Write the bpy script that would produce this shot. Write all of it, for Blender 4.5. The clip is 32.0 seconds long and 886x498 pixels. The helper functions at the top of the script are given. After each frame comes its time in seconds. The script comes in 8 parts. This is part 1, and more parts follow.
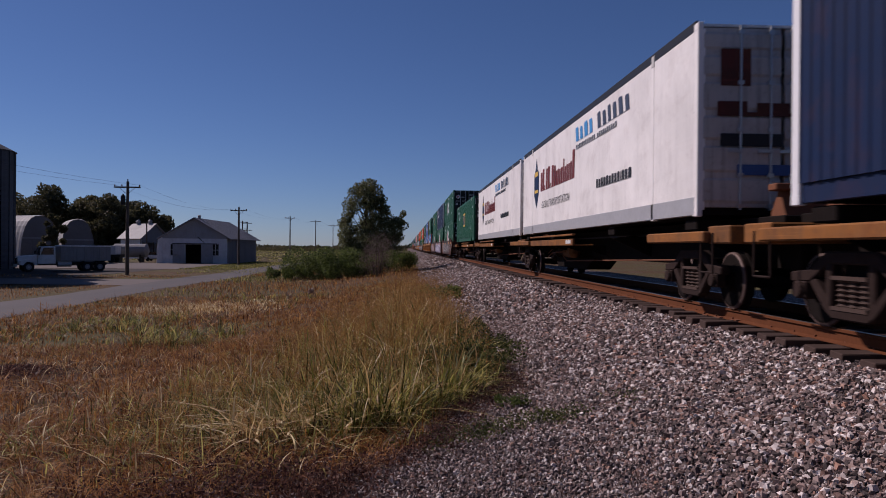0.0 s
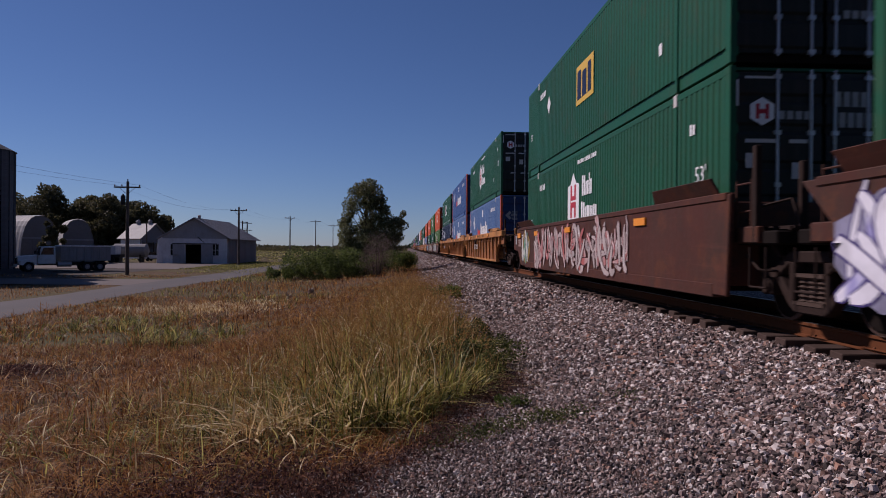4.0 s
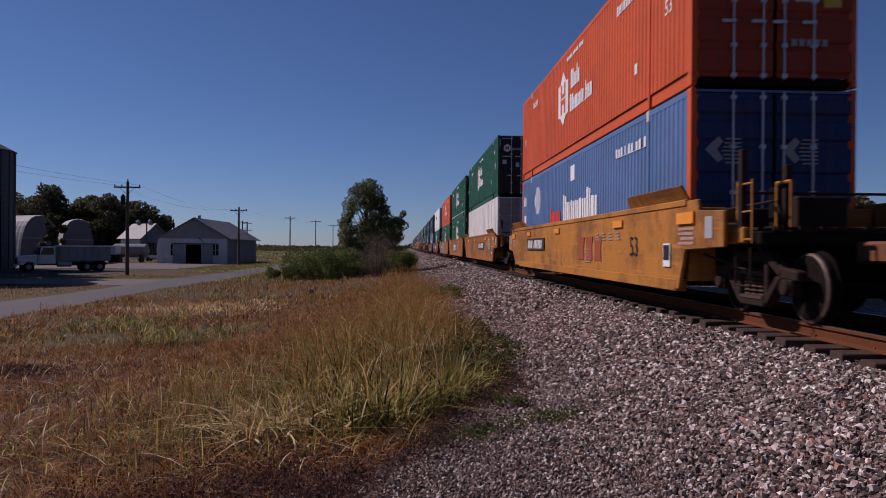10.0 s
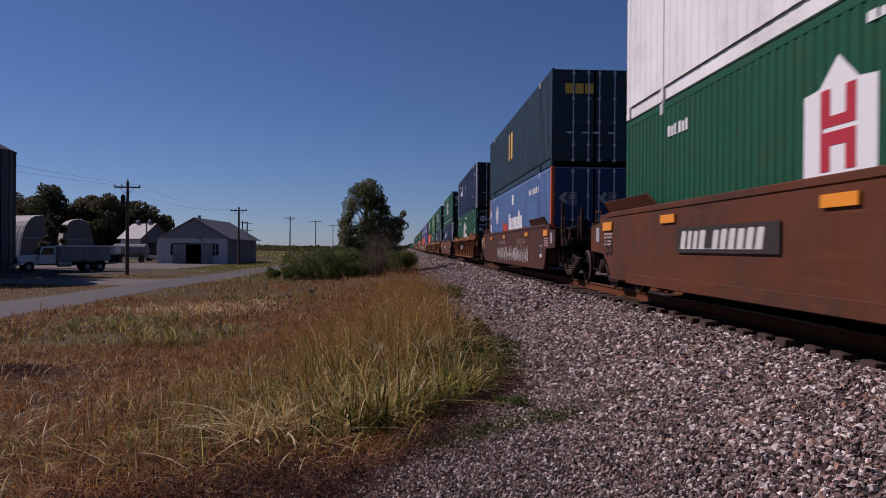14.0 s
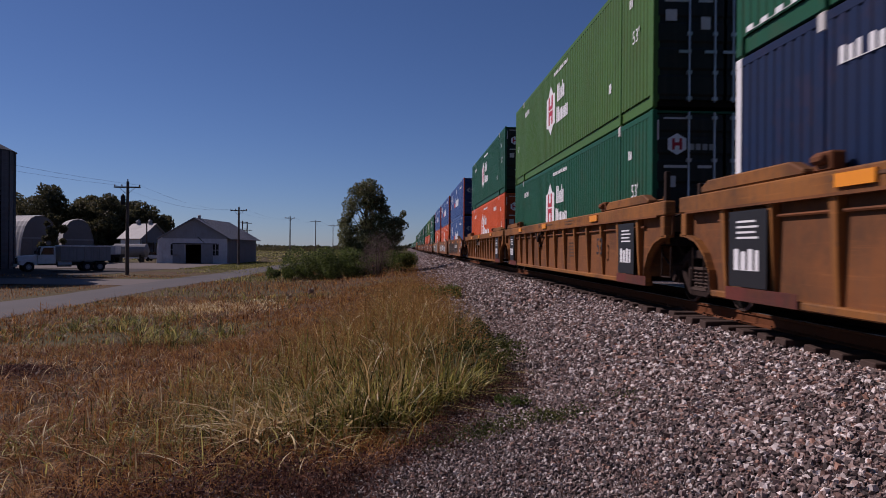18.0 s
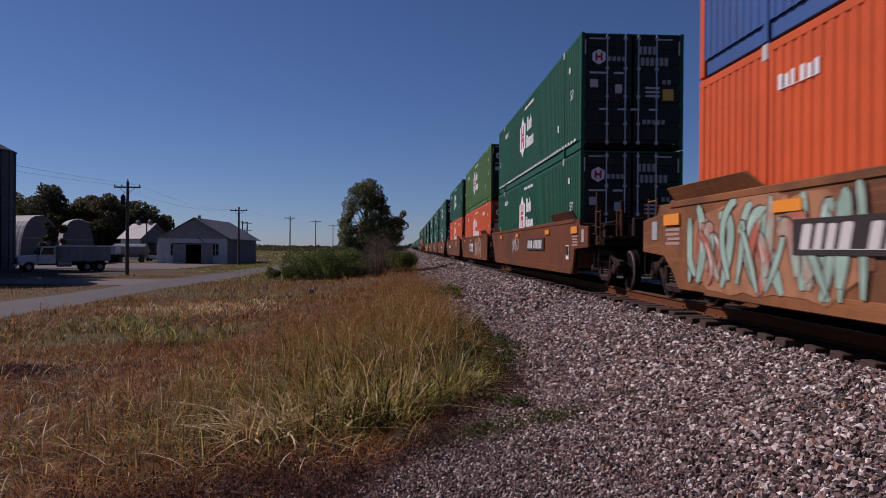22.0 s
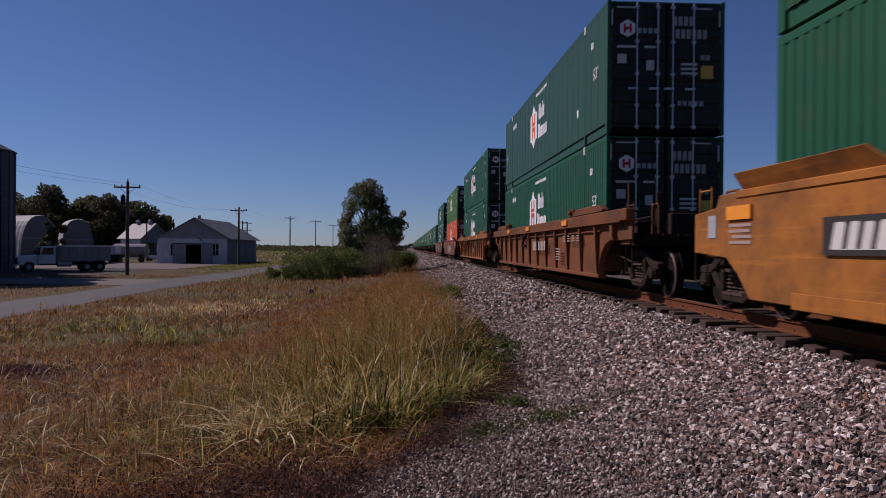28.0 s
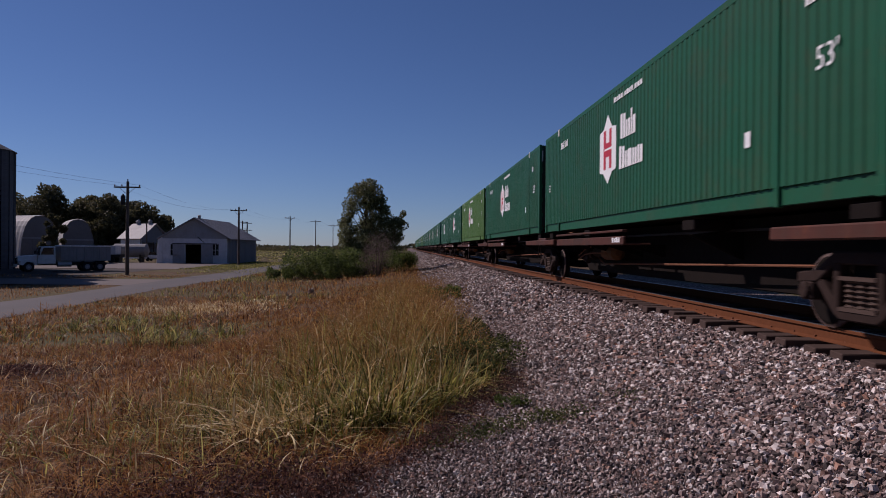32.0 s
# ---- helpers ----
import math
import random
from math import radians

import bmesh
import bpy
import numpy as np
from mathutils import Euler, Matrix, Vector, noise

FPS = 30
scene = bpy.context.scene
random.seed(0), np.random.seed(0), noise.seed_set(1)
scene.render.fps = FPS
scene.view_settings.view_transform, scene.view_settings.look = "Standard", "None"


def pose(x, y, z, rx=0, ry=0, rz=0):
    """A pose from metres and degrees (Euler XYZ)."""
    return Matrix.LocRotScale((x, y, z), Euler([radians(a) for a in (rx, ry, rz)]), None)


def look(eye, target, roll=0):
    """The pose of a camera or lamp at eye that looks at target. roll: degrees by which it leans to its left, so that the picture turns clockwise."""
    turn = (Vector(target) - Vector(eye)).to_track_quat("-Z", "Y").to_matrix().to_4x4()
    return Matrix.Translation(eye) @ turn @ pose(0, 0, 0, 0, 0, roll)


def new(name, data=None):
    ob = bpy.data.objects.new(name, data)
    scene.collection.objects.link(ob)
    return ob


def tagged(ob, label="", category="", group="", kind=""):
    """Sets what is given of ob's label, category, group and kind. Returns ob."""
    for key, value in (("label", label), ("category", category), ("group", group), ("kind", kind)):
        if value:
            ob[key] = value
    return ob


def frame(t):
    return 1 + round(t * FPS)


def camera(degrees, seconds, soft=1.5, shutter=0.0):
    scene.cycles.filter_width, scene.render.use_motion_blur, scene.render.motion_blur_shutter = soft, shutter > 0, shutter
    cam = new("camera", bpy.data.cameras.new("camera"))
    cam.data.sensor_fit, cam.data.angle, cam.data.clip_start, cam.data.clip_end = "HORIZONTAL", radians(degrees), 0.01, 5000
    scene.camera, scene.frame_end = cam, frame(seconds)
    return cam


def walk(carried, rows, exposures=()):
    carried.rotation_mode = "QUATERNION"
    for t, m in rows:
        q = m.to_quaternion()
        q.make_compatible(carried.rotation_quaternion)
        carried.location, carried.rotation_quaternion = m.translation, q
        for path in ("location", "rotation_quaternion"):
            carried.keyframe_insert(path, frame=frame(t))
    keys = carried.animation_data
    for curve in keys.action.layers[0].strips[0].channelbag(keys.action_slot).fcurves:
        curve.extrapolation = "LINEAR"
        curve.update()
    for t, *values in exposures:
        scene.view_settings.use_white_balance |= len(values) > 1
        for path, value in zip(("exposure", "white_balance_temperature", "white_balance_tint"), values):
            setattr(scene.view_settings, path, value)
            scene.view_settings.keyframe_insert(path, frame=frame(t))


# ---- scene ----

# ======== camera ========
EYE = Vector((0.0, 0.0, 0.86))
AIM = EYE + Vector((math.sin(0.0496), math.cos(0.0496), -0.0013))
cam = camera(62.73, 32.0, soft=0.92, shutter=0.1)
walk(cam, [(0.0, look(EYE, AIM, 0.47)), (32.0, look(EYE, AIM, 0.47))], exposures=[(0.0, -0.2, 5700, 27), (32.0, -0.2, 5700, 27)])

# ======== sky and sun ========
SUN_ELEV, SUN_AZ = radians(42), math.atan2(-0.88, 0.47)
world = bpy.data.worlds.new("sky")
scene.world = world
world.use_nodes = True
wn = world.node_tree.nodes
sky = wn.new("ShaderNodeTexSky")
sky.sky_type, sky.sun_disc = "NISHITA", False
sky.sun_elevation, sky.sun_rotation = SUN_ELEV, SUN_AZ % (2 * math.pi)
sky.air_density, sky.dust_density, sky.ozone_density = 0.8, 0.1, 6.5
wn["Background"].inputs["Strength"].default_value = 0.054
world.node_tree.links.new(sky.outputs[0], wn["Background"].inputs["Color"])
sun_data = bpy.data.lights.new("sun", "SUN")
sun_data.energy, sun_data.angle, sun_data.color = 4.6, radians(0.6), (1.0, 0.86, 0.68)
sun = new("sun", sun_data)
SUN_DIR = Vector((math.sin(SUN_AZ) * math.cos(SUN_ELEV), math.cos(SUN_AZ) * math.cos(SUN_ELEV), math.sin(SUN_ELEV)))
sun.matrix_world = look(SUN_DIR * 60, (0, 0, 0))


# ======== material kit ========
class Nodes:
    def __init__(self, name):
        self.mat = bpy.data.materials.new(name)
        self.mat.use_nodes = True
        self.t = self.mat.node_tree
        self.b = self.t.nodes["Principled BSDF"]

    def add(self, kind, **ins):
        n = self.t.nodes.new(kind)
        for k, v in ins.items():
            self.set(n, k.replace("_", " "), v)
        return n

    def set(self, n, key, v):
        if isinstance(v, bpy.types.NodeSocket):
            self.t.links.new(v, n.inputs[key])
        else:
            n.inputs[key].default_value = v

    def coords(self, which="Object", scale=(1, 1, 1)):
        m = self.add("ShaderNodeMapping")
        m.inputs["Scale"].default_value = scale
        if which == "Position":
            self.t.links.new(self.add("ShaderNodeNewGeometry").outputs["Position"], m.inputs["Vector"])
        else:
            self.t.links.new(self.add("ShaderNodeTexCoord").outputs[which], m.inputs["Vector"])
        return m.outputs["Vector"]

    def noise(self, vec, scale, detail=4, rough=0.55):
        n = self.add("ShaderNodeTexNoise", Vector=vec, Scale=scale, Detail=detail, Roughness=rough)
        return n.outputs["Fac"]

    def ramp(self, fac, stops, mode="LINEAR"):
        r = self.add("ShaderNodeValToRGB", Fac=fac)
        r.color_ramp.interpolation = mode
        e = r.color_ramp.elements
        while len(e) < len(stops):
            e.new(0.5)
        for el, (p, c) in zip(e, stops):
            el.position = p
            el.color = (*c, 1) if len(c) == 3 else c
        return r.outputs["Color"]

    def mix(self, fac, a, b, mode="MIX"):
        m = self.t.nodes.new("ShaderNodeMix")
        m.data_type, m.blend_type = "RGBA", mode
        for i, v in ((0, fac), (6, a), (7, b)):
            if isinstance(v, bpy.types.NodeSocket):
                self.t.links.new(v, m.inputs[i])
            else:
                m.inputs[i].default_value = v if i == 0 else (*v, 1)
        return m.outputs[2]

    def math(self, op, a, b=0.0, c=0.0):
        m = self.t.nodes.new("ShaderNodeMath")
        m.operation = op
        for i, v in enumerate((a, b, c)):
            if isinstance(v, bpy.types.NodeSocket):
                self.t.links.new(v, m.inputs[i])
            else:
                m.inputs[i].default_value = v
        return m.outputs[0]

    def bump(self, height, strength=0.3, dist=0.02):
        b = self.add("ShaderNodeBump", Height=height, Strength=strength, Distance=dist)
        self.t.links.new(b.outputs[0], self.b.inputs["Normal"])

    def done(self, color, rough=0.6, metal=0.0, spec=0.5):
        for key, v in (("Base Color", color), ("Roughness", rough), ("Metallic", metal), ("Specular IOR Level", spec)):
            if key == "Base Color" and not isinstance(v, bpy.types.NodeSocket):
                v = (*v, 1)
            self.set(self.b, key, v)
        return self.mat


def shade(c, k):
    return tuple(min(1.0, v * k) for v in c)


def island(n):
    return n.add("ShaderNodeNewGeometry").outputs["Random Per Island"]


def paint(name, c, dirt=0.35, rough=0.45, dirt_color=(0.09, 0.065, 0.05), streak=True, wear=0.12):
    """Weathered vehicle paint: fading in large patches, run-down streaks, speckled dirt, scuffs and rust blooms."""
    n = Nodes(name)
    o = n.coords("Object")
    rnd = n.add("ShaderNodeObjectInfo").outputs["Random"]
    off = n.add("ShaderNodeVectorMath")
    off.operation = "ADD"
    n.t.links.new(o, off.inputs[0])
    n.t.links.new(rnd, off.inputs[1])
    v = off.outputs[0]
    big = n.noise(v, 0.7, 5)
    fine = n.noise(v, 14, 4)
    base = n.mix(big, shade(c, 0.82), shade(c, 1.15))
    run = n.noise(n.coords("Object", (6, 6, 0.35)), 1.6, 5, 0.65)
    mask = n.ramp(run if streak else big, [(0.5, (0, 0, 0)), (0.78, (1, 1, 1))])
    speck = n.ramp(fine, [(0.55, (0, 0, 0)), (0.75, (1, 1, 1))])
    amount = n.math("MULTIPLY", n.math("ADD", mask, n.math("MULTIPLY", speck, 0.5)), dirt)
    col = n.mix(amount, base, dirt_color)
    stain = n.ramp(n.noise(v, 0.45, 7, 0.68), [(0.46, (0, 0, 0)), (0.6, (1, 1, 1))])
    col = n.mix(n.math("MULTIPLY", stain, wear), col, shade(dirt_color, 0.45))
    bloom = n.ramp(n.noise(v, 1.7, 8, 0.75), [(0.53, (0, 0, 0)), (0.61, (1, 1, 1))])
    col = n.mix(n.math("MULTIPLY", bloom, wear * 0.8), col, (0.13, 0.045, 0.02))
    scuff = n.ramp(n.noise(n.coords("Object", (1, 0.35, 9)), 1.3, 6, 0.7), [(0.55, (0, 0, 0)), (0.68, (1, 1, 1))])
    col = n.mix(n.math("MULTIPLY", scuff, wear * 0.6), col, shade(c, 1.7))
    r = n.math("ADD", n.math("MULTIPLY", fine, 0.25), rough - 0.1)
    n.bump(fine, 0.06, 0.01)
    return n.done(col, r, spec=0.14)


def plain(name, c, rough=0.6, metal=0.0, grain=12.0, vary=0.25, bump=0.1, spec=0.25):
    n = Nodes(name)
    v = n.coords("Object")
    a, b = n.noise(v, grain, 5), n.noise(v, grain * 0.13, 3)
    col = n.mix(n.math("MULTIPLY_ADD", a, 0.6, n.math("MULTIPLY", b, 0.4)), shade(c, 1 - vary), shade(c, 1 + vary))
    n.bump(a, bump, 0.02)
    return n.done(col, rough, metal, spec)


def spray(name, a, b):
    """Sprayed paint that drifts between two colours."""
    n = Nodes(name)
    v = n.coords("Object")
    col = n.mix(n.ramp(n.noise(v, 1.7, 3), [(0.42, (0, 0, 0)), (0.6, (1, 1, 1))]), a, b)
    col = n.mix(n.math("MULTIPLY", n.noise(v, 7, 4), 0.2), col, (0.06, 0.042, 0.034))
    return n.done(col, 0.55, spec=0.15)


PAINT = {
    "G": paint("green_paint", (0.014, 0.088, 0.044), 0.09),
    "L": paint("lime_green_paint", (0.07, 0.155, 0.034), 0.2),
    "O": paint("orange_paint", (0.62, 0.105, 0.026), 0.16),
    "B": paint("blue_paint", (0.055, 0.115, 0.30), 0.2),
    "F": paint("faded_blue_paint", (0.105, 0.185, 0.37), 0.22),
    "N": paint("navy_paint", (0.011, 0.022, 0.062), 0.08),
    "W": paint("white_ribbed_paint", (0.74, 0.71, 0.68), 0.25),
    "X": paint("white_paint", (0.82, 0.81, 0.8), 0.1),
    "K": paint("slate_paint", (0.022, 0.045, 0.062), 0.15),
    "E": paint("deep_green_paint", (0.012, 0.09, 0.047), 0.09),
    "T": paint("old_green_paint", (0.022, 0.075, 0.052), 0.3),
    "R": paint("reefer_white_paint", (0.82, 0.79, 0.76), 0.12),
}
CAR = {
    "tan": paint("tan_car_paint", (0.33, 0.122, 0.032), 0.3, 0.6, wear=0.55),
    "yellow": paint("yellow_car_paint", (0.44, 0.18, 0.03), 0.35, 0.6, wear=0.55),
    "gold": paint("worn_yellow_car_paint", (0.26, 0.105, 0.027), 0.6, 0.65, wear=0.55),
    "brown": paint("brown_car_paint", (0.15, 0.048, 0.016), 0.35, 0.6, wear=0.55),
    "ochre": paint("ochre_car_paint", (0.44, 0.2, 0.062), 0.35, 0.6, wear=0.55),
    "faded_web": paint("faded_web_paint", (0.27, 0.108, 0.042), 0.45, 0.7, wear=0.55),
    "orange": paint("orange_yellow_car_paint", (0.36, 0.135, 0.022), 0.35, 0.6, wear=0.55),
    "umber": paint("umber_car_paint", (0.11, 0.035, 0.015), 0.4, 0.6, wear=0.55),
    "dun": paint("dun_car_paint", (0.25, 0.1, 0.036), 0.4, 0.6, wear=0.55),
    "web": paint("rusted_web_paint", (0.2, 0.078, 0.027), 0.5, 0.7, wear=0.55),
    "amber": paint("orange_brown_car_paint", (0.155, 0.051, 0.015), 0.3, 0.6, wear=0.55),
    "dark": paint("dark_brown_car_paint", (0.075, 0.027, 0.019), 0.35, 0.6, wear=0.55),
    "red": paint("oxide_red_car_paint", (0.13, 0.034, 0.026), 0.3, 0.6, wear=0.55),
    "rust": paint("rusty_brown_car_paint", (0.17, 0.06, 0.021), 0.5, 0.7, wear=0.55),
}
# words, outline, cloud, two fills
GRAF = {
    "swirl": ("black and white swirling", (0.008, 0.008, 0.01), (0.014, 0.01, 0.011), (0.68, 0.66, 0.68), (0.16, 0.1, 0.1)),
    "mural": ("brown, red and yellow", (0.018, 0.012, 0.014), (0.12, 0.062, 0.034), (0.26, 0.05, 0.02), (0.55, 0.36, 0.04)),
    "violet": ("violet and white", (0.06, 0.045, 0.17), (0.3, 0.29, 0.42), (0.78, 0.76, 0.84), (0.36, 0.34, 0.62)),
    "pink": ("pale pink", (0.1, 0.04, 0.04), None, (0.5, 0.42, 0.4), (0.45, 0.13, 0.12)),
    "ice": ("ice blue and white", (0.02, 0.02, 0.028), (0.27, 0.2, 0.09), (0.66, 0.68, 0.7), (0.36, 0.46, 0.58)),
    "moss": ("white, ochre and navy", (0.045, 0.04, 0.13), (0.3, 0.2, 0.05), (0.66, 0.65, 0.58), (0.09, 0.26, 0.16)),
    "cyan": ("cyan and white", (0.05, 0.03, 0.045), (0.04, 0.11, 0.2), (0.42, 0.66, 0.74), (0.08, 0.3, 0.42)),
    "grey": ("grey green and pink", (0.05, 0.055, 0.055), (0.22, 0.26, 0.25), (0.3, 0.37, 0.36), (0.44, 0.33, 0.31)),
    "black": ("bold black letter", (0.25, 0.19, 0.14), None, (0.012, 0.012, 0.013), (0.018, 0.017, 0.017)),
    "outline": ("white outlined", (0.68, 0.65, 0.6), None, (0.3, 0.12, 0.04), (0.36, 0.16, 0.06)),
    "bubble": ("white black-edged", (0.012, 0.011, 0.011), None, (0.66, 0.63, 0.58), (0.74, 0.71, 0.67)),
    "bone": ("pale bone white", (0.06, 0.03, 0.028), None, (0.5, 0.44, 0.36), (0.42, 0.36, 0.3)),
    "mint": ("mint and red", (0.09, 0.04, 0.035), (0.42, 0.2, 0.1), (0.36, 0.52, 0.42), (0.45, 0.13, 0.08)),
    "chalk": ("chalky white", None, None, (0.5, 0.47, 0.44), (0.42, 0.39, 0.37)),
}
SPRAYS = {}


def can(a, b):
    if (a, b) not in SPRAYS:
        SPRAYS[(a, b)] = spray("spray_paint", a, b)
    return SPRAYS[(a, b)]


WHITE = plain("white_lettering", (0.74, 0.74, 0.74), 0.5, vary=0.08)
RED = plain("red_lettering", (0.42, 0.03, 0.045), 0.5, vary=0.1)
SCARLET = plain("scarlet_lettering", (0.6, 0.06, 0.04), 0.5, vary=0.1)
SKYBLUE = plain("blue_lettering", (0.06, 0.26, 0.55), 0.5, vary=0.1)
INK = plain("black_lettering", (0.02, 0.02, 0.022), 0.5, vary=0.1)
GOLD = plain("gold_lettering", (0.62, 0.4, 0.06), 0.5, vary=0.1)
REFLECT = plain("orange_reflector", (0.78, 0.28, 0.02), 0.35, vary=0.12)
STEEL = plain("dark_steel", (0.035, 0.028, 0.026), 0.6, 0.5)
ROD = plain("galvanized_rod", (0.42, 0.42, 0.42), 0.4, 0.6)
RUST = plain("rusty_steel", (0.16, 0.062, 0.03), 0.85, vary=0.4, bump=0.3)
GREY = plain("grey_aluminium", (0.4, 0.4, 0.41), 0.5, 0.2)
BLACK_DOOR = paint("black_door_paint", (0.02, 0.024, 0.022), 0.25, 0.38, (0.075, 0.06, 0.05))
FAINT = plain("worn_grey_lettering", (0.3, 0.31, 0.3), 0.6, vary=0.2)
# grimy iron, taken near black so the colour also holds underframe shade
GRIME_SHADE = plain("grimy_shaded_iron", (0.012, 0.009, 0.008), 0.85, vary=0.4, bump=0.25, spec=0.06)
TRUCK_IRON = plain("rust_brown_cast_iron", (0.028, 0.017, 0.014), 0.85, vary=0.5, bump=0.3, spec=0.12)


# ======== mesh kit ========
class Shape:
    """Collects simple solids into one mesh."""

    def __init__(self):
        self.v, self.f = [], []

    def raw(self, verts, faces):
        k = len(self.v)
        self.v += [tuple(p) for p in verts]
        self.f += [tuple(i + k for i in q) for q in faces]
        return self

    def box(self, x0, x1, y0, y1, z0, z1):
        v = [(x, y, z) for z in (z0, z1) for y in (y0, y1) for x in (x0, x1)]
        return self.raw(v, [(0, 2, 3, 1), (4, 5, 7, 6), (0, 1, 5, 4), (2, 6, 7, 3), (0, 4, 6, 2), (1, 3, 7, 5)])

    def prism(self, poly, a, b, axis="x"):
        """A polygon of two coordinates, drawn out along the third from a to b."""
        n = len(poly)
        put = {"x": lambda p, d: (d, p[0], p[1]), "y": lambda p, d: (p[0], d, p[1]), "z": lambda p, d: (p[0], p[1], d)}[axis]
        v = [put(p, a) for p in poly] + [put(p, b) for p in poly]
        f = [tuple(range(n)), tuple(range(2 * n - 1, n - 1, -1))] + [(i, i + n, (i + 1) % n + n, (i + 1) % n) for i in range(n)]
        return self.raw(v, f)

    def cyl(self, a, b, r, n=10, r2=None):
        a, b = Vector(a), Vector(b)
        r2 = r if r2 is None else r2
        q = (b - a).to_track_quat("Z", "Y")
        v, f = [], []
        for c, rr in ((a, r), (b, r2)):
            v += [c + q @ Vector((rr * math.cos(2 * math.pi * i / n), rr * math.sin(2 * math.pi * i / n), 0)) for i in range(n)]
        f = [(i, (i + 1) % n, (i + 1) % n + n, i + n) for i in range(n)] + [tuple(range(n - 1, -1, -1)), tuple(range(n, 2 * n))]
        return self.raw(v, f)

    def tube(self, pts, r, n=6):
        for a, b in zip(pts, pts[1:]):
            self.cyl(a, b, r, n)
        return self

    def mesh(self, name, mat, bevel=0.0, smooth=False):
        me = bpy.data.meshes.new(name)
        me.from_pydata(self.v, [], self.f)
        bm = bmesh.new()
        bm.from_mesh(me)
        bmesh.ops.recalc_face_normals(bm, faces=bm.faces)
        if bevel:
            e = [e for e in bm.edges if len(e.link_faces) == 2 and e.calc_face_angle(0) > 0.6]
            bmesh.ops.bevel(bm, geom=e, offset=bevel, segments=1, affect="EDGES", clamp_overlap=True)
        bm.to_mesh(me)
        bm.free()
        if smooth:
            me.shade_smooth()
        me.materials.append(mat)
        return me


def raw_mesh(name, verts, quads, mat, flat=False):
    """A large mesh from arrays: verts (n, 3), faces (m, 3 or 4)."""
    me = bpy.data.meshes.new(name)
    verts, quads = np.asarray(verts, dtype=np.float32), np.asarray(quads, dtype=np.int32)
    k = quads.shape[1]
    me.vertices.add(len(verts))
    me.vertices.foreach_set("co", verts.ravel())
    me.loops.add(quads.size)
    me.loops.foreach_set("vertex_index", quads.ravel())
    me.polygons.add(len(quads))
    me.polygons.foreach_set("loop_start", np.arange(0, quads.size, k, dtype=np.int32))
    me.update(calc_edges=True)
    me.validate()
    if flat:
        me.shade_flat()
    me.materials.append(mat)
    return me


def part(name, mesh, parent, label="", at=(0, 0, 0), turn=0.0):
    ob = new(name, mesh)
    ob.parent = parent
    ob.matrix_basis = pose(*at, 0, 0, turn)
    return tagged(ob, label)


KEEP = {}


def kept(key, make):
    if key not in KEEP:
        KEEP[key] = make()
    return KEEP[key]


def lettering(body, size, mat, bold=0.0):
    """Words as a thin mesh on the side that faces -x, reading towards -y; its left end at the origin."""
    def make():
        cu = bpy.data.curves.new("words", "FONT")
        cu.body, cu.size, cu.offset = body, size, bold
        cu.resolution_u = 2
        ob = bpy.data.objects.new("words", cu)
        me = bpy.data.meshes.new_from_object(ob)
        bpy.data.objects.remove(ob)
        me.transform(Matrix(((0, 0, -1, 0), (-1, 0, 0, 0), (0, 1, 0, 0), (0, 0, 0, 1))))
        me.materials.clear()
        me.materials.append(mat)
        return me
    return kept(("words", body, size, mat.name, bold), make)


# ======== the ground ========
def ground_z(x, y):
    """Railway bank beside a low flat field."""
    xs = [-3000, -9, -5, -1.2, 1.5, 3.9, 7.35, 9, 40, 80, 3000]
    zs = [-1.64, -1.64, -1.5, -0.98, -0.84, -0.315, -0.315, -0.42, -0.5, -1.6, -1.64]
    z = np.interp(x, xs, zs)
    near = np.clip(1 - np.abs(np.asarray(x) + 3) / 9, 0, 1)
    return z + near * 0.07 * np.sin(np.asarray(x) * 1.3 + 0.4 * np.asarray(y)) * np.sin(np.asarray(y) * 0.5 + 1)


TRACK_X = 5.592


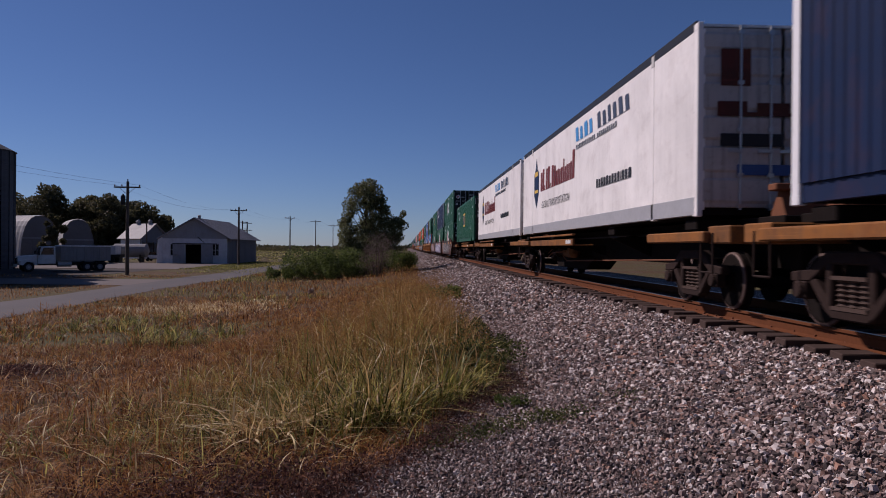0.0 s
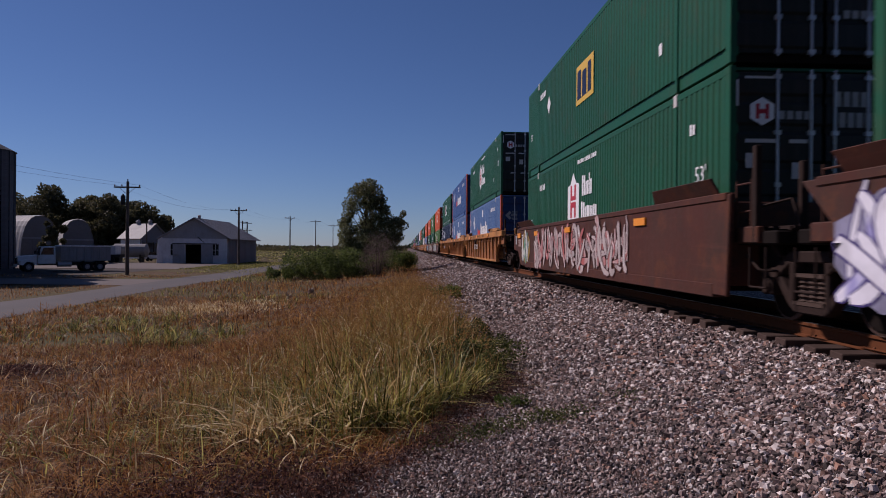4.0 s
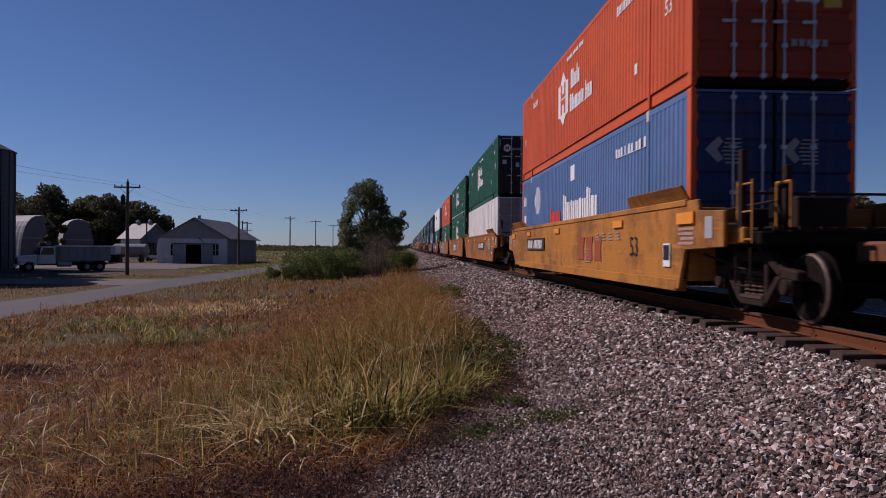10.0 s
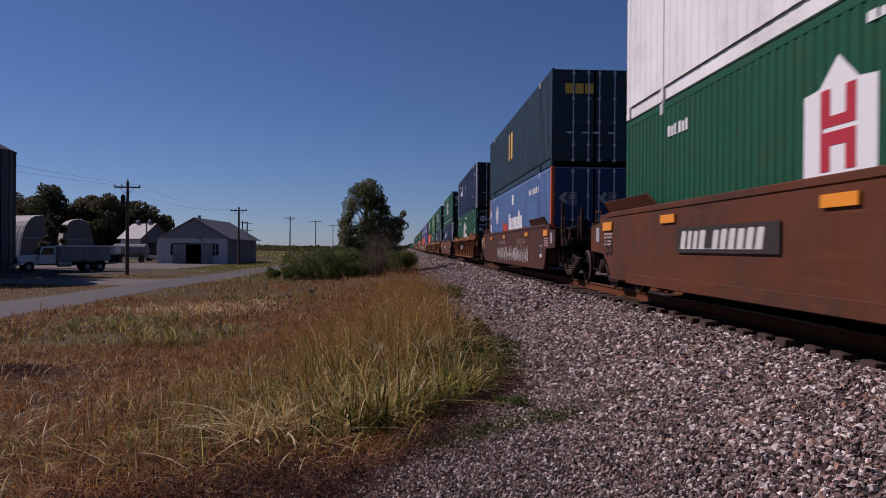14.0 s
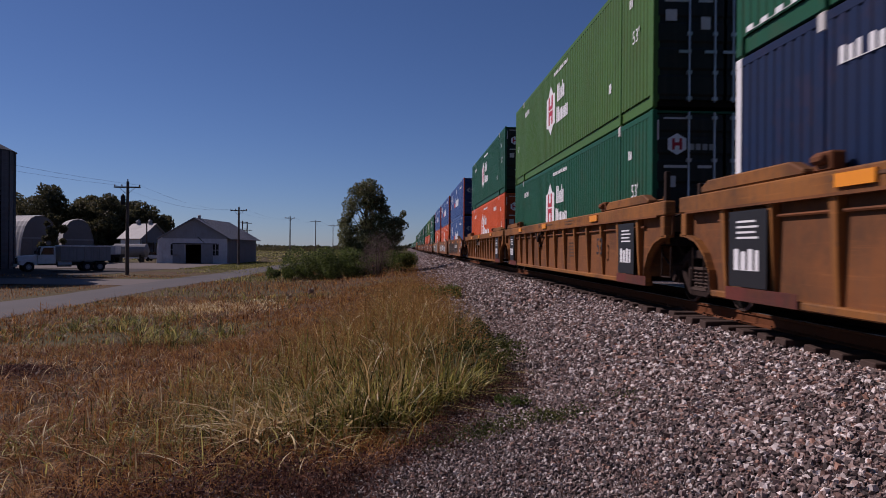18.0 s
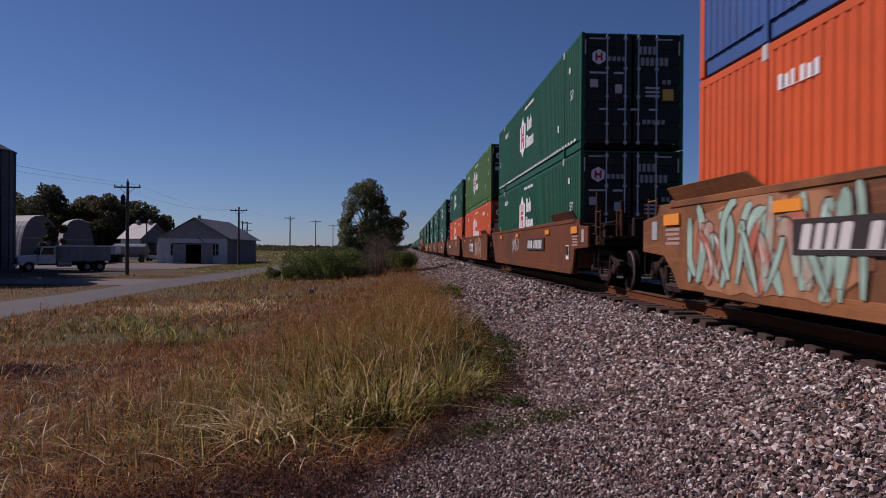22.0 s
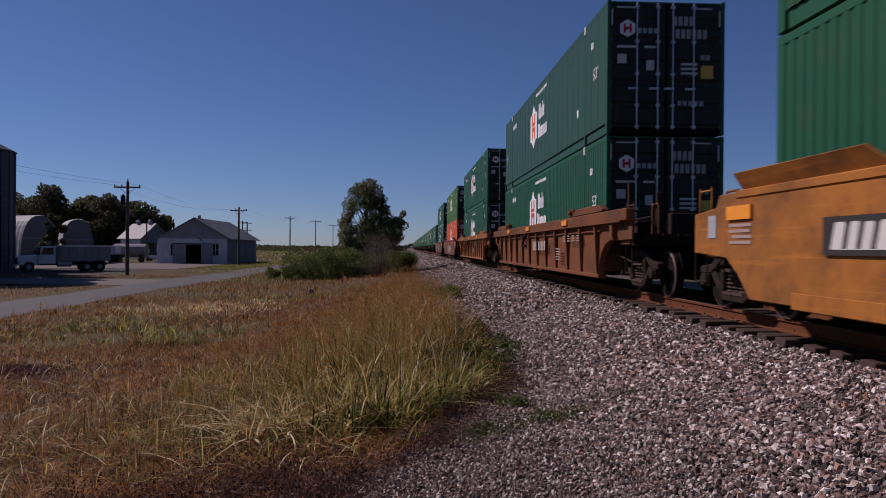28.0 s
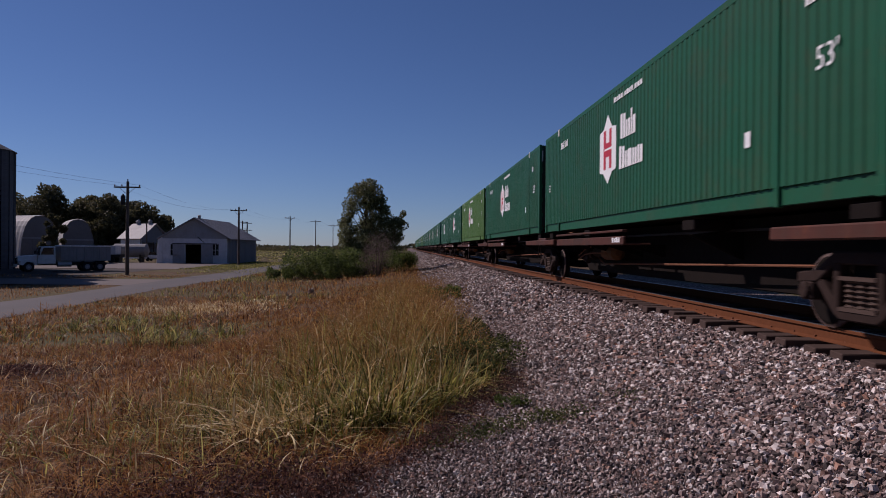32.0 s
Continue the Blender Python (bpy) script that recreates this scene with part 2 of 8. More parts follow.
def ground_material():
    n = Nodes("field_and_bank")
    p = n.coords("Position")
    sep = n.add("ShaderNodeSeparateXYZ", Vector=p)
    big = n.noise(p, 0.12, 4)
    mid = n.noise(p, 0.9, 5)
    fine = n.noise(p, 14, 5)
    grass = n.ramp(mid, [(0.3, (0.035, 0.018, 0.01)), (0.5, (0.075, 0.04, 0.017)), (0.7, (0.05, 0.038, 0.014))])
    grass = n.mix(n.math("MULTIPLY", fine, 0.6), grass, (0.13, 0.078, 0.034))
    green = n.ramp(big, [(0.42, (0, 0, 0)), (0.6, (1, 1, 1))])
    grass = n.mix(n.math("MULTIPLY", green, 0.5), grass, (0.07, 0.085, 0.025))
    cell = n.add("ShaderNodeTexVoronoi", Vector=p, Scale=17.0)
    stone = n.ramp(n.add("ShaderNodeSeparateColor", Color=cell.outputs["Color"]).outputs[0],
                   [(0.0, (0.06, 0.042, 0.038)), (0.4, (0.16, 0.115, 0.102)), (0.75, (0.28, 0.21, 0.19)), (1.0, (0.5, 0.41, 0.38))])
    # crevice shade between the stones is painted in towards each cell's edge
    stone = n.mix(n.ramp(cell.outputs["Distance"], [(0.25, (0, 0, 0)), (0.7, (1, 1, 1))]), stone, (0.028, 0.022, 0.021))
    warp = n.math("MULTIPLY_ADD", mid, 0.9, -0.45)
    x = n.math("ADD", sep.outputs[0], warp)
    left = n.ramp(n.math("MULTIPLY_ADD", x, 0.5, 0.05), [(0.38, (0, 0, 0)), (0.55, (1, 1, 1))])
    right = n.ramp(n.math("MULTIPLY_ADD", x, -0.5, 6.0), [(0.3, (0, 0, 0)), (0.6, (1, 1, 1))])
    near = n.math("LESS_THAN", n.math("ADD", sep.outputs[1], n.math("MULTIPLY", mid, 2.0)), 6.2)
    pad = n.math("MULTIPLY", near, n.ramp(n.math("MULTIPLY_ADD", x, 0.5, 0.55), [(0.3, (0, 0, 0)), (0.5, (1, 1, 1))]))
    fac = n.math("MULTIPLY", n.math("MAXIMUM", left, pad), right)
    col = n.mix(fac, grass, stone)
    h = n.math("MULTIPLY_ADD", cell.outputs["Distance"], -1.0, fine)
    n.bump(h, 0.7, 0.04)
    return n.done(col, 0.9, spec=0.2)


def build_ground():
    xs = np.unique(np.concatenate([np.linspace(-2500, -60, 16), np.linspace(-60, -14, 24), np.linspace(-14, 14, 113), np.linspace(14, 60, 12), np.linspace(60, 2500, 14)]))
    ys = np.unique(np.concatenate([np.linspace(-1500, -20, 14), np.linspace(-20, 60, 161), np.linspace(60, 200, 50), np.linspace(200, 4500, 24)]))
    gx, gy = np.meshgrid(xs, ys)
    gz = ground_z(gx, gy)
    v = np.stack([gx, gy, gz], -1).reshape(-1, 3)
    w = len(xs)
    i = (np.arange(len(ys) - 1)[:, None] * w + np.arange(w - 1)).ravel()
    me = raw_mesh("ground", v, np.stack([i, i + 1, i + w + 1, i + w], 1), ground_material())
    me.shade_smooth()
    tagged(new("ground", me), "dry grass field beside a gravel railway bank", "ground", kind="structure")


build_ground()


# ======== the track ========
def build_track():
    wood = plain("weathered_tie_wood", (0.056, 0.034, 0.027), 0.9, grain=9, vary=0.5, bump=0.4)
    rail_side = plain("rusty_rail", (0.12, 0.042, 0.017), 0.85, vary=0.35, bump=0.2, spec=0.1)
    head = plain("worn_rail_head", (0.42, 0.38, 0.36), 0.3, 0.9, vary=0.15)
    track = tagged(new("railway_track"), "rusty steel rails on weathered wooden ties", "railway track")
    prof = [(-0.07, -0.172), (0.07, -0.172), (0.07, -0.16), (0.01, -0.14), (0.01, -0.045), (0.036, -0.035), (0.036, -0.006), (0.03, 0.0),
            (-0.03, 0.0), (-0.036, -0.006), (-0.036, -0.035), (-0.01, -0.045), (-0.01, -0.14), (-0.07, -0.16)]
    rail = Shape().prism(prof, -1100, 1600, "y").mesh("rail", rail_side)
    cap = Shape().box(-0.026, 0.026, -1100, 1600, -0.001, 0.0025).mesh("rail_head", head)
    for x in (-0.7535, 0.7535):
        r = part("rail", rail, track, "rusty steel rail", (TRACK_X + x, 0, 0))
        part("rail_head", cap, r, "polished running surface")
    rng = random.Random(4)
    ties = []
    for k in range(4):
        j = lambda a: a + rng.uniform(-0.012, 0.012)
        s = Shape()
        s.raw([(j(x), j(y), j(z)) for z in (-0.36, -0.165) for y in (-0.115, 0.115) for x in (-1.3, -0.4, 0.4, 1.3)],
              [(0, 1, 5, 4), (1, 2, 6, 5), (2, 3, 7, 6), (8, 12, 13, 9), (9, 13, 14, 10), (10, 14, 15, 11), (0, 8, 9, 1), (1, 9, 10, 2), (2, 10, 11, 3),
               (4, 5, 13, 12), (5, 6, 14, 13), (6, 7, 15, 14), (0, 4, 12, 8), (3, 11, 15, 7)])
        ties.append(s.mesh("tie", wood, 0.01))
    plate = Shape().box(-0.1, 0.1, -0.09, 0.09, -0.165, -0.150).cyl((-0.085, 0.06, -0.15), (-0.085, 0.06, -0.125), 0.016, 6).cyl((0.085, -0.06, -0.15), (0.085, -0.06, -0.125), 0.016, 6).mesh("tie_plate", RUST)
    for i in range(90):
        y = 2.0 + i * 0.52 + rng.uniform(-0.03, 0.03)
        t = part("tie", rng.choice(ties), track, at=(TRACK_X + rng.uniform(-0.03, 0.1), y, rng.uniform(-0.02, 0.012)), turn=rng.uniform(-1.5, 1.5))
        if i < 40:
            part("tie_plate", plate, t, at=(-0.7535, 0, 0))
    rest = Shape()
    y = 2.0 - 0.52
    while y > -60:
        rest.box(TRACK_X - 1.3, TRACK_X + 1.3, y - 0.115, y + 0.115, -0.36, -0.165)
        y -= 0.52
    y = 2.0 + 90 * 0.52
    while y < 420:
        rest.box(TRACK_X - 1.3 + rng.uniform(-0.04, 0.04), TRACK_X + 1.3, y - 0.115, y + 0.115, -0.36, -0.165)
        y += 0.52
    tagged(part("far_track_bed", rest.mesh("far_track_bed", wood), track), kind="stuff")


build_track()


# ======== rolling stock ========
L53, W53, H53 = 16.15, 2.591, 2.896
HL, HW = L53 / 2, W53 / 2


def travelled(t):
    """Metres that the train has run after t seconds."""
    return 24.013 * t + 0.03446 * t * t - 0.000324 * t ** 3


def corrugated_wall(mat, pitch, depth, flat=0.5):
    """A ribbed side wall in the plane x=0, its ribs sunk towards +x."""
    y0, y1, z0, z1 = -HL + 0.16, HL - 0.16, 0.24, H53 - 0.1
    n = int((y1 - y0) / pitch)
    p = (y1 - y0) / n
    prof = []
    for i in range(n):
        a = y0 + i * p
        prof += [(a, 0), (a + p * flat, 0), (a + p * (flat + 0.12), depth), (a + p * 0.88, depth)]
    prof.append((y1, 0))
    v = [(d, y, z) for y, d in prof for z in (z0, z1)]
    f = [(2 * i, 2 * i + 2, 2 * i + 3, 2 * i + 1) for i in range(len(prof) - 1)]
    return Shape().raw(v, f).mesh("side_wall", mat)


def hex_sign():
    return [(0, 0.74), (0.33, 0.45), (0.62, 0.42), (0.62, -0.46), (0.33, -0.5), (0, -0.74), (-0.33, -0.5), (-0.62, -0.46), (-0.62, 0.42), (-0.33, 0.45)]


def blocks(y, z, widths, h, gap=0.07, slant=0.0, rise=()):
    """A row of letter-sized bars on a hairline foot, running towards -y from y. Negative widths leave spaces."""
    top, y0, f = [], y, z + 0.007
    for i, w in enumerate(widths):
        if w > 0:
            t = h * (rise[i % len(rise)] if rise else 1 - (0, 0.12, 0, 0.06)[i % 4])
            c = min(w, h) * 0.12
            lean, e = slant * t / h, y - w * 0.9
            top += [(y, f), (y - lean, z + t - c), (y - c - lean, z + t), (e + c - lean, z + t), (e - lean, z + t - c), (e, f)]
        y -= abs(w) + gap
    return Shape().prism([(y0, z)] + top + [(top[-1][0], z)], -0.004, 0.0)


def far(m):
    """A distance from the far end of a box, as its y."""
    return HL - m


def side_marks(box, kind, lead, plain_far=False):
    """Emblems and lettering of the side towards the field, as plain shapes."""
    def put(name, mat, make, label="", x=-HW - 0.006):
        part(name, kept((kind, name, mat.name), lambda: make().mesh(name, mat)), box, label, (x, 0, 0))
    top = H53 - 1.25
    if kind in "GLOT":
        c = far(7.05)
        put("emblem", WHITE, lambda: Shape().prism([(c - a, top + b) for a, b in hex_sign()], -0.004, 0), "white six-sided emblem")
        m = RED if kind in "GL" else PAINT["O"]
        put("emblem_bar", m, lambda: Shape().prism([(c + 0.3, top - 0.42), (c + 0.3, top + 0.42), (c + 0.13, top + 0.42), (c + 0.13, top + 0.14), (c - 0.13, top + 0.14), (c - 0.13, top + 0.42), (c - 0.3, top + 0.42), (c - 0.3, top + 0.03), (c + 0.26, top + 0.03), (c + 0.26, top - 0.02), (c - 0.3, top - 0.02), (c - 0.3, top - 0.42), (c - 0.13, top - 0.42), (c - 0.13, top - 0.16), (c + 0.13, top - 0.16), (c + 0.13, top - 0.42)], -0.009, -0.005), "barred heart of the emblem")
        put("upper_name_band", WHITE, lambda: blocks(far(7.98), top + 0.08, (0.15, 0.15, 0.12, 0.13, 0.1, 0.17), 0.5, 0.03, 0, (1, 0.97, 0.66, 0.68, 1, 0.7)))
        put("lower_name_band", WHITE, lambda: blocks(far(7.9), top - 0.52, (0.17, 0.17, 0.12, 0.28, 0.12, 0.13, 0.12, 0.16) if kind != "O" else (0.17, 0.17, 0.12, 0.28, 0.12, 0.13, 0.12, 0.16, -0.12, 0.1, 0.12, 0.13, 0.2), 0.46, 0.03, 0, (1, 0.94, 0.7, 0.74, 0.7, 0.68, 0.74, 0.7, 0.7, 1, 0.7, 0.72, 0.7)))
        put("small_band", WHITE, lambda: blocks(far(7.5), H53 - 0.34, (0.16, 0.1, 0.14, 0.14, -0.04, 0.1, 0.14, 0.1, 0.12, -0.04, 0.12, 0.14, 0.12), 0.1, 0.03))
    elif kind in "BF":
        put("striped_globe", WHITE, lambda: stripes_round(far(3.1), 2.0, 0.44), "white striped round emblem")
        put("red_name_band", SCARLET, lambda: blocks(far(5.4), 1.12, (0.16, 0.2, 0.24, 0.22, 0.2, 0.14), 0.52, 0.05, -0.04, (1, 0.8, 0.72, 0.7, 0.74, 0.7)))
        put("white_name_band", WHITE, lambda: blocks(far(7.15), 1.1, (0.17, 0.2, 0.28, 0.12, 0.16, 0.2, 0.14, 0.2, 0.3, 0.16, 0.18, 0.22, 0.12, 0.3, 0.2), 0.8, 0.045, 0, (1, 0.94, 0.72, 0.7, 0.74, 0.7, 0.72, 0.7, 0.74, 0.7, 0.7)))
        put("white_tag", WHITE, lambda: Shape().box(-0.004, 0, far(8.5), far(8.05), 2.2, 2.6))
        put("small_band", WHITE, lambda: blocks(far(0.5), 1.95, (0.24, 0.2), 0.34))
        put("square_tag", WHITE, lambda: Shape().box(-0.004, 0, far(1.0), far(0.6), 1.2, 1.6))
        put("number_band", WHITE, lambda: blocks(far(12.2), 2.28, (0.12, 0.12, 0.13, -0.04, 0.06, -0.06, 0.13, 0.13, -0.06, 0.13, 0.13, -0.06, 0.13), 0.19, 0.05))
    elif kind == "N":
        put("name_band", WHITE, lambda: blocks(far(3.1), 1.6, (0.1, 0.16, 0.12, 0.2, 0.12, 0.22, 0.14, 0.2), 0.34, 0.035, -0.04))
        def knot():
            s = Shape()
            for dy, dz in ((0, 0.26), (0, -0.26), (0.26, 0), (-0.26, 0)):
                cy, cz = far(5.0) - dy, 1.88 + dz
                s.prism([(cy, cz + 0.2), (cy - 0.18, cz), (cy, cz - 0.2), (cy + 0.18, cz)], -0.004, 0)
            return s
        put("emblem", WHITE, knot, "white knot of four diamonds")
        put("white_tag", GREY, lambda: Shape().prism([(far(8.0), 2.22), (far(8.25), 1.95), (far(8.0), 1.68), (far(7.75), 1.95)], -0.004, 0))
    elif kind == "X":
        put("red_name_band", SCARLET, lambda: blocks(far(5.2), top, (0.4, 0.34, 0.36), 0.44))
        put("black_name_band", INK, lambda: blocks(far(6.5), top, (0.16, 0.16, 0.18, 0.08, 0.16, 0.08, 0.16, 0.16), 0.34, 0.04))
    elif kind == "K":
        put("gold_name_band", GOLD, lambda: blocks(far(7.0), top - 0.45, (0.3, -0.2, 0.5), 1.1))
    elif kind == "E":
        put("yellow_sign", GOLD, lambda: Shape().box(-0.004, 0, far(9.0), far(7.3), 1.12, 2.1), "yellow sign with dark bars")
        put("dark_band", PAINT["N"], lambda: blocks(far(7.42), 1.25, (0.42, 0.46, 0.34), 0.72, 0.09), x=-HW - 0.011)
        put("white_tag", WHITE, lambda: Shape().prism([(far(3.7), 2.15), (far(3.95), 1.87), (far(3.7), 1.6), (far(3.45), 1.87)], -0.004, 0))
    elif kind == "R":
        def crest():
            c = far(2.75)
            return Shape().prism([(c + 0.4, top + 0.35), (c + 0.4, top - 0.35), (c, top - 0.8), (c - 0.4, top - 0.35), (c - 0.4, top + 0.35), (c - 0.15, top + 0.5), (c, top + 0.85), (c + 0.15, top + 0.5)], -0.004, 0)
        put("crest", PAINT["N"], crest, "dark blue and gold crest")
        put("crest_band", GOLD, lambda: Shape().box(-0.009, -0.005, far(3.05), far(2.45), top + 0.25, top + 0.4).box(-0.009, -0.005, far(3.05), far(2.45), top - 0.3, top - 0.2))
        put("red_name_band", plain("maroon_lettering", (0.16, 0.026, 0.022), 0.5), lambda: blocks(far(3.5), top - 0.3, (0.26, 0.26, 0.08, -0.04, 0.24, 0.28, 0.08, -0.04, 0.26, 0.24, 0.16, 0.18, 0.16, 0.22, 0.14, 0.18, 0.16, 0.16, 0.18, 0.26), 0.74, 0.06, 0.05, (0.8, 0.9, 0.2, 0.8, 0.86, 0.9, 0.2, 0.8, 0.86, 0.8, 0.56, 0.6, 0.56, 0.6, 0.86, 0.56, 0.6, 0.6, 0.64, 1.0)))
        put("slate_name_band", plain("slate_lettering", (0.05, 0.065, 0.1), 0.5), lambda: blocks(far(10.5), H53 - 0.66, (0.28, 0.26, 0.22, 0.26, 0.28, 0.26), 0.36, 0.16, -0.06))
        put("blue_name_band", SKYBLUE, lambda: blocks(far(8.4), H53 - 0.66, (0.3, 0.26, 0.34, 0.28), 0.36, 0.16, -0.06))
        put("thin_slate_band", plain("thin_slate_lettering", (0.1, 0.11, 0.13), 0.5), lambda: blocks(far(8.4), H53 - 0.86, [0.09] * 12 + [-0.06] + [0.09] * 10, 0.12, 0.07))
        put("small_black_band", INK, lambda: blocks(far(10.4), top - 0.75, (0.15, 0.15, 0.14, 0.15, 0.16, 0.14, 0.14, 0.15, 0.15, 0.05, 0.15, 0.15, 0.2), 0.2, 0.06))
        part("slogan", lettering("GLOBAL TRANSPORTATION", 0.31, INK), box, "GLOBAL TRANSPORTATION in black", (-HW - 0.012, far(3.7), top - 0.85))
    if kind in "GLOTNE":
        part("length_mark", lettering("53'", 0.36, WHITE), box, "53' in white", (-HW - 0.012, far(15.0), 1.4))
        part("length_mark", lettering("53'", 0.3, WHITE), box, "53' in white", (-HW - 0.012, far(0.6), 1.2))
        put("number_band", WHITE, lambda: blocks(far(2.3), H53 - 0.62, (0.1, 0.1, 0.08, -0.03, 0.1, 0.1, 0.1), 0.18, 0.04))
        if kind == "O":
            put("number_band_near", WHITE, lambda: blocks(far(12.2), H53 - 0.62, (0.11, 0.12, 0.06, 0.12, 0.11, 0.12, 0.12), 0.2, 0.05))
        put("mark_tag", WHITE, lambda: blocks(far(14.8), H53 - 0.75, (0.08, 0.09), 0.17, 0.03))
        if not plain_far:
            put("square_mark", WHITE, lambda: Shape().box(-0.004, 0, far(13.55), far(13.4), 0.8, 1.0))


def stripes_round(y, z, r):
    """A globe of thin stripes that thin out to one side, with a solid arrow head."""
    s = Shape()
    for i in range(13):
        d = -r + (i + 0.5) * 2 * r / 13
        h = math.sqrt(max(0.0, r * r - d * d))
        s.box(-0.004, 0, y - h - 0.22, y + h * (0.25 + 0.3 * abs(d) / r), z + d - 0.018, z + d + 0.018)
    s.box(-0.003, 0, y - 0.08, y - 0.06, z - r * 0.9, z + r * 0.9)
    return s.prism([(y + r, z), (y + r * 0.62, z + r * 0.5), (y + r * 0.3, z + r * 0.22), (y + r * 0.55, z), (y + r * 0.3, z - r * 0.22), (y + r * 0.62, z - r * 0.5)], -0.004, 0)


# O, B, F and X doors: dirt, plus the end's shade put into darker paint
DOOR_PAINT = {"G": BLACK_DOOR, "L": BLACK_DOOR, "T": BLACK_DOOR, "E": BLACK_DOOR, "N": BLACK_DOOR, "O": paint("shaded_dirty_orange_door_paint", (0.3, 0.05, 0.017), 0.5), "B": paint("shaded_dirty_blue_door_paint", (0.02, 0.043, 0.115), 0.5), "F": paint("shaded_worn_blue_door_paint", (0.022, 0.046, 0.12), 0.5), "R": paint("stained_white_door_paint", (0.5, 0.47, 0.44), 0.5), "W": paint("rust_stained_door_paint", (0.3, 0.27, 0.25), 0.6), "X": paint("shaded_white_door_paint", (0.55, 0.55, 0.56), 0.3)}


def door_end(box, kind, mat):
    """Two door leaves with lock rods at the end that faces the camera's way."""
    def leaf():
        prof = [(0.03, H53 - 0.08), (0.03, 0.14), (0.0, 0.14)]
        zs = [0.16, 0.62, 1.1, 1.55, 2.05, 2.45, H53 - 0.1]
        for a, b in zip(zs, zs[1:]):
            prof += [(0.0, a + 0.04), (-0.025, a + 0.08), (-0.025, b - 0.08), (0.0, b - 0.04)]
        prof.append((0.0, H53 - 0.08))
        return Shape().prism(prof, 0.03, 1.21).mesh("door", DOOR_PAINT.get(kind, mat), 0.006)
    rod = kept("lock_rod", lambda: rod_mesh())
    for sx in (0, 1):
        d = part("door", kept((kind, "door"), leaf), box, at=(-HW + 0.06 if sx == 0 else 0.005, -HL + 0.015, 0))
        for x in (0.585, 1.045) if sx == 0 else (0.135, 0.595):
            part("lock_rod", rod, d, "bright galvanized lock rod", (x, -0.035, 0))
    if kind in "GLOTE":
        def hexagon(r, z=2.28, c=-0.86):
            return [(c + r * math.cos(a), z + r * math.sin(a)) for a in [math.pi / 6 + i * math.pi / 3 for i in range(6)]]
        y = -HL - 0.014
        def tags():
            s = Shape()
            for x, z, w, h in ((-0.98, 1.52, 0.2, 0.2), (-0.36, 1.38, 0.17, 0.22), (0.5, 1.5, 0.36, 0.05), (0.5, 1.4, 0.36, 0.05), (0.5, 1.3, 0.36, 0.05), (-1.2, 2.35, 0.03, 0.35), (1.17, 2.35, 0.03, 0.35),
                               (-0.9, 2.72, 0.4, 0.03), (0.8, 2.72, 0.4, 0.03), (-0.88, 1.86, 0.42, 0.05), (-0.36, 1.86, 0.25, 0.05)):
                s.box(x - w / 2, x + w / 2, y - 0.007, y, z, z + h)
            return s.mesh("door_decal", plain("dusty_white_lettering", (0.5, 0.5, 0.48), 0.6, vary=0.2))
        def codes():
            s = Shape()
            for x, z, n in ((0.14, 2.36, 4), (0.2, 2.08, 6), (0.75, 1.62, 2), (-0.64, 2.18, 4), (0.25, 0.62, 5)):
                for k in range(n):
                    s.box(x + k * 0.12, x + k * 0.12 + 0.085, y - 0.007, y, z, z + (0.2 if z > 2.0 and x > 0 else 0.11))
            return s.mesh("door_code", FAINT)
        badge = part("door_badge", kept("badge", lambda: Shape().prism(hexagon(0.19), y - 0.008, y, "y").mesh("door_badge", WHITE)), box, "white six-sided badge")
        part("badge_heart", kept("badge_heart", lambda: Shape().box(-0.95, -0.9, y - 0.011, y - 0.008, 2.18, 2.38).box(-0.82, -0.77, y - 0.011, y - 0.008, 2.18, 2.38).box(-0.9, -0.82, y - 0.011, y - 0.008, 2.25, 2.31).mesh("badge_heart", RED)), badge, "dark red badge heart")
        tagged(part("door_decal", kept("placards", tags), box, "small white placards and bars"), kind="stuff")
        tagged(part("door_code", kept("door_code", codes), box, "rows of worn grey bars"), kind="stuff")
        part("door_sticker", kept("door_sticker", lambda: Shape().box(0.76, 1.03, y - 0.008, y, 1.22, 1.5).mesh("door_sticker", GOLD)), box, "square orange sticker")
    if kind in "BF":
        def stripes(c):
            s = Shape().prism([(c - 0.3, 1.95), (c - 0.1, 2.15), (c - 0.02, 2.08), (c - 0.12, 1.95), (c - 0.02, 1.82), (c - 0.1, 1.75)], -HL - 0.022, -HL - 0.014, "y")
            for k in range(7):
                s.box(c - 0.04 + 0.02 * abs(k - 3), c + 0.26, -HL - 0.022, -HL - 0.014, 1.74 + k * 0.06, 1.765 + k * 0.06)
            return s.mesh("door_emblem", FAINT)
        for c in (-0.78, 0.42):
            part("door_emblem", kept(("door_round", c), lambda: stripes(c)), box, "pale striped door emblem")
    if kind == "R":
        part("door_panel", kept("reefer_red", lambda: Shape().box(-0.95, -0.5, -HL - 0.024, -HL - 0.014, 1.95, 2.5).mesh("door_panel", CAR["red"])), box, "dark red square panel on the doors")
        part("door_name_band", kept("reefer_name", lambda: Shape().box(-1.0, 0.95, -HL - 0.024, -HL - 0.014, 1.5, 1.56).box(-1.0, -0.55, -HL - 0.024, -HL - 0.015, 1.56, 1.72).box(-0.4, 0.1, -HL - 0.024, -HL - 0.015, 1.56, 1.7).box(0.2, 0.9, -HL - 0.024, -HL - 0.015, 1.56, 1.68).mesh("door_name_band", CAR["red"])), box, "dark red lettering bars")
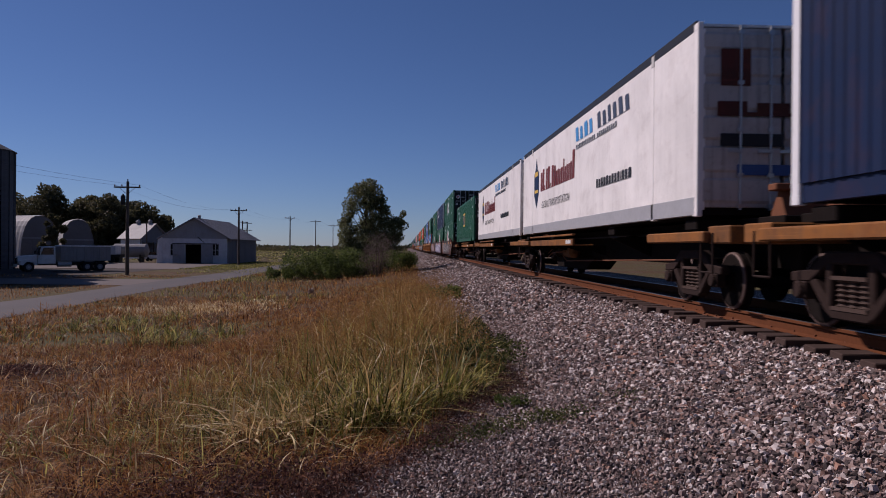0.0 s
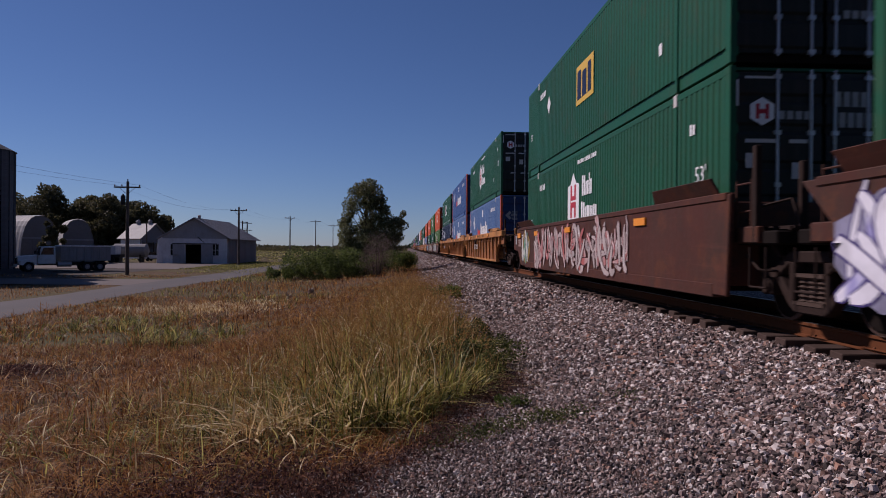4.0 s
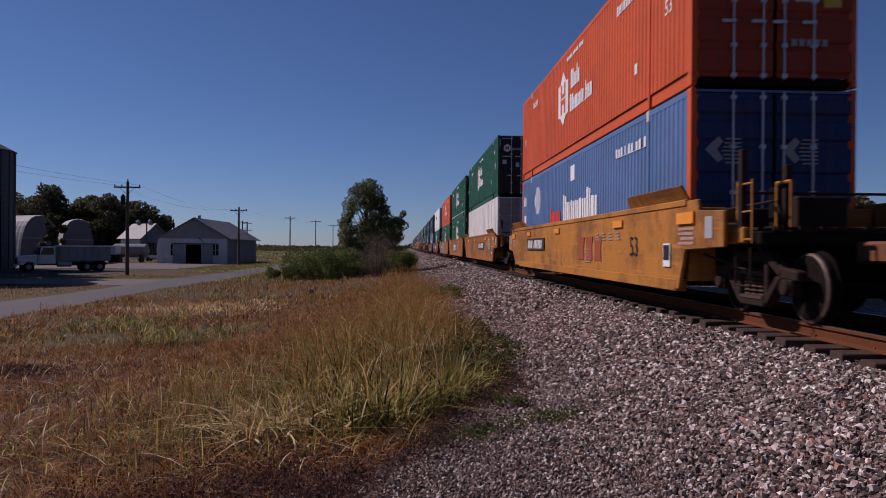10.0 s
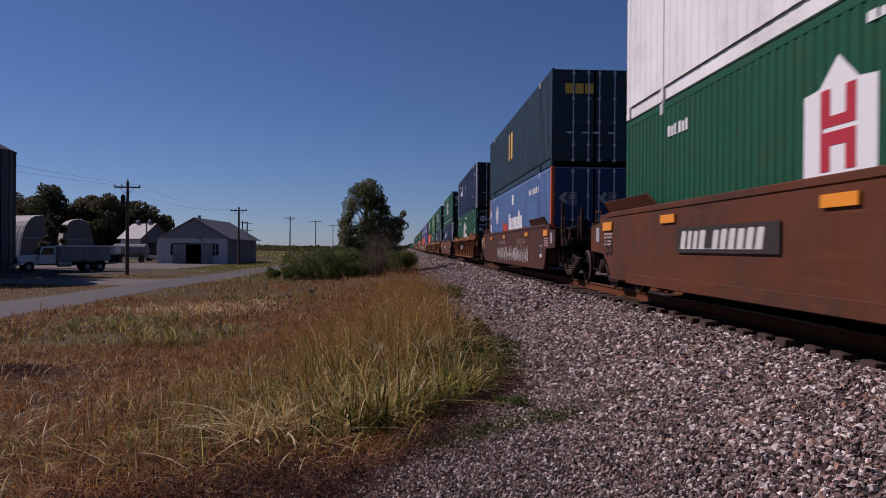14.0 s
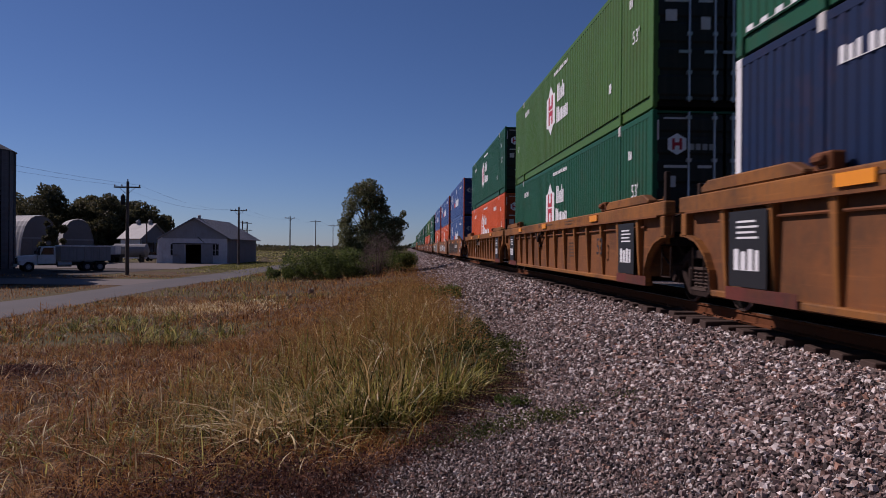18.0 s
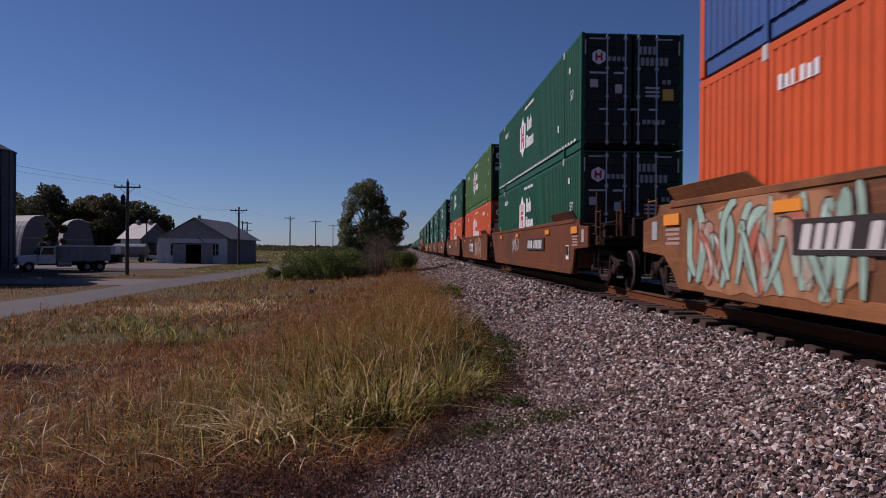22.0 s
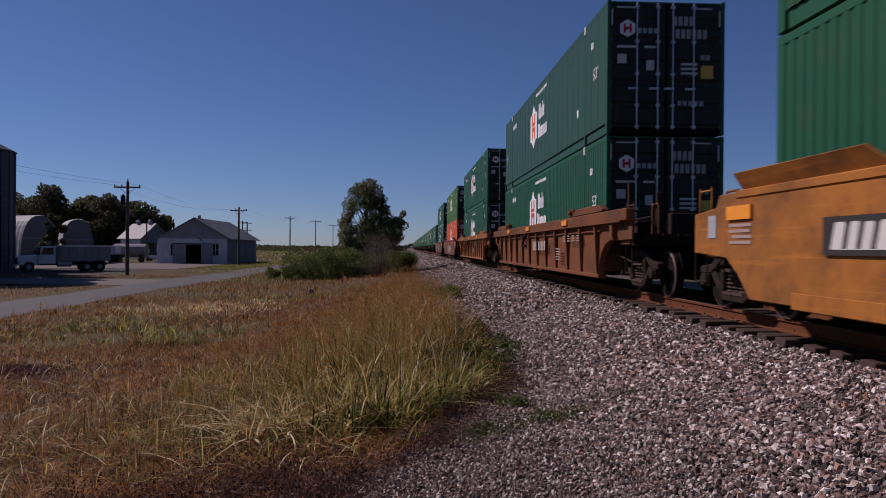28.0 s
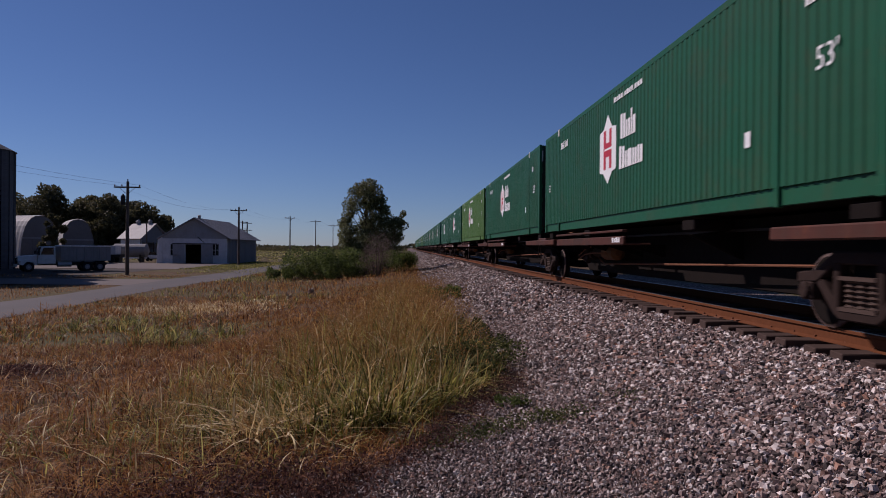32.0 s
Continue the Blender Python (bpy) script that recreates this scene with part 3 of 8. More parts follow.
        part("door_number_band", kept("reefer_number", lambda: Shape().box(-0.95, 0.0, -HL - 0.024, -HL - 0.014, 1.05, 1.24).box(0.15, 0.9, -HL - 0.024, -HL - 0.014, 1.05, 1.24).mesh("door_number_band", INK)), box, "black number bars")
        part("door_blue_band", kept("reefer_blue", lambda: Shape().box(-0.7, 1.0, -HL - 0.024, -HL - 0.014, 0.62, 0.78).mesh("door_blue_band", PAINT["B"])), box, "blue bar low on the doors")
    if kind == "X":
        part("door_name_band", kept("door_red", lambda: Shape().box(-0.75, -0.3, -HL - 0.024, -HL - 0.014, 1.95, 2.4).box(-0.22, 0.12, -HL - 0.024, -HL - 0.014, 1.95, 2.4).box(0.2, 0.66, -HL - 0.024, -HL - 0.014, 1.95, 2.4).mesh("door_name_band", RED)), box, "dark red bars on the doors")
    if kind == "K":
        part("door_name_band", kept("door_gold", lambda: Shape().box(-0.9, -0.65, -HL - 0.024, -HL - 0.014, 2.15, 2.45).box(-0.6, -0.35, -HL - 0.024, -HL - 0.014, 2.15, 2.45).box(-0.3, -0.05, -HL - 0.024, -HL - 0.014, 2.15, 2.45).mesh("door_name_band", GOLD)), box, "gold bars on the doors")


def rod_mesh():
    s = Shape().cyl((0, 0, 0.1), (0, 0, H53 - 0.05), 0.02, 8)
    for z in (0.16, 0.62, 1.3, 2.0, 2.75):
        s.box(-0.045, 0.045, -0.02, 0.03, z - 0.03, z + 0.03)
    s.box(-0.2, 0.02, -0.045, -0.025, 0.95, 1.0)
    return s.mesh("lock_rod", ROD)


NAMES = {"G": "dark green", "L": "lime green", "O": "bright orange", "B": "royal blue", "F": "faded blue", "N": "navy blue", "W": "white ribbed", "X": "plain white", "K": "slate blue",
         "E": "deep green", "T": "faded dark green", "R": "white refrigerated"}


def container(kind, upper, simple=False, dashed=False):
    """A 53 ft container: ribbed walls, posts, rails, castings, doors and marks. Its origin is under its middle."""
    mat = PAINT[kind]
    where = "stacked on another container" if upper == 1 else ("lashed on a spine car" if upper == 2 else "sunk in a well car")
    box = tagged(new("shipping_container"), NAMES[kind] + " steel shipping container " + where, "shipping container", "containers of the train")
    pitch, depth, flat = {"W": (0.62, 0.075, 0.7), "R": (4.0, 0.006, 0.86), "X": (0.3, 0.012, 0.6), "T": (0.62, 0.03, 0.86)}.get(kind, (0.2, 0.017, 0.5))
    wall = kept((kind, "wall"), lambda: corrugated_wall(mat, pitch, depth, flat))
    part("side_wall", wall, box, at=(-HW + 0.002, 0, 0))
    part("side_wall", wall, box, at=(HW - 0.012, 0, 0), turn=180)
    part("roof", kept((kind, "roof"), lambda: Shape().box(-HW + 0.02, HW - 0.02, -HL + 0.03, HL - 0.03, H53 - 0.06, H53 - 0.02).mesh("roof", mat)), box)
    part("floor_frame", kept("floor_frame", lambda: Shape().box(-HW + 0.05, HW - 0.05, -HL + 0.06, HL - 0.06, 0.03, 0.14).mesh("floor_frame", GRIME_SHADE)), box)
    part("end_wall", kept((kind, "end"), lambda: Shape().box(-HW + 0.08, HW - 0.08, HL - 0.06, HL - 0.03, 0.1, H53 - 0.06).mesh("end_wall", mat)), box)
    rail_mat = GREY if kind == "R" else mat
    part("bottom_rail", kept((kind, "low"), lambda: Shape().box(-HW - 0.004 if kind == "R" else -HW + 0.042, -HW + 0.1, -HL + 0.1, HL - 0.1, 0.02, 0.3 if kind == "R" else 0.25).mesh("bottom_rail", rail_mat, 0.008)), box)
    part("bottom_rail", kept((kind, "low2"), lambda: Shape().box(HW - 0.06, HW, -HL + 0.1, HL - 0.1, 0.02, 0.19).mesh("bottom_rail", rail_mat)), box)
    top_mat = INK if kind == "R" else mat
    part("top_rail", kept((kind, "top"), lambda: Shape().box(-HW, -HW + 0.06, -HL + 0.1, HL - 0.1, H53 - 0.12, H53 + (0.045 if kind == "R" else -0.01)).mesh("top_rail", top_mat, 0.008)), box)
    part("top_rail", kept((kind, "top2"), lambda: Shape().box(HW - 0.06, HW, -HL + 0.1, HL - 0.1, H53 - 0.12, H53 - 0.01).mesh("top_rail", top_mat)), box)
    post_mat = {"N": WHITE, "B": PAINT["O"], "F": PAINT["O"]}.get(kind, mat)
    for sx in (-1, 1):
        for sy in (-1, 1):
            part("corner_post", kept((kind, "post", sx), lambda: Shape().box(min(sx * HW, sx * (HW - 0.12)), max(sx * HW, sx * (HW - 0.12)), -0.08, 0.08, 0.1, H53 - 0.1).box(sx * HW - 0.085 + 0.083 * (sx < 0), sx * HW + 0.085 - 0.083 * (sx > 0), -0.083, 0.083, 0.0, 0.118).box(sx * HW - 0.085 + 0.083 * (sx < 0), sx * HW + 0.085 - 0.083 * (sx > 0), -0.083, 0.083, H53 - 0.118, H53).mesh("corner_post", post_mat, 0.01)), box, at=(0, sy * (HL - 0.08), 0))
            if sx < 0 or not simple:
                part("lifting_post", kept((kind, "lift", sx), lambda: Shape().box(min(sx * (HW + 0.004), sx * (HW - 0.08)), max(sx * (HW + 0.004), sx * (HW - 0.08)), -0.055, 0.055, 0.0, H53 + 0.0).mesh("lifting_post", mat, 0.008)), box, at=(0, sy * 6.1, 0))
    for y in () if simple else (-6.1, 6.1):
        part("lifting_socket", kept("liftcast", lambda: Shape().box(-HW - 0.012, -HW + 0.07, -0.07, 0.07, H53 - 0.2, H53 + 0.004).mesh("lifting_socket", plain("pale_casting_paint", (0.5, 0.49, 0.47), 0.6, vary=0.3), 0.01)), box, "pale steel lifting socket", (0, y, 0))
    if dashed:
        part("reflector_strip", kept("dashes", lambda: blocks(HL - 0.3, 0.26, [0.19] * 43, 0.075, 0.17).mesh("reflector_strip", WHITE)), box, "dashed row of small white reflectors", (-HW - 0.003, 0, 0))
    if kind == "R":
        door_end(box, kind, mat)
        part("cooling_frame", kept("cooling", lambda: Shape().box(-HW + 0.05, -HW + 0.15, HL, HL + 0.1, 0.1, 2.8).box(HW - 0.15, HW - 0.05, HL, HL + 0.1, 0.1, 2.8).box(-HW + 0.05, HW - 0.05, HL, HL + 0.1, 2.7, 2.8).box(-HW + 0.3, HW - 0.3, HL - 0.02, HL + 0.25, 0.9, 2.5).mesh("cooling_frame", WHITE, 0.01)), box, "white frame round the cooling unit")
    else:
        door_end(box, kind, mat)
    if not (kind == "N" and upper == 2):
        side_marks(box, kind, upper == 0, simple)
    return box


# ---- trucks and wheels ----
WHEEL_R = 0.42


def wheelset_mesh(mat=None):
    s = Shape()
    s.cyl((-0.95, 0, 0), (0.95, 0, 0), 0.08, 10)
    for x in (-0.7535, 0.7535):
        sg = 1 if x > 0 else -1
        s.cyl((x - 0.065, 0, 0), (x + 0.065, 0, 0), WHEEL_R, 22)
        s.cyl((x - sg * 0.075, 0, 0), (x - sg * 0.045, 0, 0), WHEEL_R + 0.026, 22)
        s.cyl((x + sg * 0.065, 0, 0), (x + sg * 0.085, 0, 0), WHEEL_R - 0.02, 22, WHEEL_R - 0.06)
        s.cyl((x + sg * 0.065, 0, 0), (x + sg * 0.13, 0, 0), 0.15, 14)
        for i in range(3):
            a = i * 2.094
            s.box(x + sg * 0.08 - 0.012, x + sg * 0.08 + 0.012, 0.26 * math.cos(a) - 0.03, 0.26 * math.cos(a) + 0.03, 0.26 * math.sin(a) - 0.03, 0.26 * math.sin(a) + 0.03)
    return s.mesh("wheelset", GRIME_SHADE, 0.0)


def rim_mesh(x):
    """A thin worn band round the outer edge of a wheel."""
    sg, n, v = math.copysign(1, x), 22, []
    for dx, r in ((0.079, WHEEL_R - 0.034), (0.0775, WHEEL_R - 0.03), (0.068, WHEEL_R - 0.012), (0.066, WHEEL_R + 0.001), (0.04, WHEEL_R + 0.002)):
        v += [(x + sg * dx, r * math.cos(2 * math.pi * i / n), r * math.sin(2 * math.pi * i / n)) for i in range(n)]
    f = [(k * n + i, k * n + (i + 1) % n, (k + 1) * n + (i + 1) % n, (k + 1) * n + i) for k in range(4) for i in range(n)]
    return Shape().raw(v, f).mesh("wheel_rim", plain("worn_wheel_rim", (0.12, 0.08, 0.068), 0.5, 0.3, spec=0.3))


def sideframe_mesh():
    s = Shape()
    def band(poly):
        s.prism(poly, -0.07, 0.07)
    band([(-1.12, 0.5), (-1.12, 0.62), (-0.75, 0.66), (-0.42, 0.86), (0.42, 0.86), (0.75, 0.66), (1.12, 0.62), (1.12, 0.5), (0.72, 0.52), (0.38, 0.72), (-0.38, 0.72), (-0.72, 0.52)])
    band([(-0.74, 0.52), (-0.62, 0.56), (-0.3, 0.26), (0.3, 0.26), (0.62, 0.56), (0.74, 0.52), (0.42, 0.2), (0.3, 0.14), (-0.3, 0.14), (-0.42, 0.2)])
    for sg in (-1, 1):
        band([(sg * 0.42, 0.24), (sg * 0.32, 0.24), (sg * 0.3, 0.74), (sg * 0.42, 0.74)])
        s.box(-0.09, 0.05, sg * 0.9 - 0.12, sg * 0.9 + 0.12, 0.32, 0.52)
        s.cyl((-0.13, sg * 0.9, 0.42), (0.0, sg * 0.9, 0.42), 0.1, 12)
    return s.mesh("sideframe", TRUCK_IRON, 0.018)


def spring_mesh():
    s = Shape().box(-0.1, 0.1, -0.3, 0.3, 0.24, 0.28).box(-0.1, 0.1, -0.3, 0.3, 0.56, 0.6)
    for y in (-0.19, 0.0, 0.19):
        v, f, n = [], [], 10
        for k in range(13):
            r, z = (0.088 if k % 2 else 0.055), 0.26 + k * 0.0265
            v += [(r * math.cos(2 * math.pi * i / n), y + r * math.sin(2 * math.pi * i / n), z) for i in range(n)]
        f = [(k * n + i, k * n + (i + 1) % n, (k + 1) * n + (i + 1) % n, (k + 1) * n + i) for k in range(12) for i in range(n)]
        s.raw(v, f)
    # sunlight on the springs is put into a lighter brown than the truck
    return s.mesh("spring_nest", plain("sunlit_toned_coil_springs", (0.07, 0.046, 0.037), 0.8, vary=0.3, spec=0.15))


WHEELSETS = []


def truck(car, y):
    t = part("truck", kept("bolster", lambda: Shape().box(-0.95, 0.95, -0.28, 0.28, 0.55, 0.74).box(-0.3, 0.3, -0.9, 0.9, 0.3, 0.42).cyl((0, 0, 0.7), (0, 0, 0.86), 0.22, 16).mesh("truck", GRIME_SHADE, 0.015)), car, "four-wheel truck with coil springs", (0, y, 0))
    for x in (-1.02, 1.02):
        part("sideframe", kept("sideframe", sideframe_mesh), t, at=(x, 0, 0), turn=0 if x < 0 else 180)
        part("spring_nest", kept("springs", spring_mesh), t, at=(x - math.copysign(0.02, x), 0, 0))
    for dy in (-0.9, 0.9):
        w = new("wheelset", kept("wheelset", wheelset_mesh))
        w.parent = t
        w.matrix_parent_inverse = Matrix.Translation((0, dy, WHEEL_R))
        part("wheel_rim", kept("wheel_rim", lambda: rim_mesh(-0.7535)), w, "bright worn rim")
        WHEELSETS.append(w)
    return t


# ---- well cars ----
SIDE_X = 1.49


def smooth_side(near_end, far_end):
    """The outline of a plated side sill, y against z; ends are 'art' (shared truck) or 'cpl' (coupled)."""
    f = [(7.3, 0.27), (8.9, 1.58)] if far_end == "art" else [(8.25, 0.27), (8.55, 0.55), (8.9, 0.76), (9.9, 0.82), (9.9, 1.36), (9.2, 1.42), (9.1, 1.58)]
    n = [(-8.6, 1.58), (-8.5, 0.27)] if near_end == "art" else [(-8.9, 1.58), (-8.95, 1.42), (-9.75, 1.38), (-9.75, 0.9), (-8.45, 0.86), (-8.2, 0.27)]
    return f + n


def guides(ends):
    s = Shape()
    for sg, kind in ends:
        y = 8.2 if kind == "art" else 8.5
        s.raw([(-0.0, sg * y, 0), (-0.0, sg * 5.7, 0), (-0.13, sg * 5.95, 0.2), (-0.13, sg * y, 0.2), (0.03, sg * y, 0), (0.03, sg * 5.7, 0), (-0.09, sg * 5.95, 0.21), (-0.09, sg * y, 0.21)],
              [(0, 1, 2, 3), (4, 7, 6, 5), (0, 4, 5, 1), (1, 5, 6, 2), (2, 6, 7, 3), (3, 7, 4, 0)])
    return s


def well_car(style, color, ends, marks=()):
    """One unit of a double-stack car. Its origin is on the rails under its middle; ends: near, far."""
    mat = CAR[color]
    near, far_ = ends
    look_ = {"S": "plated", "R": "ribbed"}[style]
    words = {"ochre": "faded ochre", "dun": "dun", "umber": "umber brown", "tan": "tan brown", "yellow": "yellow", "orange": "orange yellow", "gold": "worn yellow", "brown": "rusty brown", "amber": "orange brown", "dark": "dark brown", "red": "oxide red", "rust": "rust-streaked brown"}[color]
    car = tagged(new("well_car"), words + " " + look_ + " steel well car" + (" with painted graffiti" if any(k[0] == "graf" for k in marks) else "") + " on the rails", "railway car", "well cars of the train")
    key = (style, color, near, far_)
    if style == "S":
        poly = smooth_side(near, far_)
        for sx in (-1, 1):
            p = part("side_sill", kept((key, "side", sx), lambda: Shape().prism(poly, sx * SIDE_X - 0.03, sx * SIDE_X + 0.03).mesh("side_sill", mat, 0.012)), car)
        part("top_chord", kept((key, "chord"), lambda: Shape().box(-SIDE_X - 0.05, -SIDE_X + 0.09, -8.5, 8.6, 1.5, 1.6).mesh("top_chord", mat, 0.012)), car)
        part("bottom_chord", kept((key, "low"), lambda: Shape().box(-SIDE_X - 0.036, -SIDE_X + 0.14, -8.1, 7.3, 0.235, 0.42).mesh("bottom_chord", mat, 0.01)), car)
        part("container_guide", kept((key, "guide"), lambda: guides(((-1, near),)).mesh("container_guide", mat, 0.006)), car, at=(-SIDE_X, 0, 1.6))
        part("container_guide", kept((key, "guidef"), lambda: guides(((1, far_),)).mesh("container_guide", mat, 0.006)), car, at=(-SIDE_X, 0, 1.6))
        if color in ("amber", "orange"):
            for y in (5.0, 2.4, -1.6):
                part("container_guide", kept((key, "flap"), lambda: Shape().prism([(-0.75, 0), (0.75, 0), (0.55, 0.1), (-0.55, 0.1)], -0.1, 0.02).mesh("container_guide", mat, 0.008)), car, at=(-SIDE_X + 0.02, y, 1.6))
    else:
        reach_n, reach_f = (9.4 if near == "art" else 10.3), (9.4 if far_ == "art" else 10.3)
        web_mat = {"gold": CAR["web"], "ochre": CAR["faded_web"]}.get(color, mat)
        arch = [(8.3, 0.3), (8.36, 0.55), (8.54, 0.78), (8.82, 0.96), (9.15, 1.04)]
        count = 14 if color == "gold" else 12
        for sx in (-1, 1):
            outline = arch + [(reach_f, 1.06), (reach_f, 1.42), (-reach_n, 1.42), (-reach_n, 1.06)] + [(-y, z) for y, z in reversed(arch)]
            part("side_web", kept((key, "web", sx), lambda: Shape().prism(outline, sx * 1.4 - 0.02, sx * 1.4 + 0.02).mesh("side_web", web_mat)), car, "rust-stained web plate")
            chord = part("top_chord", kept((key, "chord", sx), lambda: Shape().box(min(sx * 1.36, sx * 1.54), max(sx * 1.36, sx * 1.54), -reach_n, reach_f, 1.4, 1.64).mesh("top_chord", mat, 0.02)), car)
            part("chord_lip", kept((key, "lip", sx), lambda: Shape().box(min(sx * 1.5, sx * 1.57), max(sx * 1.5, sx * 1.57), -reach_n + 0.3, reach_f - 0.3, 1.385, 1.415).mesh("chord_lip", web_mat)), chord)
            part("bottom_chord", kept((key, "low", sx), lambda: Shape().box(min(sx * 1.34, sx * 1.52), max(sx * 1.34, sx * 1.52), -8.3, 8.3, 0.24, 0.33).mesh("bottom_chord", mat, 0.015)), car)
            rib = kept((key, "rib", sx), lambda: Shape().raw([(sx * x, y, z) for z, o, w in ((0.32, 1.47, 0.035), (0.75, 1.5, 0.05), (1.4, 1.53, 0.07)) for x, y in ((1.4, -w), (o, -w), (o, w), (1.4, w))], [(0, 1, 5, 4), (1, 2, 6, 5), (2, 3, 7, 6), (4, 5, 9, 8), (5, 6, 10, 9), (6, 7, 11, 10), (0, 3, 2, 1), (8, 9, 10, 11)]).mesh("rib", mat, 0.008))
            for i in range(count):
                part("rib", rib, car, at=(0, -7.95 + i * 15.9 / (count - 1), 0))
            part("pipe", kept(("pipe", sx), lambda: Shape().cyl((sx * 1.455, -8.2, 1.25), (sx * 1.455, 8.2, 1.25), 0.02, 6).mesh("pipe", CAR["rust"])), car, "thin rusty air pipe")
            for sg in (-1, 1):
                def flange():
                    s = Shape()
                    pts = arch + [(9.4, 1.06)]
                    for (ya, za), (yb, zb) in zip(pts, pts[1:]):
                        s.prism([(ya, za), (yb, zb), (yb, zb + 0.04), (ya + 0.015, za + 0.045)], min(sx * 1.38, sx * 1.52), max(sx * 1.38, sx * 1.52))
                    return s.mesh("arch_flange", mat)
                part("arch_flange", kept((key, "flange", sx), flange), car, turn=0 if sg > 0 else 180)
                part("end_post", kept((key, "endpost", sx), lambda: Shape().box(min(sx * 1.4, sx * 1.53), max(sx * 1.4, sx * 1.53), -0.09, 0.09, 1.06, 1.4).mesh("end_post", mat, 0.015)), car, at=(0, sg * 9.25, 0))
        for sg in (-1, 1):
            part("container_guide", kept((key, "guide2"), lambda: Shape().prism([(-1.3, 0), (1.3, 0), (1.3, 0.1), (1.1, 0.17), (-1.0, 0.17), (-1.3, 0.06)], -0.12, 0.05).mesh("container_guide", mat, 0.02)), car, at=(-1.42, sg * 7.3, 1.64))
            part("guide_latch", kept((key, "latch"), lambda: Shape().box(-0.1, 0.06, -0.16, 0.16, 0, 0.2).cyl((-0.12, -0.1, 0.12), (-0.12, 0.1, 0.12), 0.06, 8).mesh("guide_latch", CAR["rust"], 0.02)), car, "rusty locking latch", (-1.42, sg * 5.7, 1.64))
        part("vent_pipe", kept((key, "vent"), lambda: Shape().tube([(-1.5, 2.2, 1.34), (-1.53, 1.95, 1.3), (-1.53, 1.7, 1.1), (-1.53, 1.45, 1.3), (-1.5, 1.2, 1.34)], 0.045, 8).box(-1.5, -1.42, 1.58, 1.82, 0.92, 1.0).mesh("vent_pipe", TRUCK_IRON)), car, "dark bent vent pipe below the chord")
        part("load_stencil", kept("load_stencil", lambda: blocks(0, 0.3, [0.07] * 11, 0.03, 0.02).raw([], []).box(-0.004, 0, -0.95, 0, 0.22, 0.25).box(-0.004, 0, -0.9, 0, 0.14, 0.17).box(-0.004, 0, -0.97, 0, 0.06, 0.09).box(-0.004, 0, -0.6, 0, -0.02, 0.01).mesh("load_stencil", plain("worn_brown_stencil", (0.09, 0.05, 0.03), 0.7, vary=0.3))), car, "worn brown stencilled lines", (-1.425, -2.15, 0.7))
        tagged(part("chord_stencil", kept("chord_stencil", lambda: Shape().box(-0.004, 0, -0.55, 0.55, 0, 0.035).box(-0.004, 0, 1.4, 1.55, -0.02, 0.08).box(-0.004, 0, -3.2, -2.2, 0.02, 0.05).box(-0.004, 0, -3.0, -2.2, -0.05, -0.02).box(-0.004, 0, 4.0, 5.5, 0.0, 0.03).mesh("chord_stencil", plain("worn_chord_stencil", (0.12, 0.06, 0.03), 0.7, vary=0.3))), car, "worn stencilled lines along the chord", (-1.545, 0, 1.53)), kind="stuff")
    part("well_floor", kept("well_floor", lambda: floor_mesh()), car, "dark cross beams of the open well")
    for sg, kind in ((-1, near), (1, far_)):
        reach = 9.35 if kind == "art" else 10.3
        part("end_bulkhead", kept((key, "bulk", sg), lambda: Shape().box(-1.4, 1.4, min(sg * 8.2, sg * 8.32), max(sg * 8.2, sg * 8.32), 0.4, 1.5).mesh("end_bulkhead", mat, 0.015)), car)
        part("end_platform", kept((key, "plat", sg, kind), lambda: Shape().box(-1.3, 1.3, min(sg * 8.32, sg * reach), max(sg * 8.32, sg * reach), 0.93, 1.1).box(-0.35, 0.35, min(sg * 8.32, sg * reach), max(sg * 8.32, sg * reach), 0.5, 0.95).box(-1.05, 1.05, min(sg * 8.4, sg * 9.0), max(sg * 8.4, sg * 9.0), 0.62, 0.95).mesh("end_platform", GRIME_SHADE, 0.02)), car, "grimy end platform, shade in its dark colour")
        part("end_beam", kept((key, "beam", sg, kind), lambda: Shape().box(-1.36, -1.28, min(sg * (reach - 0.95), sg * (reach - 0.35)), max(sg * (reach - 0.95), sg * (reach - 0.35)), 0.95, 1.16).mesh("end_beam", mat, 0.015)), car)
        part("brake_pipe", kept(("brake_pipe", sg, kind), lambda: Shape().tube([(-1.2, sg * 8.4, 1.25), (-1.22, sg * (reach - 0.6), 1.2), (-1.1, sg * (reach - 0.3), 0.8), (-0.5, sg * reach, 0.7)], 0.022).tube([(-1.25, sg * 8.5, 0.8), (-1.25, sg * (reach - 0.5), 0.62), (-0.8, sg * (reach - 0.1), 0.6)], 0.018).tube([(-1.1, sg * 8.5, 1.42), (-0.9, sg * (reach - 0.4), 1.5), (-0.9, sg * (reach - 0.2), 1.15)], 0.02).mesh("brake_pipe", TRUCK_IRON)), car, "bent brown brake pipes")
        part("walkway", kept((key, "walkway", sg, kind), lambda: grate(sg, reach)), car, "open steel grating")
        part("ladder", kept((key, "ladder", sg, kind), lambda: ladder(sg, 8.6 if kind == "art" else 9.95, mat)), car)
        if sg == -1:
            part("tall_post", kept(("tall_post", sg, kind), lambda: Shape().box(-1.36, -1.28, sg * (reach - 0.45) - 0.05, sg * (reach - 0.45) + 0.05, 0.95, 2.15).box(-0.86, -0.78, sg * (reach - 0.3) - 0.05, sg * (reach - 0.3) + 0.05, 0.95, 1.95).mesh("tall_post", TRUCK_IRON, 0.01)), car, "rusty upright end posts")
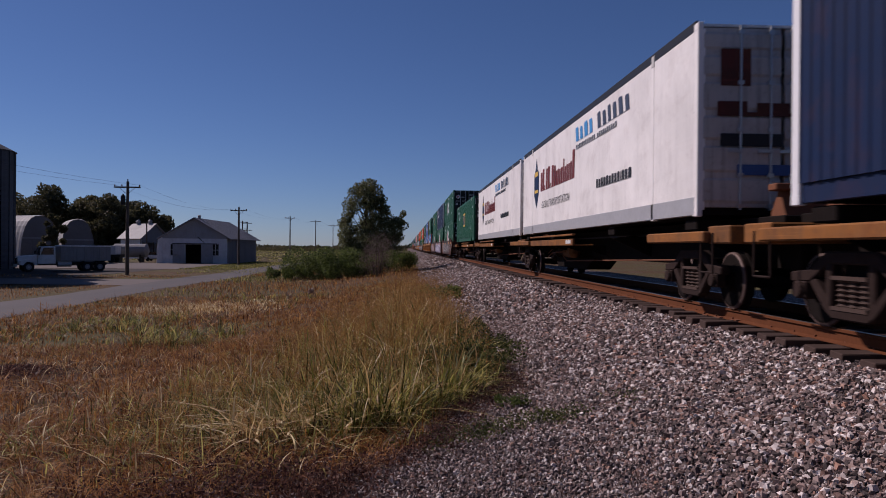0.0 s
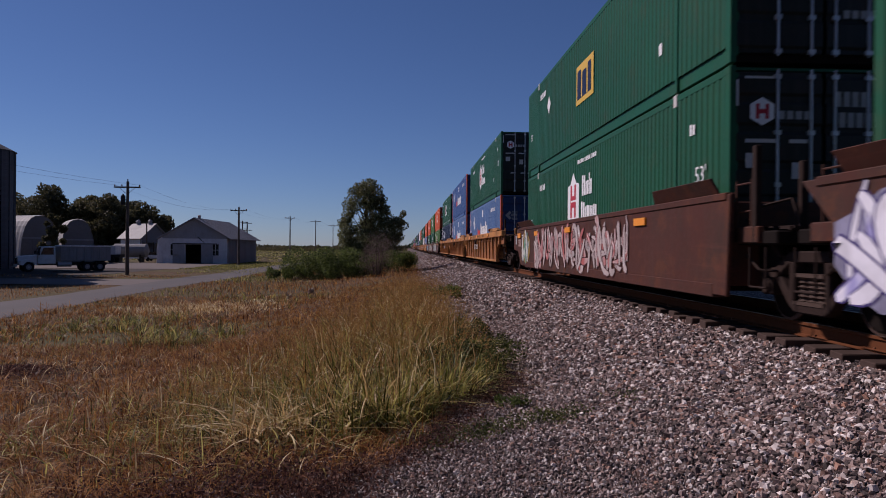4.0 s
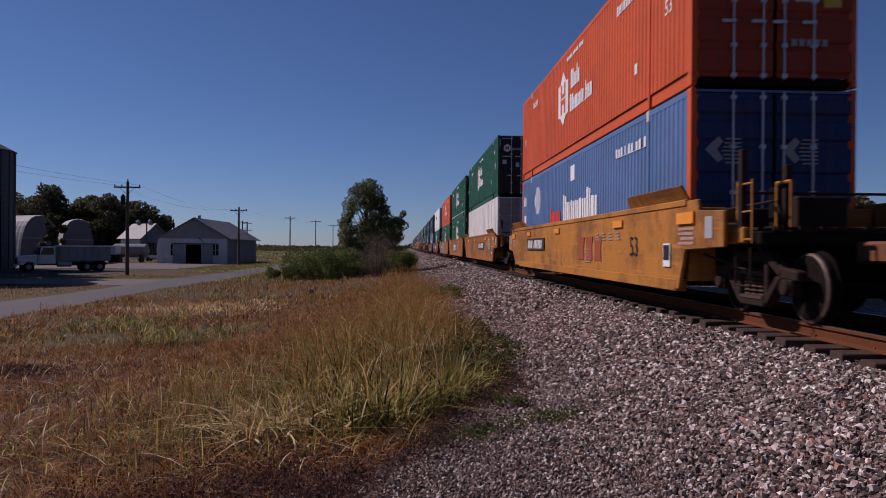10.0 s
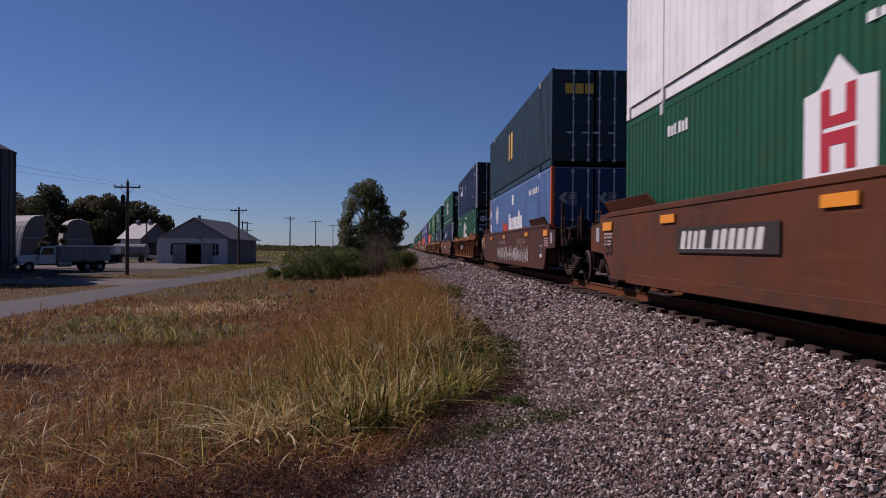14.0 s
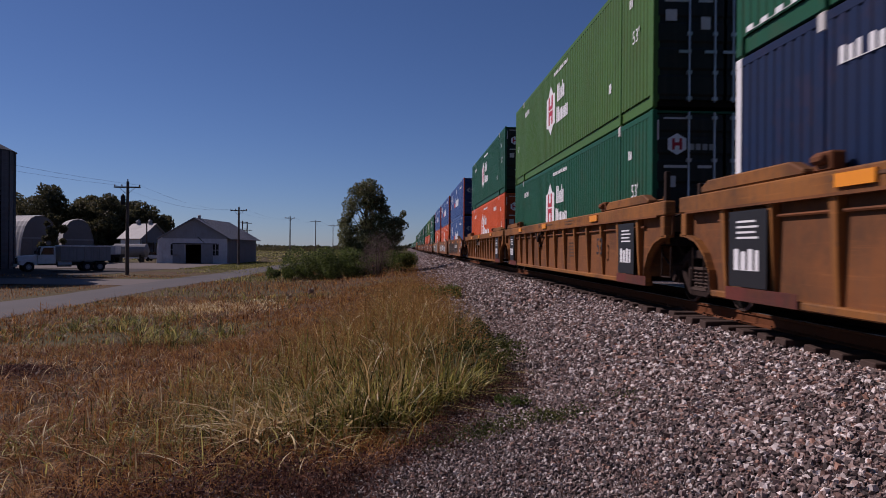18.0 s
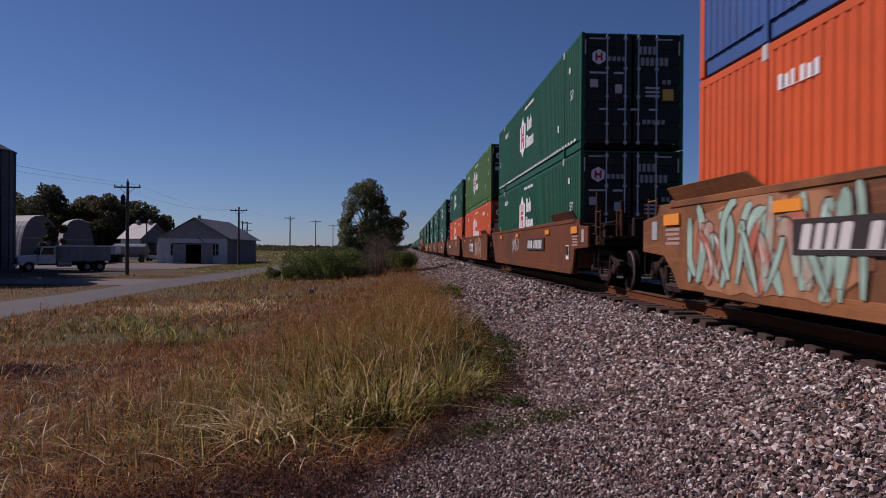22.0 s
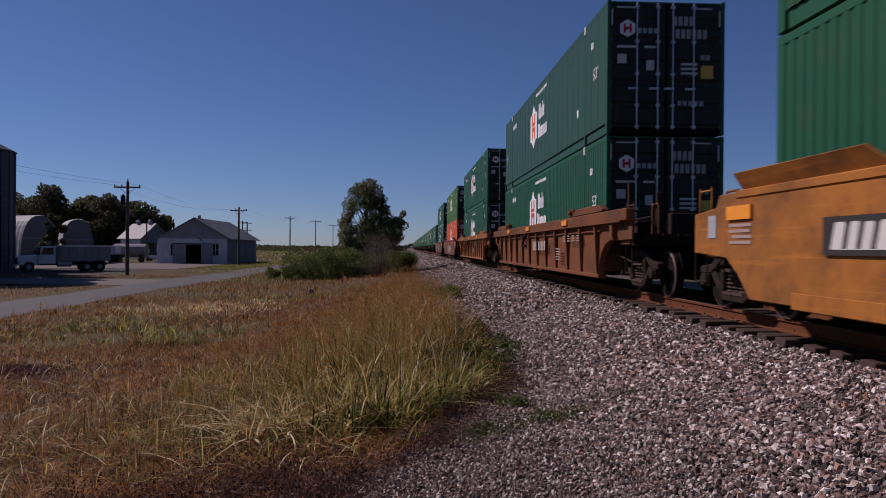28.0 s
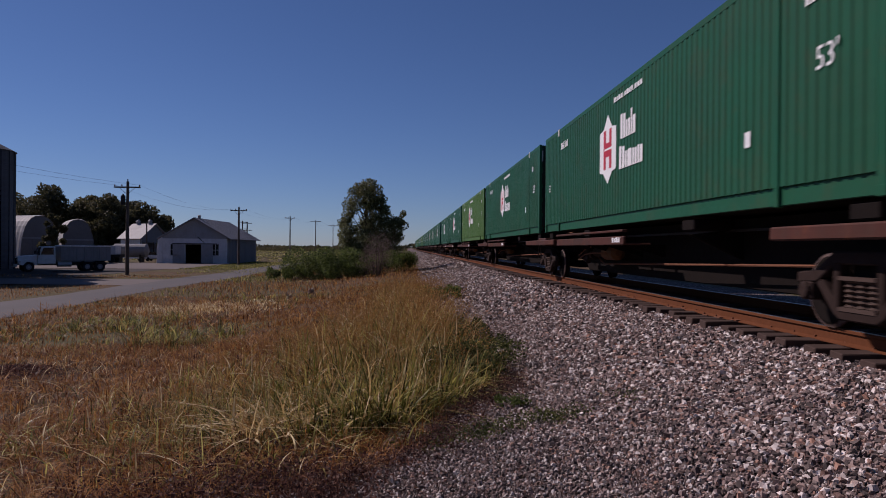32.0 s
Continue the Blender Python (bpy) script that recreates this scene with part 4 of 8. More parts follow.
        part("step_stirrup", kept(("stirrup", sg, kind), lambda: Shape().tube([(-1.38, sg * (reach - 0.5), 0.9), (-1.38, sg * (reach - 0.5), 0.42), (-1.38, sg * (reach - 0.1), 0.42), (-1.38, sg * (reach - 0.1), 0.9)], 0.014).mesh("step_stirrup", TRUCK_IRON)), car)
        if kind == "cpl":
            part("coupler", kept(("coupler", sg), lambda: Shape().box(-0.1, 0.1, min(sg * 10.2, sg * 11.55), max(sg * 10.2, sg * 11.55), 0.72, 0.98).box(-0.17, 0.17, min(sg * 11.35, sg * 11.72), max(sg * 11.35, sg * 11.72), 0.66, 1.02).mesh("coupler", RUST, 0.03)), car, "rusty steel coupler")
            part("air_hose", kept(("hose", sg), lambda: Shape().tube([(0.3, sg * 10.3, 0.8), (0.32, sg * 10.8, 0.5), (0.25, sg * 11.3, 0.38), (0.2, sg * 11.7, 0.45)], 0.03).mesh("air_hose", INK)), car, "black rubber air hose")
            end_fittings(car, key, sg, 9.9, mat)
        if sg == -1 or kind == "cpl":
            truck(car, sg * (HL + (1.575 if kind == "art" else 1.55)))
    if far_ == "cpl":
        part("brake_wheel", kept((key, "brake"), lambda: brake_wheel(mat)), car, "round hand brake on a stand")
    for sg in (-1, 1):
        part("reflector", kept("reflector", lambda: Shape().box(-0.032, 0, -0.3, 0.3, 0, 0.13).mesh("reflector", REFLECT)), car, "orange reflective patch", (-SIDE_X - (0.052 if style == "R" else 0.034), sg * 5.1, 1.46 if style == "R" else 1.28))
    for sg, kind in ((-1, near), (1, far_)):
        if kind == "cpl" and style == "S":
            part("end_reflector", kept("end_reflector", lambda: Shape().box(-0.03, 0, -0.32, 0.32, 0, 0.17).mesh("end_reflector", REFLECT)), car, "wide orange reflective patch", (-SIDE_X - 0.034, sg * 8.5, 1.24))
            tagged(part("stencil_patch", kept("stencil_patch", lambda: Shape().box(-0.004, 0, -0.3, 0.3, 0.21, 0.25).box(-0.004, 0, -0.26, 0.3, 0.14, 0.18).box(-0.004, 0, -0.3, 0.22, 0.07, 0.11).box(-0.004, 0, -0.28, 0.3, 0, 0.04).mesh("stencil_patch", plain("faded_pink_lettering", (0.36, 0.25, 0.22), 0.7, vary=0.3))), car, "faded stencilled bars", (-SIDE_X - 0.034, sg * 8.5, 0.94)), kind="stuff")
            part("capacity_plate", kept("capacity_plate", lambda: Shape().box(-0.006, 0, -0.12, 0.12, 0, 0.3).mesh("capacity_plate", GREY)), car, "small pale data plate", (-SIDE_X - 0.034, sg * 9.3, 1.02))
    part("reflector", KEEP["reflector"], car, "orange reflective patch", (-SIDE_X - (0.052 if style == "R" else 0.034), 0.6, 1.46 if style == "R" else 1.28))
    if near == "cpl" and style == "S":
        panel = part("data_panel", kept("data_panel", lambda: Shape().box(-0.012, 0, -0.15, 0.15, 0, 0.36).mesh("data_panel", WHITE)), car, "framed black data panel", (-SIDE_X - 0.04, -7.75, 0.6))
        part("panel_face", kept("panel_face", lambda: Shape().box(-0.016, -0.012, -0.125, 0.125, 0.1, 0.335).mesh("panel_face", INK)), panel, "black panel face")
    for m in marks:
        car_mark(car, style, m)
    return car


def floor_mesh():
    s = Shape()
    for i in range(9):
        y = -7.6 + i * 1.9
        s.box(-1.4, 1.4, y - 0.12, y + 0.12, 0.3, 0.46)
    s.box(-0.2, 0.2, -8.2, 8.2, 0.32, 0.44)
    return s.mesh("well_floor", GRIME_SHADE)


def grate(sg, reach):
    s = Shape()
    for i in range(9):
        x = -1.1 + i * 0.275
        s.box(x - 0.02, x + 0.02, min(sg * (reach - 0.75), sg * (reach + 0.05)), max(sg * (reach - 0.75), sg * (reach + 0.05)), 1.12, 1.16)
    for d in (-0.7, -0.35, 0.0):
        s.box(-1.15, 1.15, sg * (reach + d) - 0.02, sg * (reach + d) + 0.02, 1.105, 1.15)
    return s.mesh("walkway", TRUCK_IRON)


def ladder(sg, y, mat):
    s = Shape()
    for d in (-0.2, 0.2):
        s.cyl((-1.34, sg * y + d, 0.95), (-1.34, sg * y + d, 1.75), 0.015, 6)
    for z in (1.0, 1.35, 1.7):
        s.cyl((-1.34, sg * y - 0.2, z), (-1.34, sg * y + 0.2, z), 0.013, 6)
    return s.mesh("ladder", mat)


def end_fittings(car, key, sg, y, mat):
    for x in (-0.9, 0.9):
        part("grab_rail", kept((key, "rail", sg), lambda: Shape().tube([(0, sg * y, 1.1), (0, sg * y, 1.72), (0, sg * (y + 0.35), 1.72), (0, sg * (y + 0.35), 1.1)], 0.022).mesh("grab_rail", mat)), car, at=(x, 0, 0))
    part("valve_box", kept((key, "valve", sg), lambda: Shape().box(-0.35, 0.35, sg * (y - 0.6) - 0.1, sg * (y - 0.6) + 0.1, 1.1, 1.6).box(-0.95, -0.55, sg * (y - 0.9) - 0.12, sg * (y - 0.9) + 0.12, 1.1, 1.45).mesh("valve_box", TRUCK_IRON, 0.02)), car)
    part("hand_rail", kept((key, "hand", sg), lambda: Shape().tube([(-1.3, sg * (y - 0.1), 1.1), (-1.3, sg * (y - 0.1), 1.6), (1.3, sg * (y - 0.1), 1.6), (1.3, sg * (y - 0.1), 1.1)], 0.02).mesh("hand_rail", TRUCK_IRON)), car)
    part("air_reservoir", kept(("reservoir", sg), lambda: Shape().cyl((-0.65, sg * (y - 0.4), 1.1), (-0.65, sg * (y - 0.4), 1.7), 0.13, 12).mesh("air_reservoir", GRIME_SHADE)), car, "dark upright air reservoir")


def brake_wheel(mat):
    s = Shape().box(0.35, 0.5, 10.0, 10.14, 1.1, 1.95)
    c = (0.42, 10.18, 1.9)
    pts = [(c[0] + 0.26 * math.cos(a), c[1], c[2] + 0.26 * math.sin(a)) for a in [i * math.pi / 8 for i in range(17)]]
    s.tube(pts, 0.018)
    for i in range(4):
        a = i * math.pi / 4
        s.cyl((c[0] - 0.26 * math.cos(a), c[1], c[2] - 0.26 * math.sin(a)), (c[0] + 0.26 * math.cos(a), c[1], c[2] + 0.26 * math.sin(a)), 0.012, 5)
    return s.mesh("brake_wheel", mat)


MARK_RNG = random.Random(11)


def ribbon(s, pts, half, x):
    """A flat painted stroke with rounded ends, at depth x."""
    left, right, n = [], [], len(pts)
    for i, (y, z) in enumerate(pts):
        (ya, za), (yb, zb) = pts[max(0, i - 1)], pts[min(n - 1, i + 1)]
        d = math.hypot(yb - ya, zb - za) or 1.0
        k = half * (0.45 if i in (0, n - 1) else 0.85 if i in (1, n - 2) else 1.0)
        left.append((x, y - (zb - za) / d * k, z + (yb - ya) / d * k))
        right.append((x, y + (zb - za) / d * k, z - (yb - ya) / d * k))
    s.raw(left + right, [(i, i + 1, n + i + 1, n + i) for i in range(n - 1)])


def graffiti_piece(car, x, y1, w, z0, z1, style):
    """Crowded bent strokes: a ragged cloud, dark edges, two fills and a shine."""
    r = MARK_RNG
    words, ink, cloud, fa, fb = GRAF[style]
    h = z1 - z0
    chalk, bold = style == "chalk", style in ("black", "ice", "mint", "bubble", "bone", "moss", "cyan", "grey")
    cell = 0.5 * h + 0.05 if bold else 0.75 * h + 0.05
    count = max(2, round(w / cell))
    cell = w / count
    layers = {k: Shape() for k in ("cloud", "edge", "first", "second", "shine")}
    thick = 0.022 if chalk else 0.07 * h if bold else 0.034 if style in ("swirl", "mural") else 0.055 * min(1.2, h)
    if cloud:
        k = max(6, int(w * 3))
        taper = [max(0.0, 1 - min(i, k - i) / 2.5) ** 1.5 * 0.3 * h for i in range(k + 1)]
        low = [(y1 - w * i / k, z0 + taper[i] + r.uniform(0, 0.1)) for i in range(k + 1)]
        high = [(y1 - w * i / k, z1 - taper[i] - r.uniform(0, 0.16)) for i in range(k, -1, -1)]
        layers["cloud"].prism(low + high, x - 0.003, x)
    level = 0
    for i in range(count):
        yc, lean = y1 - cell * (i + 0.5), r.uniform(-0.25, 0.25)
        if bold:
            # crowded slanting shards and hooks that overlap their neighbours
            strokes = []
            for _ in range(r.choice((4, 5, 5))):
                p, q, slope = r.uniform(-0.6, 0.6), r.uniform(0.02, 0.25), r.uniform(-0.55, 0.55) + lean
                e = r.uniform(0.6, 0.97)
                hook = r.uniform(-0.9, 0.9)
                strokes.append([(yc - cell * p, z0 + h * q), (yc - cell * (p + slope * 0.5 + hook), z0 + h * r.uniform(0.25, 0.95)), (yc - cell * (p + slope), z0 + h * e)])
        for k in range(len(strokes) if bold else r.choice((8, 9, 10))):
            ay, az = yc + cell * r.uniform(-0.55, 0.55), z0 + h * r.uniform(0.03, 0.45)
            by, bz = yc + cell * r.uniform(-0.55, 0.55), z0 + h * r.uniform(0.5, 0.97)
            if r.random() < 0.5:
                by = ay + cell * lean
            my, mz = (ay + by) / 2 + cell * r.uniform(-0.8, 0.8), (az + bz) / 2 + h * r.uniform(-0.45, 0.45)
            if bold:
                (ay, az), (my, mz), (by, bz) = strokes[k]
            pts = []
            for j in range(10):
                f = j / 9
                pts.append((min(y1 - thick, max(y1 - w + thick, (1 - f) ** 2 * ay + 2 * f * (1 - f) * my + f * f * by)), min(z1 - thick, max(z0 + thick, (1 - f) ** 2 * az + 2 * f * (1 - f) * mz + f * f * bz))))
            at = x - 0.005 - 0.0009 * (level % 14)
            half = thick * (r.uniform(0.5, 1.3) if bold else r.uniform(0.6, 1.5))
            if ink:
                ribbon(layers["edge"], pts, half + 0.026, at)
            ribbon(layers["first" if r.random() < (0.45 if style == "swirl" else 0.62) else "second"], pts, half, at - 0.0005)
            if ink and style not in ("black", "outline") and r.random() < 0.5:
                ribbon(layers["shine"], [(p + half * 0.4, q + half * 0.3) for p, q in pts[3:8]], 0.01, at - 0.0007)
            level += 1
    mats = {"cloud": cloud and can(cloud, shade(cloud, 0.6)), "edge": ink and can(ink, ink), "first": can(fa, shade(fa, 0.75)), "second": can(fb, fa), "shine": WHITE}
    names = {"cloud": "graffiti_cloud", "edge": "graffiti_outline", "first": "graffiti_fill", "second": "graffiti_fill", "shine": "graffiti_shine"}
    root = None
    for k, sh in layers.items():
        if sh.v:
            now = part(names[k], sh.mesh(names[k], mats[k]), root or car, words + " sprayed graffiti" if root is None else "")
            tagged(now, kind="stuff")
            root = root or now


def car_mark(car, style, m):
    """A mark on the side towards the field: what, metres from the far end of the well, width."""
    x = -SIDE_X - (0.04 if style == "S" else 0.056)
    what, a, w = m[:3]
    y1 = HL - a
    if what == "graf":
        z0, z1 = (0.28, 1.56) if len(m) < 5 else m[4]
        graffiti_piece(car, x, y1, w, z0, z1, m[3])
    elif what == "plate":
        p = part("number_plate", kept("number_plate", lambda: Shape().box(-0.004, 0.016, -3.0, 0, 0, 0.37).mesh("number_plate", plain("faded_black_patch", (0.034, 0.027, 0.025), 0.65, vary=0.4))), car, "black plate with white bars", (x - 0.018, y1, 0.82))
        part("number_band", kept("number_band", lambda: blocks(-0.14, 0.055, (0.19, 0.15, 0.15, 0.2, -0.12, 0.18, 0.18, 0.18, 0.18, 0.18, 0.18), 0.26, 0.06, 0.06, (1, 1, 0.97)).mesh("number_band", plain("dusty_plate_lettering", (0.58, 0.56, 0.53), 0.6, vary=0.2))), p, at=(-0.004, 0, 0))
    elif what == "sign":
        p = part("sign_plate", kept("sign_plate", lambda: Shape().box(-0.004, 0, -2.75, 0, 0, 0.68).mesh("sign_plate", INK)), car, "black plate with broad white shapes", (x, y1, 0.56))
        for k in range(3):
            part("sign_shape", kept("sign_shape", lambda: Shape().prism([(-0.04, 0.57), (-0.72, 0.57), (-0.62, 0.36), (-0.66, 0.08), (-0.1, 0.08), (-0.14, 0.36)], -0.004, 0).mesh("sign_shape", WHITE)), p, at=(-0.004, -0.12 - k * 0.86, 0.02))
            for j in range(4):
                part("sign_groove", kept("sign_groove", lambda: Shape().box(-0.003, 0, -0.74, -0.02, 0, 0.018).mesh("sign_groove", INK)), p, at=(-0.009, -0.12 - k * 0.86, 0.2 + j * 0.06))
    elif what == "redsign":
        for k in range(3):
            part("faded_sign_shape", kept("faded_sign_shape", lambda: Shape().prism([(0, 0.52), (-0.62, 0.52), (-0.54, 0.3), (-0.58, 0), (-0.04, 0), (-0.08, 0.3)], -0.004, 0).mesh("faded_sign_shape", plain("faded_red_sign", (0.3, 0.07, 0.03), 0.6, vary=0.3))), car, "faded red painted shape", (x, y1 - k * 0.74, 0.62))
    elif what == "panel":
        p = part("black_panel", kept("black_panel", lambda: Shape().box(-0.004, 0, -0.95, 0, 0.42, 1.34).mesh("black_panel", INK)), car, "black painted panel with white bars", (x, y1, 0))
        part("panel_band", kept("panel_band", lambda: blocks(-0.14, 0.62, (0.14, 0.14, 0.14, 0.1), 0.26, 0.04).mesh("panel_band", WHITE)), p, at=(-0.004, 0, 0))
        for k in range(4):
            part("panel_bar", kept(("panel_bar", k), lambda: Shape().box(-0.004, 0, -0.75 + 0.06 * (k % 2), -0.2, 1.0 + k * 0.065, 1.025 + k * 0.065).mesh("panel_bar", WHITE)), p, at=(-0.004, 0, 0))
        part("maroon_patch", kept("maroon_patch", lambda: Shape().box(-0.004, 0, -1.6, 0.1, 0.25, 0.41).mesh("maroon_patch", CAR["red"])), car, "dark red painted patch", (x, y1, 0))
    elif what == "pale":
        part("number_band", kept("pale_bars", lambda: blocks(0, 0, (0.15, 0.15, 0.15, -0.15, 0.15, 0.15, 0.15, 0.15, 0.15), 0.28, 0.09).mesh("number_band", plain("faded_lettering", (0.42, 0.36, 0.32), 0.7, vary=0.3))), car, "faded white number bars", (x - 0.004, y1, 0.82))
    elif what == "word":
        part("lettering", lettering(m[3], m[4], m[5]), car, m[3] + " in plain letters", (x - 0.006, y1, m[6]))
    elif what == "tags":
        def tags():
            s = Shape()
            for i in range(4):
                for j in range(3):
                    s.box(-0.004, 0, -i * 0.5 - 0.3 + 0.04 * j, -i * 0.5, 0.06 * j, 0.06 * j + 0.028)
            for j in range(5):
                s.box(-0.004, 0, 0.4, 0.95 - 0.05 * (j % 3), -0.2 - 0.07 * j, -0.17 - 0.07 * j)
            return s.mesh("small_stencil", plain("worn_stencil_paint", (0.3, 0.25, 0.22), 0.7, vary=0.4))
        tagged(part("small_stencil", kept("small_stencil", tags), car, "small white stencils", (x, y1, 1.05)), kind="stuff")


def spine_car(color, end_near, end_far, deep):
    """A low spine with saddles that carry one container. Its origin is on the rails under its middle."""
    mat = CAR[color]
    car = tagged(new("spine_car"), ("worn yellow" if color == "gold" else "dark brown") + " steel spine car with dark underframe on the rails", "railway car", "spine cars of the train")
    part("spine", kept(("spine", deep), lambda: Shape().box(-0.32, 0.32, -9.2, 9.2, 0.6, 1.2).box(-0.55, 0.55, -9.2, 9.2, 1.18, 1.34).prism([(-6.8 if deep else 1.4, 0.62), (-6.2 if deep else 2.3, 0.27), (6.2, 0.27), (6.8, 0.62)], -0.36, 0.36).mesh("spine", GRIME_SHADE, 0.015)), car, "dark deep-bellied steel spine")
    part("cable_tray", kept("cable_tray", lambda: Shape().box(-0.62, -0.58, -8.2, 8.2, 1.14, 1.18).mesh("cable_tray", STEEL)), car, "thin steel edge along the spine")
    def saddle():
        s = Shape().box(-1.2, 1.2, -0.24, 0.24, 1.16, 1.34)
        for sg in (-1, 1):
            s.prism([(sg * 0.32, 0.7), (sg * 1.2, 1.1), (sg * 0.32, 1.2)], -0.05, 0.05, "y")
        return s.mesh("saddle", GRIME_SHADE, 0.02)
    for y in (-7.6, -3.2, 3.2, 7.6):
        part("saddle", kept("saddle", saddle), car, "dark cross arm", (0, y, 0))
    y0, y1 = (-5.6, 0.5) if end_far == "cpl" else (-0.6, 5.6)
    deck = part("side_deck", kept(("deck", color, y0), lambda: Shape().box(-1.44, -1.38, y0, y1, 0.95, 1.12).box(-1.42, -0.9, y0, y1, 0.95, 0.99).mesh("side_deck", mat, 0.012)), car, "worn side deck")
    part("deck_lip", kept(("lip", color, y0), lambda: Shape().box(-1.46, -1.36, y0, y1, 1.2, 1.25).mesh("deck_lip", mat, 0.01)), deck)
    tagged(part("deck_stencils", kept(("deck_text", y0), lambda: blocks(y0 + 0.75, 1.0, (0.12, 0.1, 0.12, 0.12), 0.1, 0.03).mesh("deck_stencils", WHITE)), deck, "small white stencils", (-1.444, 0, 0)), kind="stuff")
    for k in range(5):
        part("bracket", kept("deck_bracket", lambda: Shape().prism([(-1.4, 0.96), (-0.5, 0.96), (-0.5, 0.7)], -0.02, 0.02, "y").mesh("bracket", GRIME_SHADE)), car, "dark deck bracket", (0, y0 + 0.3 + k * (y1 - y0 - 0.6) / 4, 0))
    part("air_tank", kept("air_tank", lambda: Shape().cyl((-0.75, 2.1, 0.78), (-0.75, 2.95, 0.78), 0.17, 20).cyl((-0.75, 2.95, 0.78), (-0.75, 3.05, 0.78), 0.17, 20, 0.08).cyl((-0.75, 2.1, 0.78), (-0.75, 2.0, 0.78), 0.17, 20, 0.08).mesh("air_tank", CAR["gold"])), car, "ochre brake air tank")
    part("brake_cylinder", kept("brake_cylinder", lambda: Shape().cyl((-0.75, 3.1, 0.8), (-0.75, 3.9, 0.8), 0.13, 14).cyl((-0.8, 4.0, 0.72), (-0.8, 4.25, 0.72), 0.1, 10).box(-0.9, -0.6, 4.3, 4.6, 0.6, 0.86).cyl((-0.85, 4.4, 0.55), (-0.85, 4.7, 0.6), 0.07, 8).mesh("brake_cylinder", TRUCK_IRON, 0.01)), car, "brown brake cylinder and valves")
    part("brake_rigging", kept("rigging", lambda: Shape().tube([(-1.0, 2.2, 0.78), (-1.0, 3.6, 0.76), (-0.95, 4.4, 0.72), (-0.95, 5.0, 0.6)], 0.018).tube([(-0.9, 3.2, 1.0), (-0.95, 4.3, 0.86), (-1.0, 4.8, 0.7)], 0.014).tube([(-0.6, 5.2, 0.9), (-0.65, 3.6, 0.5), (-0.7, -1.6, 0.6), (-0.6, -7.0, 0.7)], 0.02).mesh("brake_rigging", RUST)), car, "rusty brake rods")
    for sg, kind in ((-1, end_near), (1, end_far)):
        part("end_sill", kept(("sill", color, sg), lambda: Shape().box(-1.3, 1.3, min(sg * 8.5, sg * 9.2), max(sg * 8.5, sg * 9.2), 0.95, 1.2).box(-1.42, -1.3, min(sg * 6.2, sg * 8.6), max(sg * 6.2, sg * 8.6), 0.97, 1.13).mesh("end_sill", mat, 0.02)), car)
        part("hitch_stand", kept(("hitch", sg), lambda: Shape().prism([(sg * 8.4, 1.2), (sg * 9.0, 1.2), (sg * 8.75, 1.75)], -0.4, 0.4).box(-0.5, 0.5, sg * 8.75 - 0.12, sg * 8.75 + 0.12, 1.7, 1.8).mesh("hitch_stand", RUST, 0.015)), car, "folding rusty hitch stand")
        part("step_stirrup", kept(("stirrup2", sg), lambda: Shape().tube([(-1.36, sg * 8.4, 1.1), (-1.36, sg * 8.4, 0.55), (-1.36, sg * 8.8, 0.55), (-1.36, sg * 8.8, 1.1)], 0.016).mesh("step_stirrup", TRUCK_IRON)), car)
        if kind == "cpl":
            part("coupler", kept(("coupler3", sg), lambda: Shape().box(-0.1, 0.1, min(sg * 9.1, sg * 10.3), max(sg * 9.1, sg * 10.3), 0.72, 0.98).mesh("coupler", RUST, 0.03)), car, "rusty steel coupler")
        if sg == -1 or kind == "cpl":
            truck(car, sg * (HL + (0.5 if kind == "art" else -0.75)))
    return car


def w53(a, mat=INK, z=0.75, size=0.5):
    return ("word", a, 0, "53", size, mat, z)


W125 = ("word", 0.15, 0, "125 T", 0.22, WHITE, 1.2)
A, C = "art", "cpl"
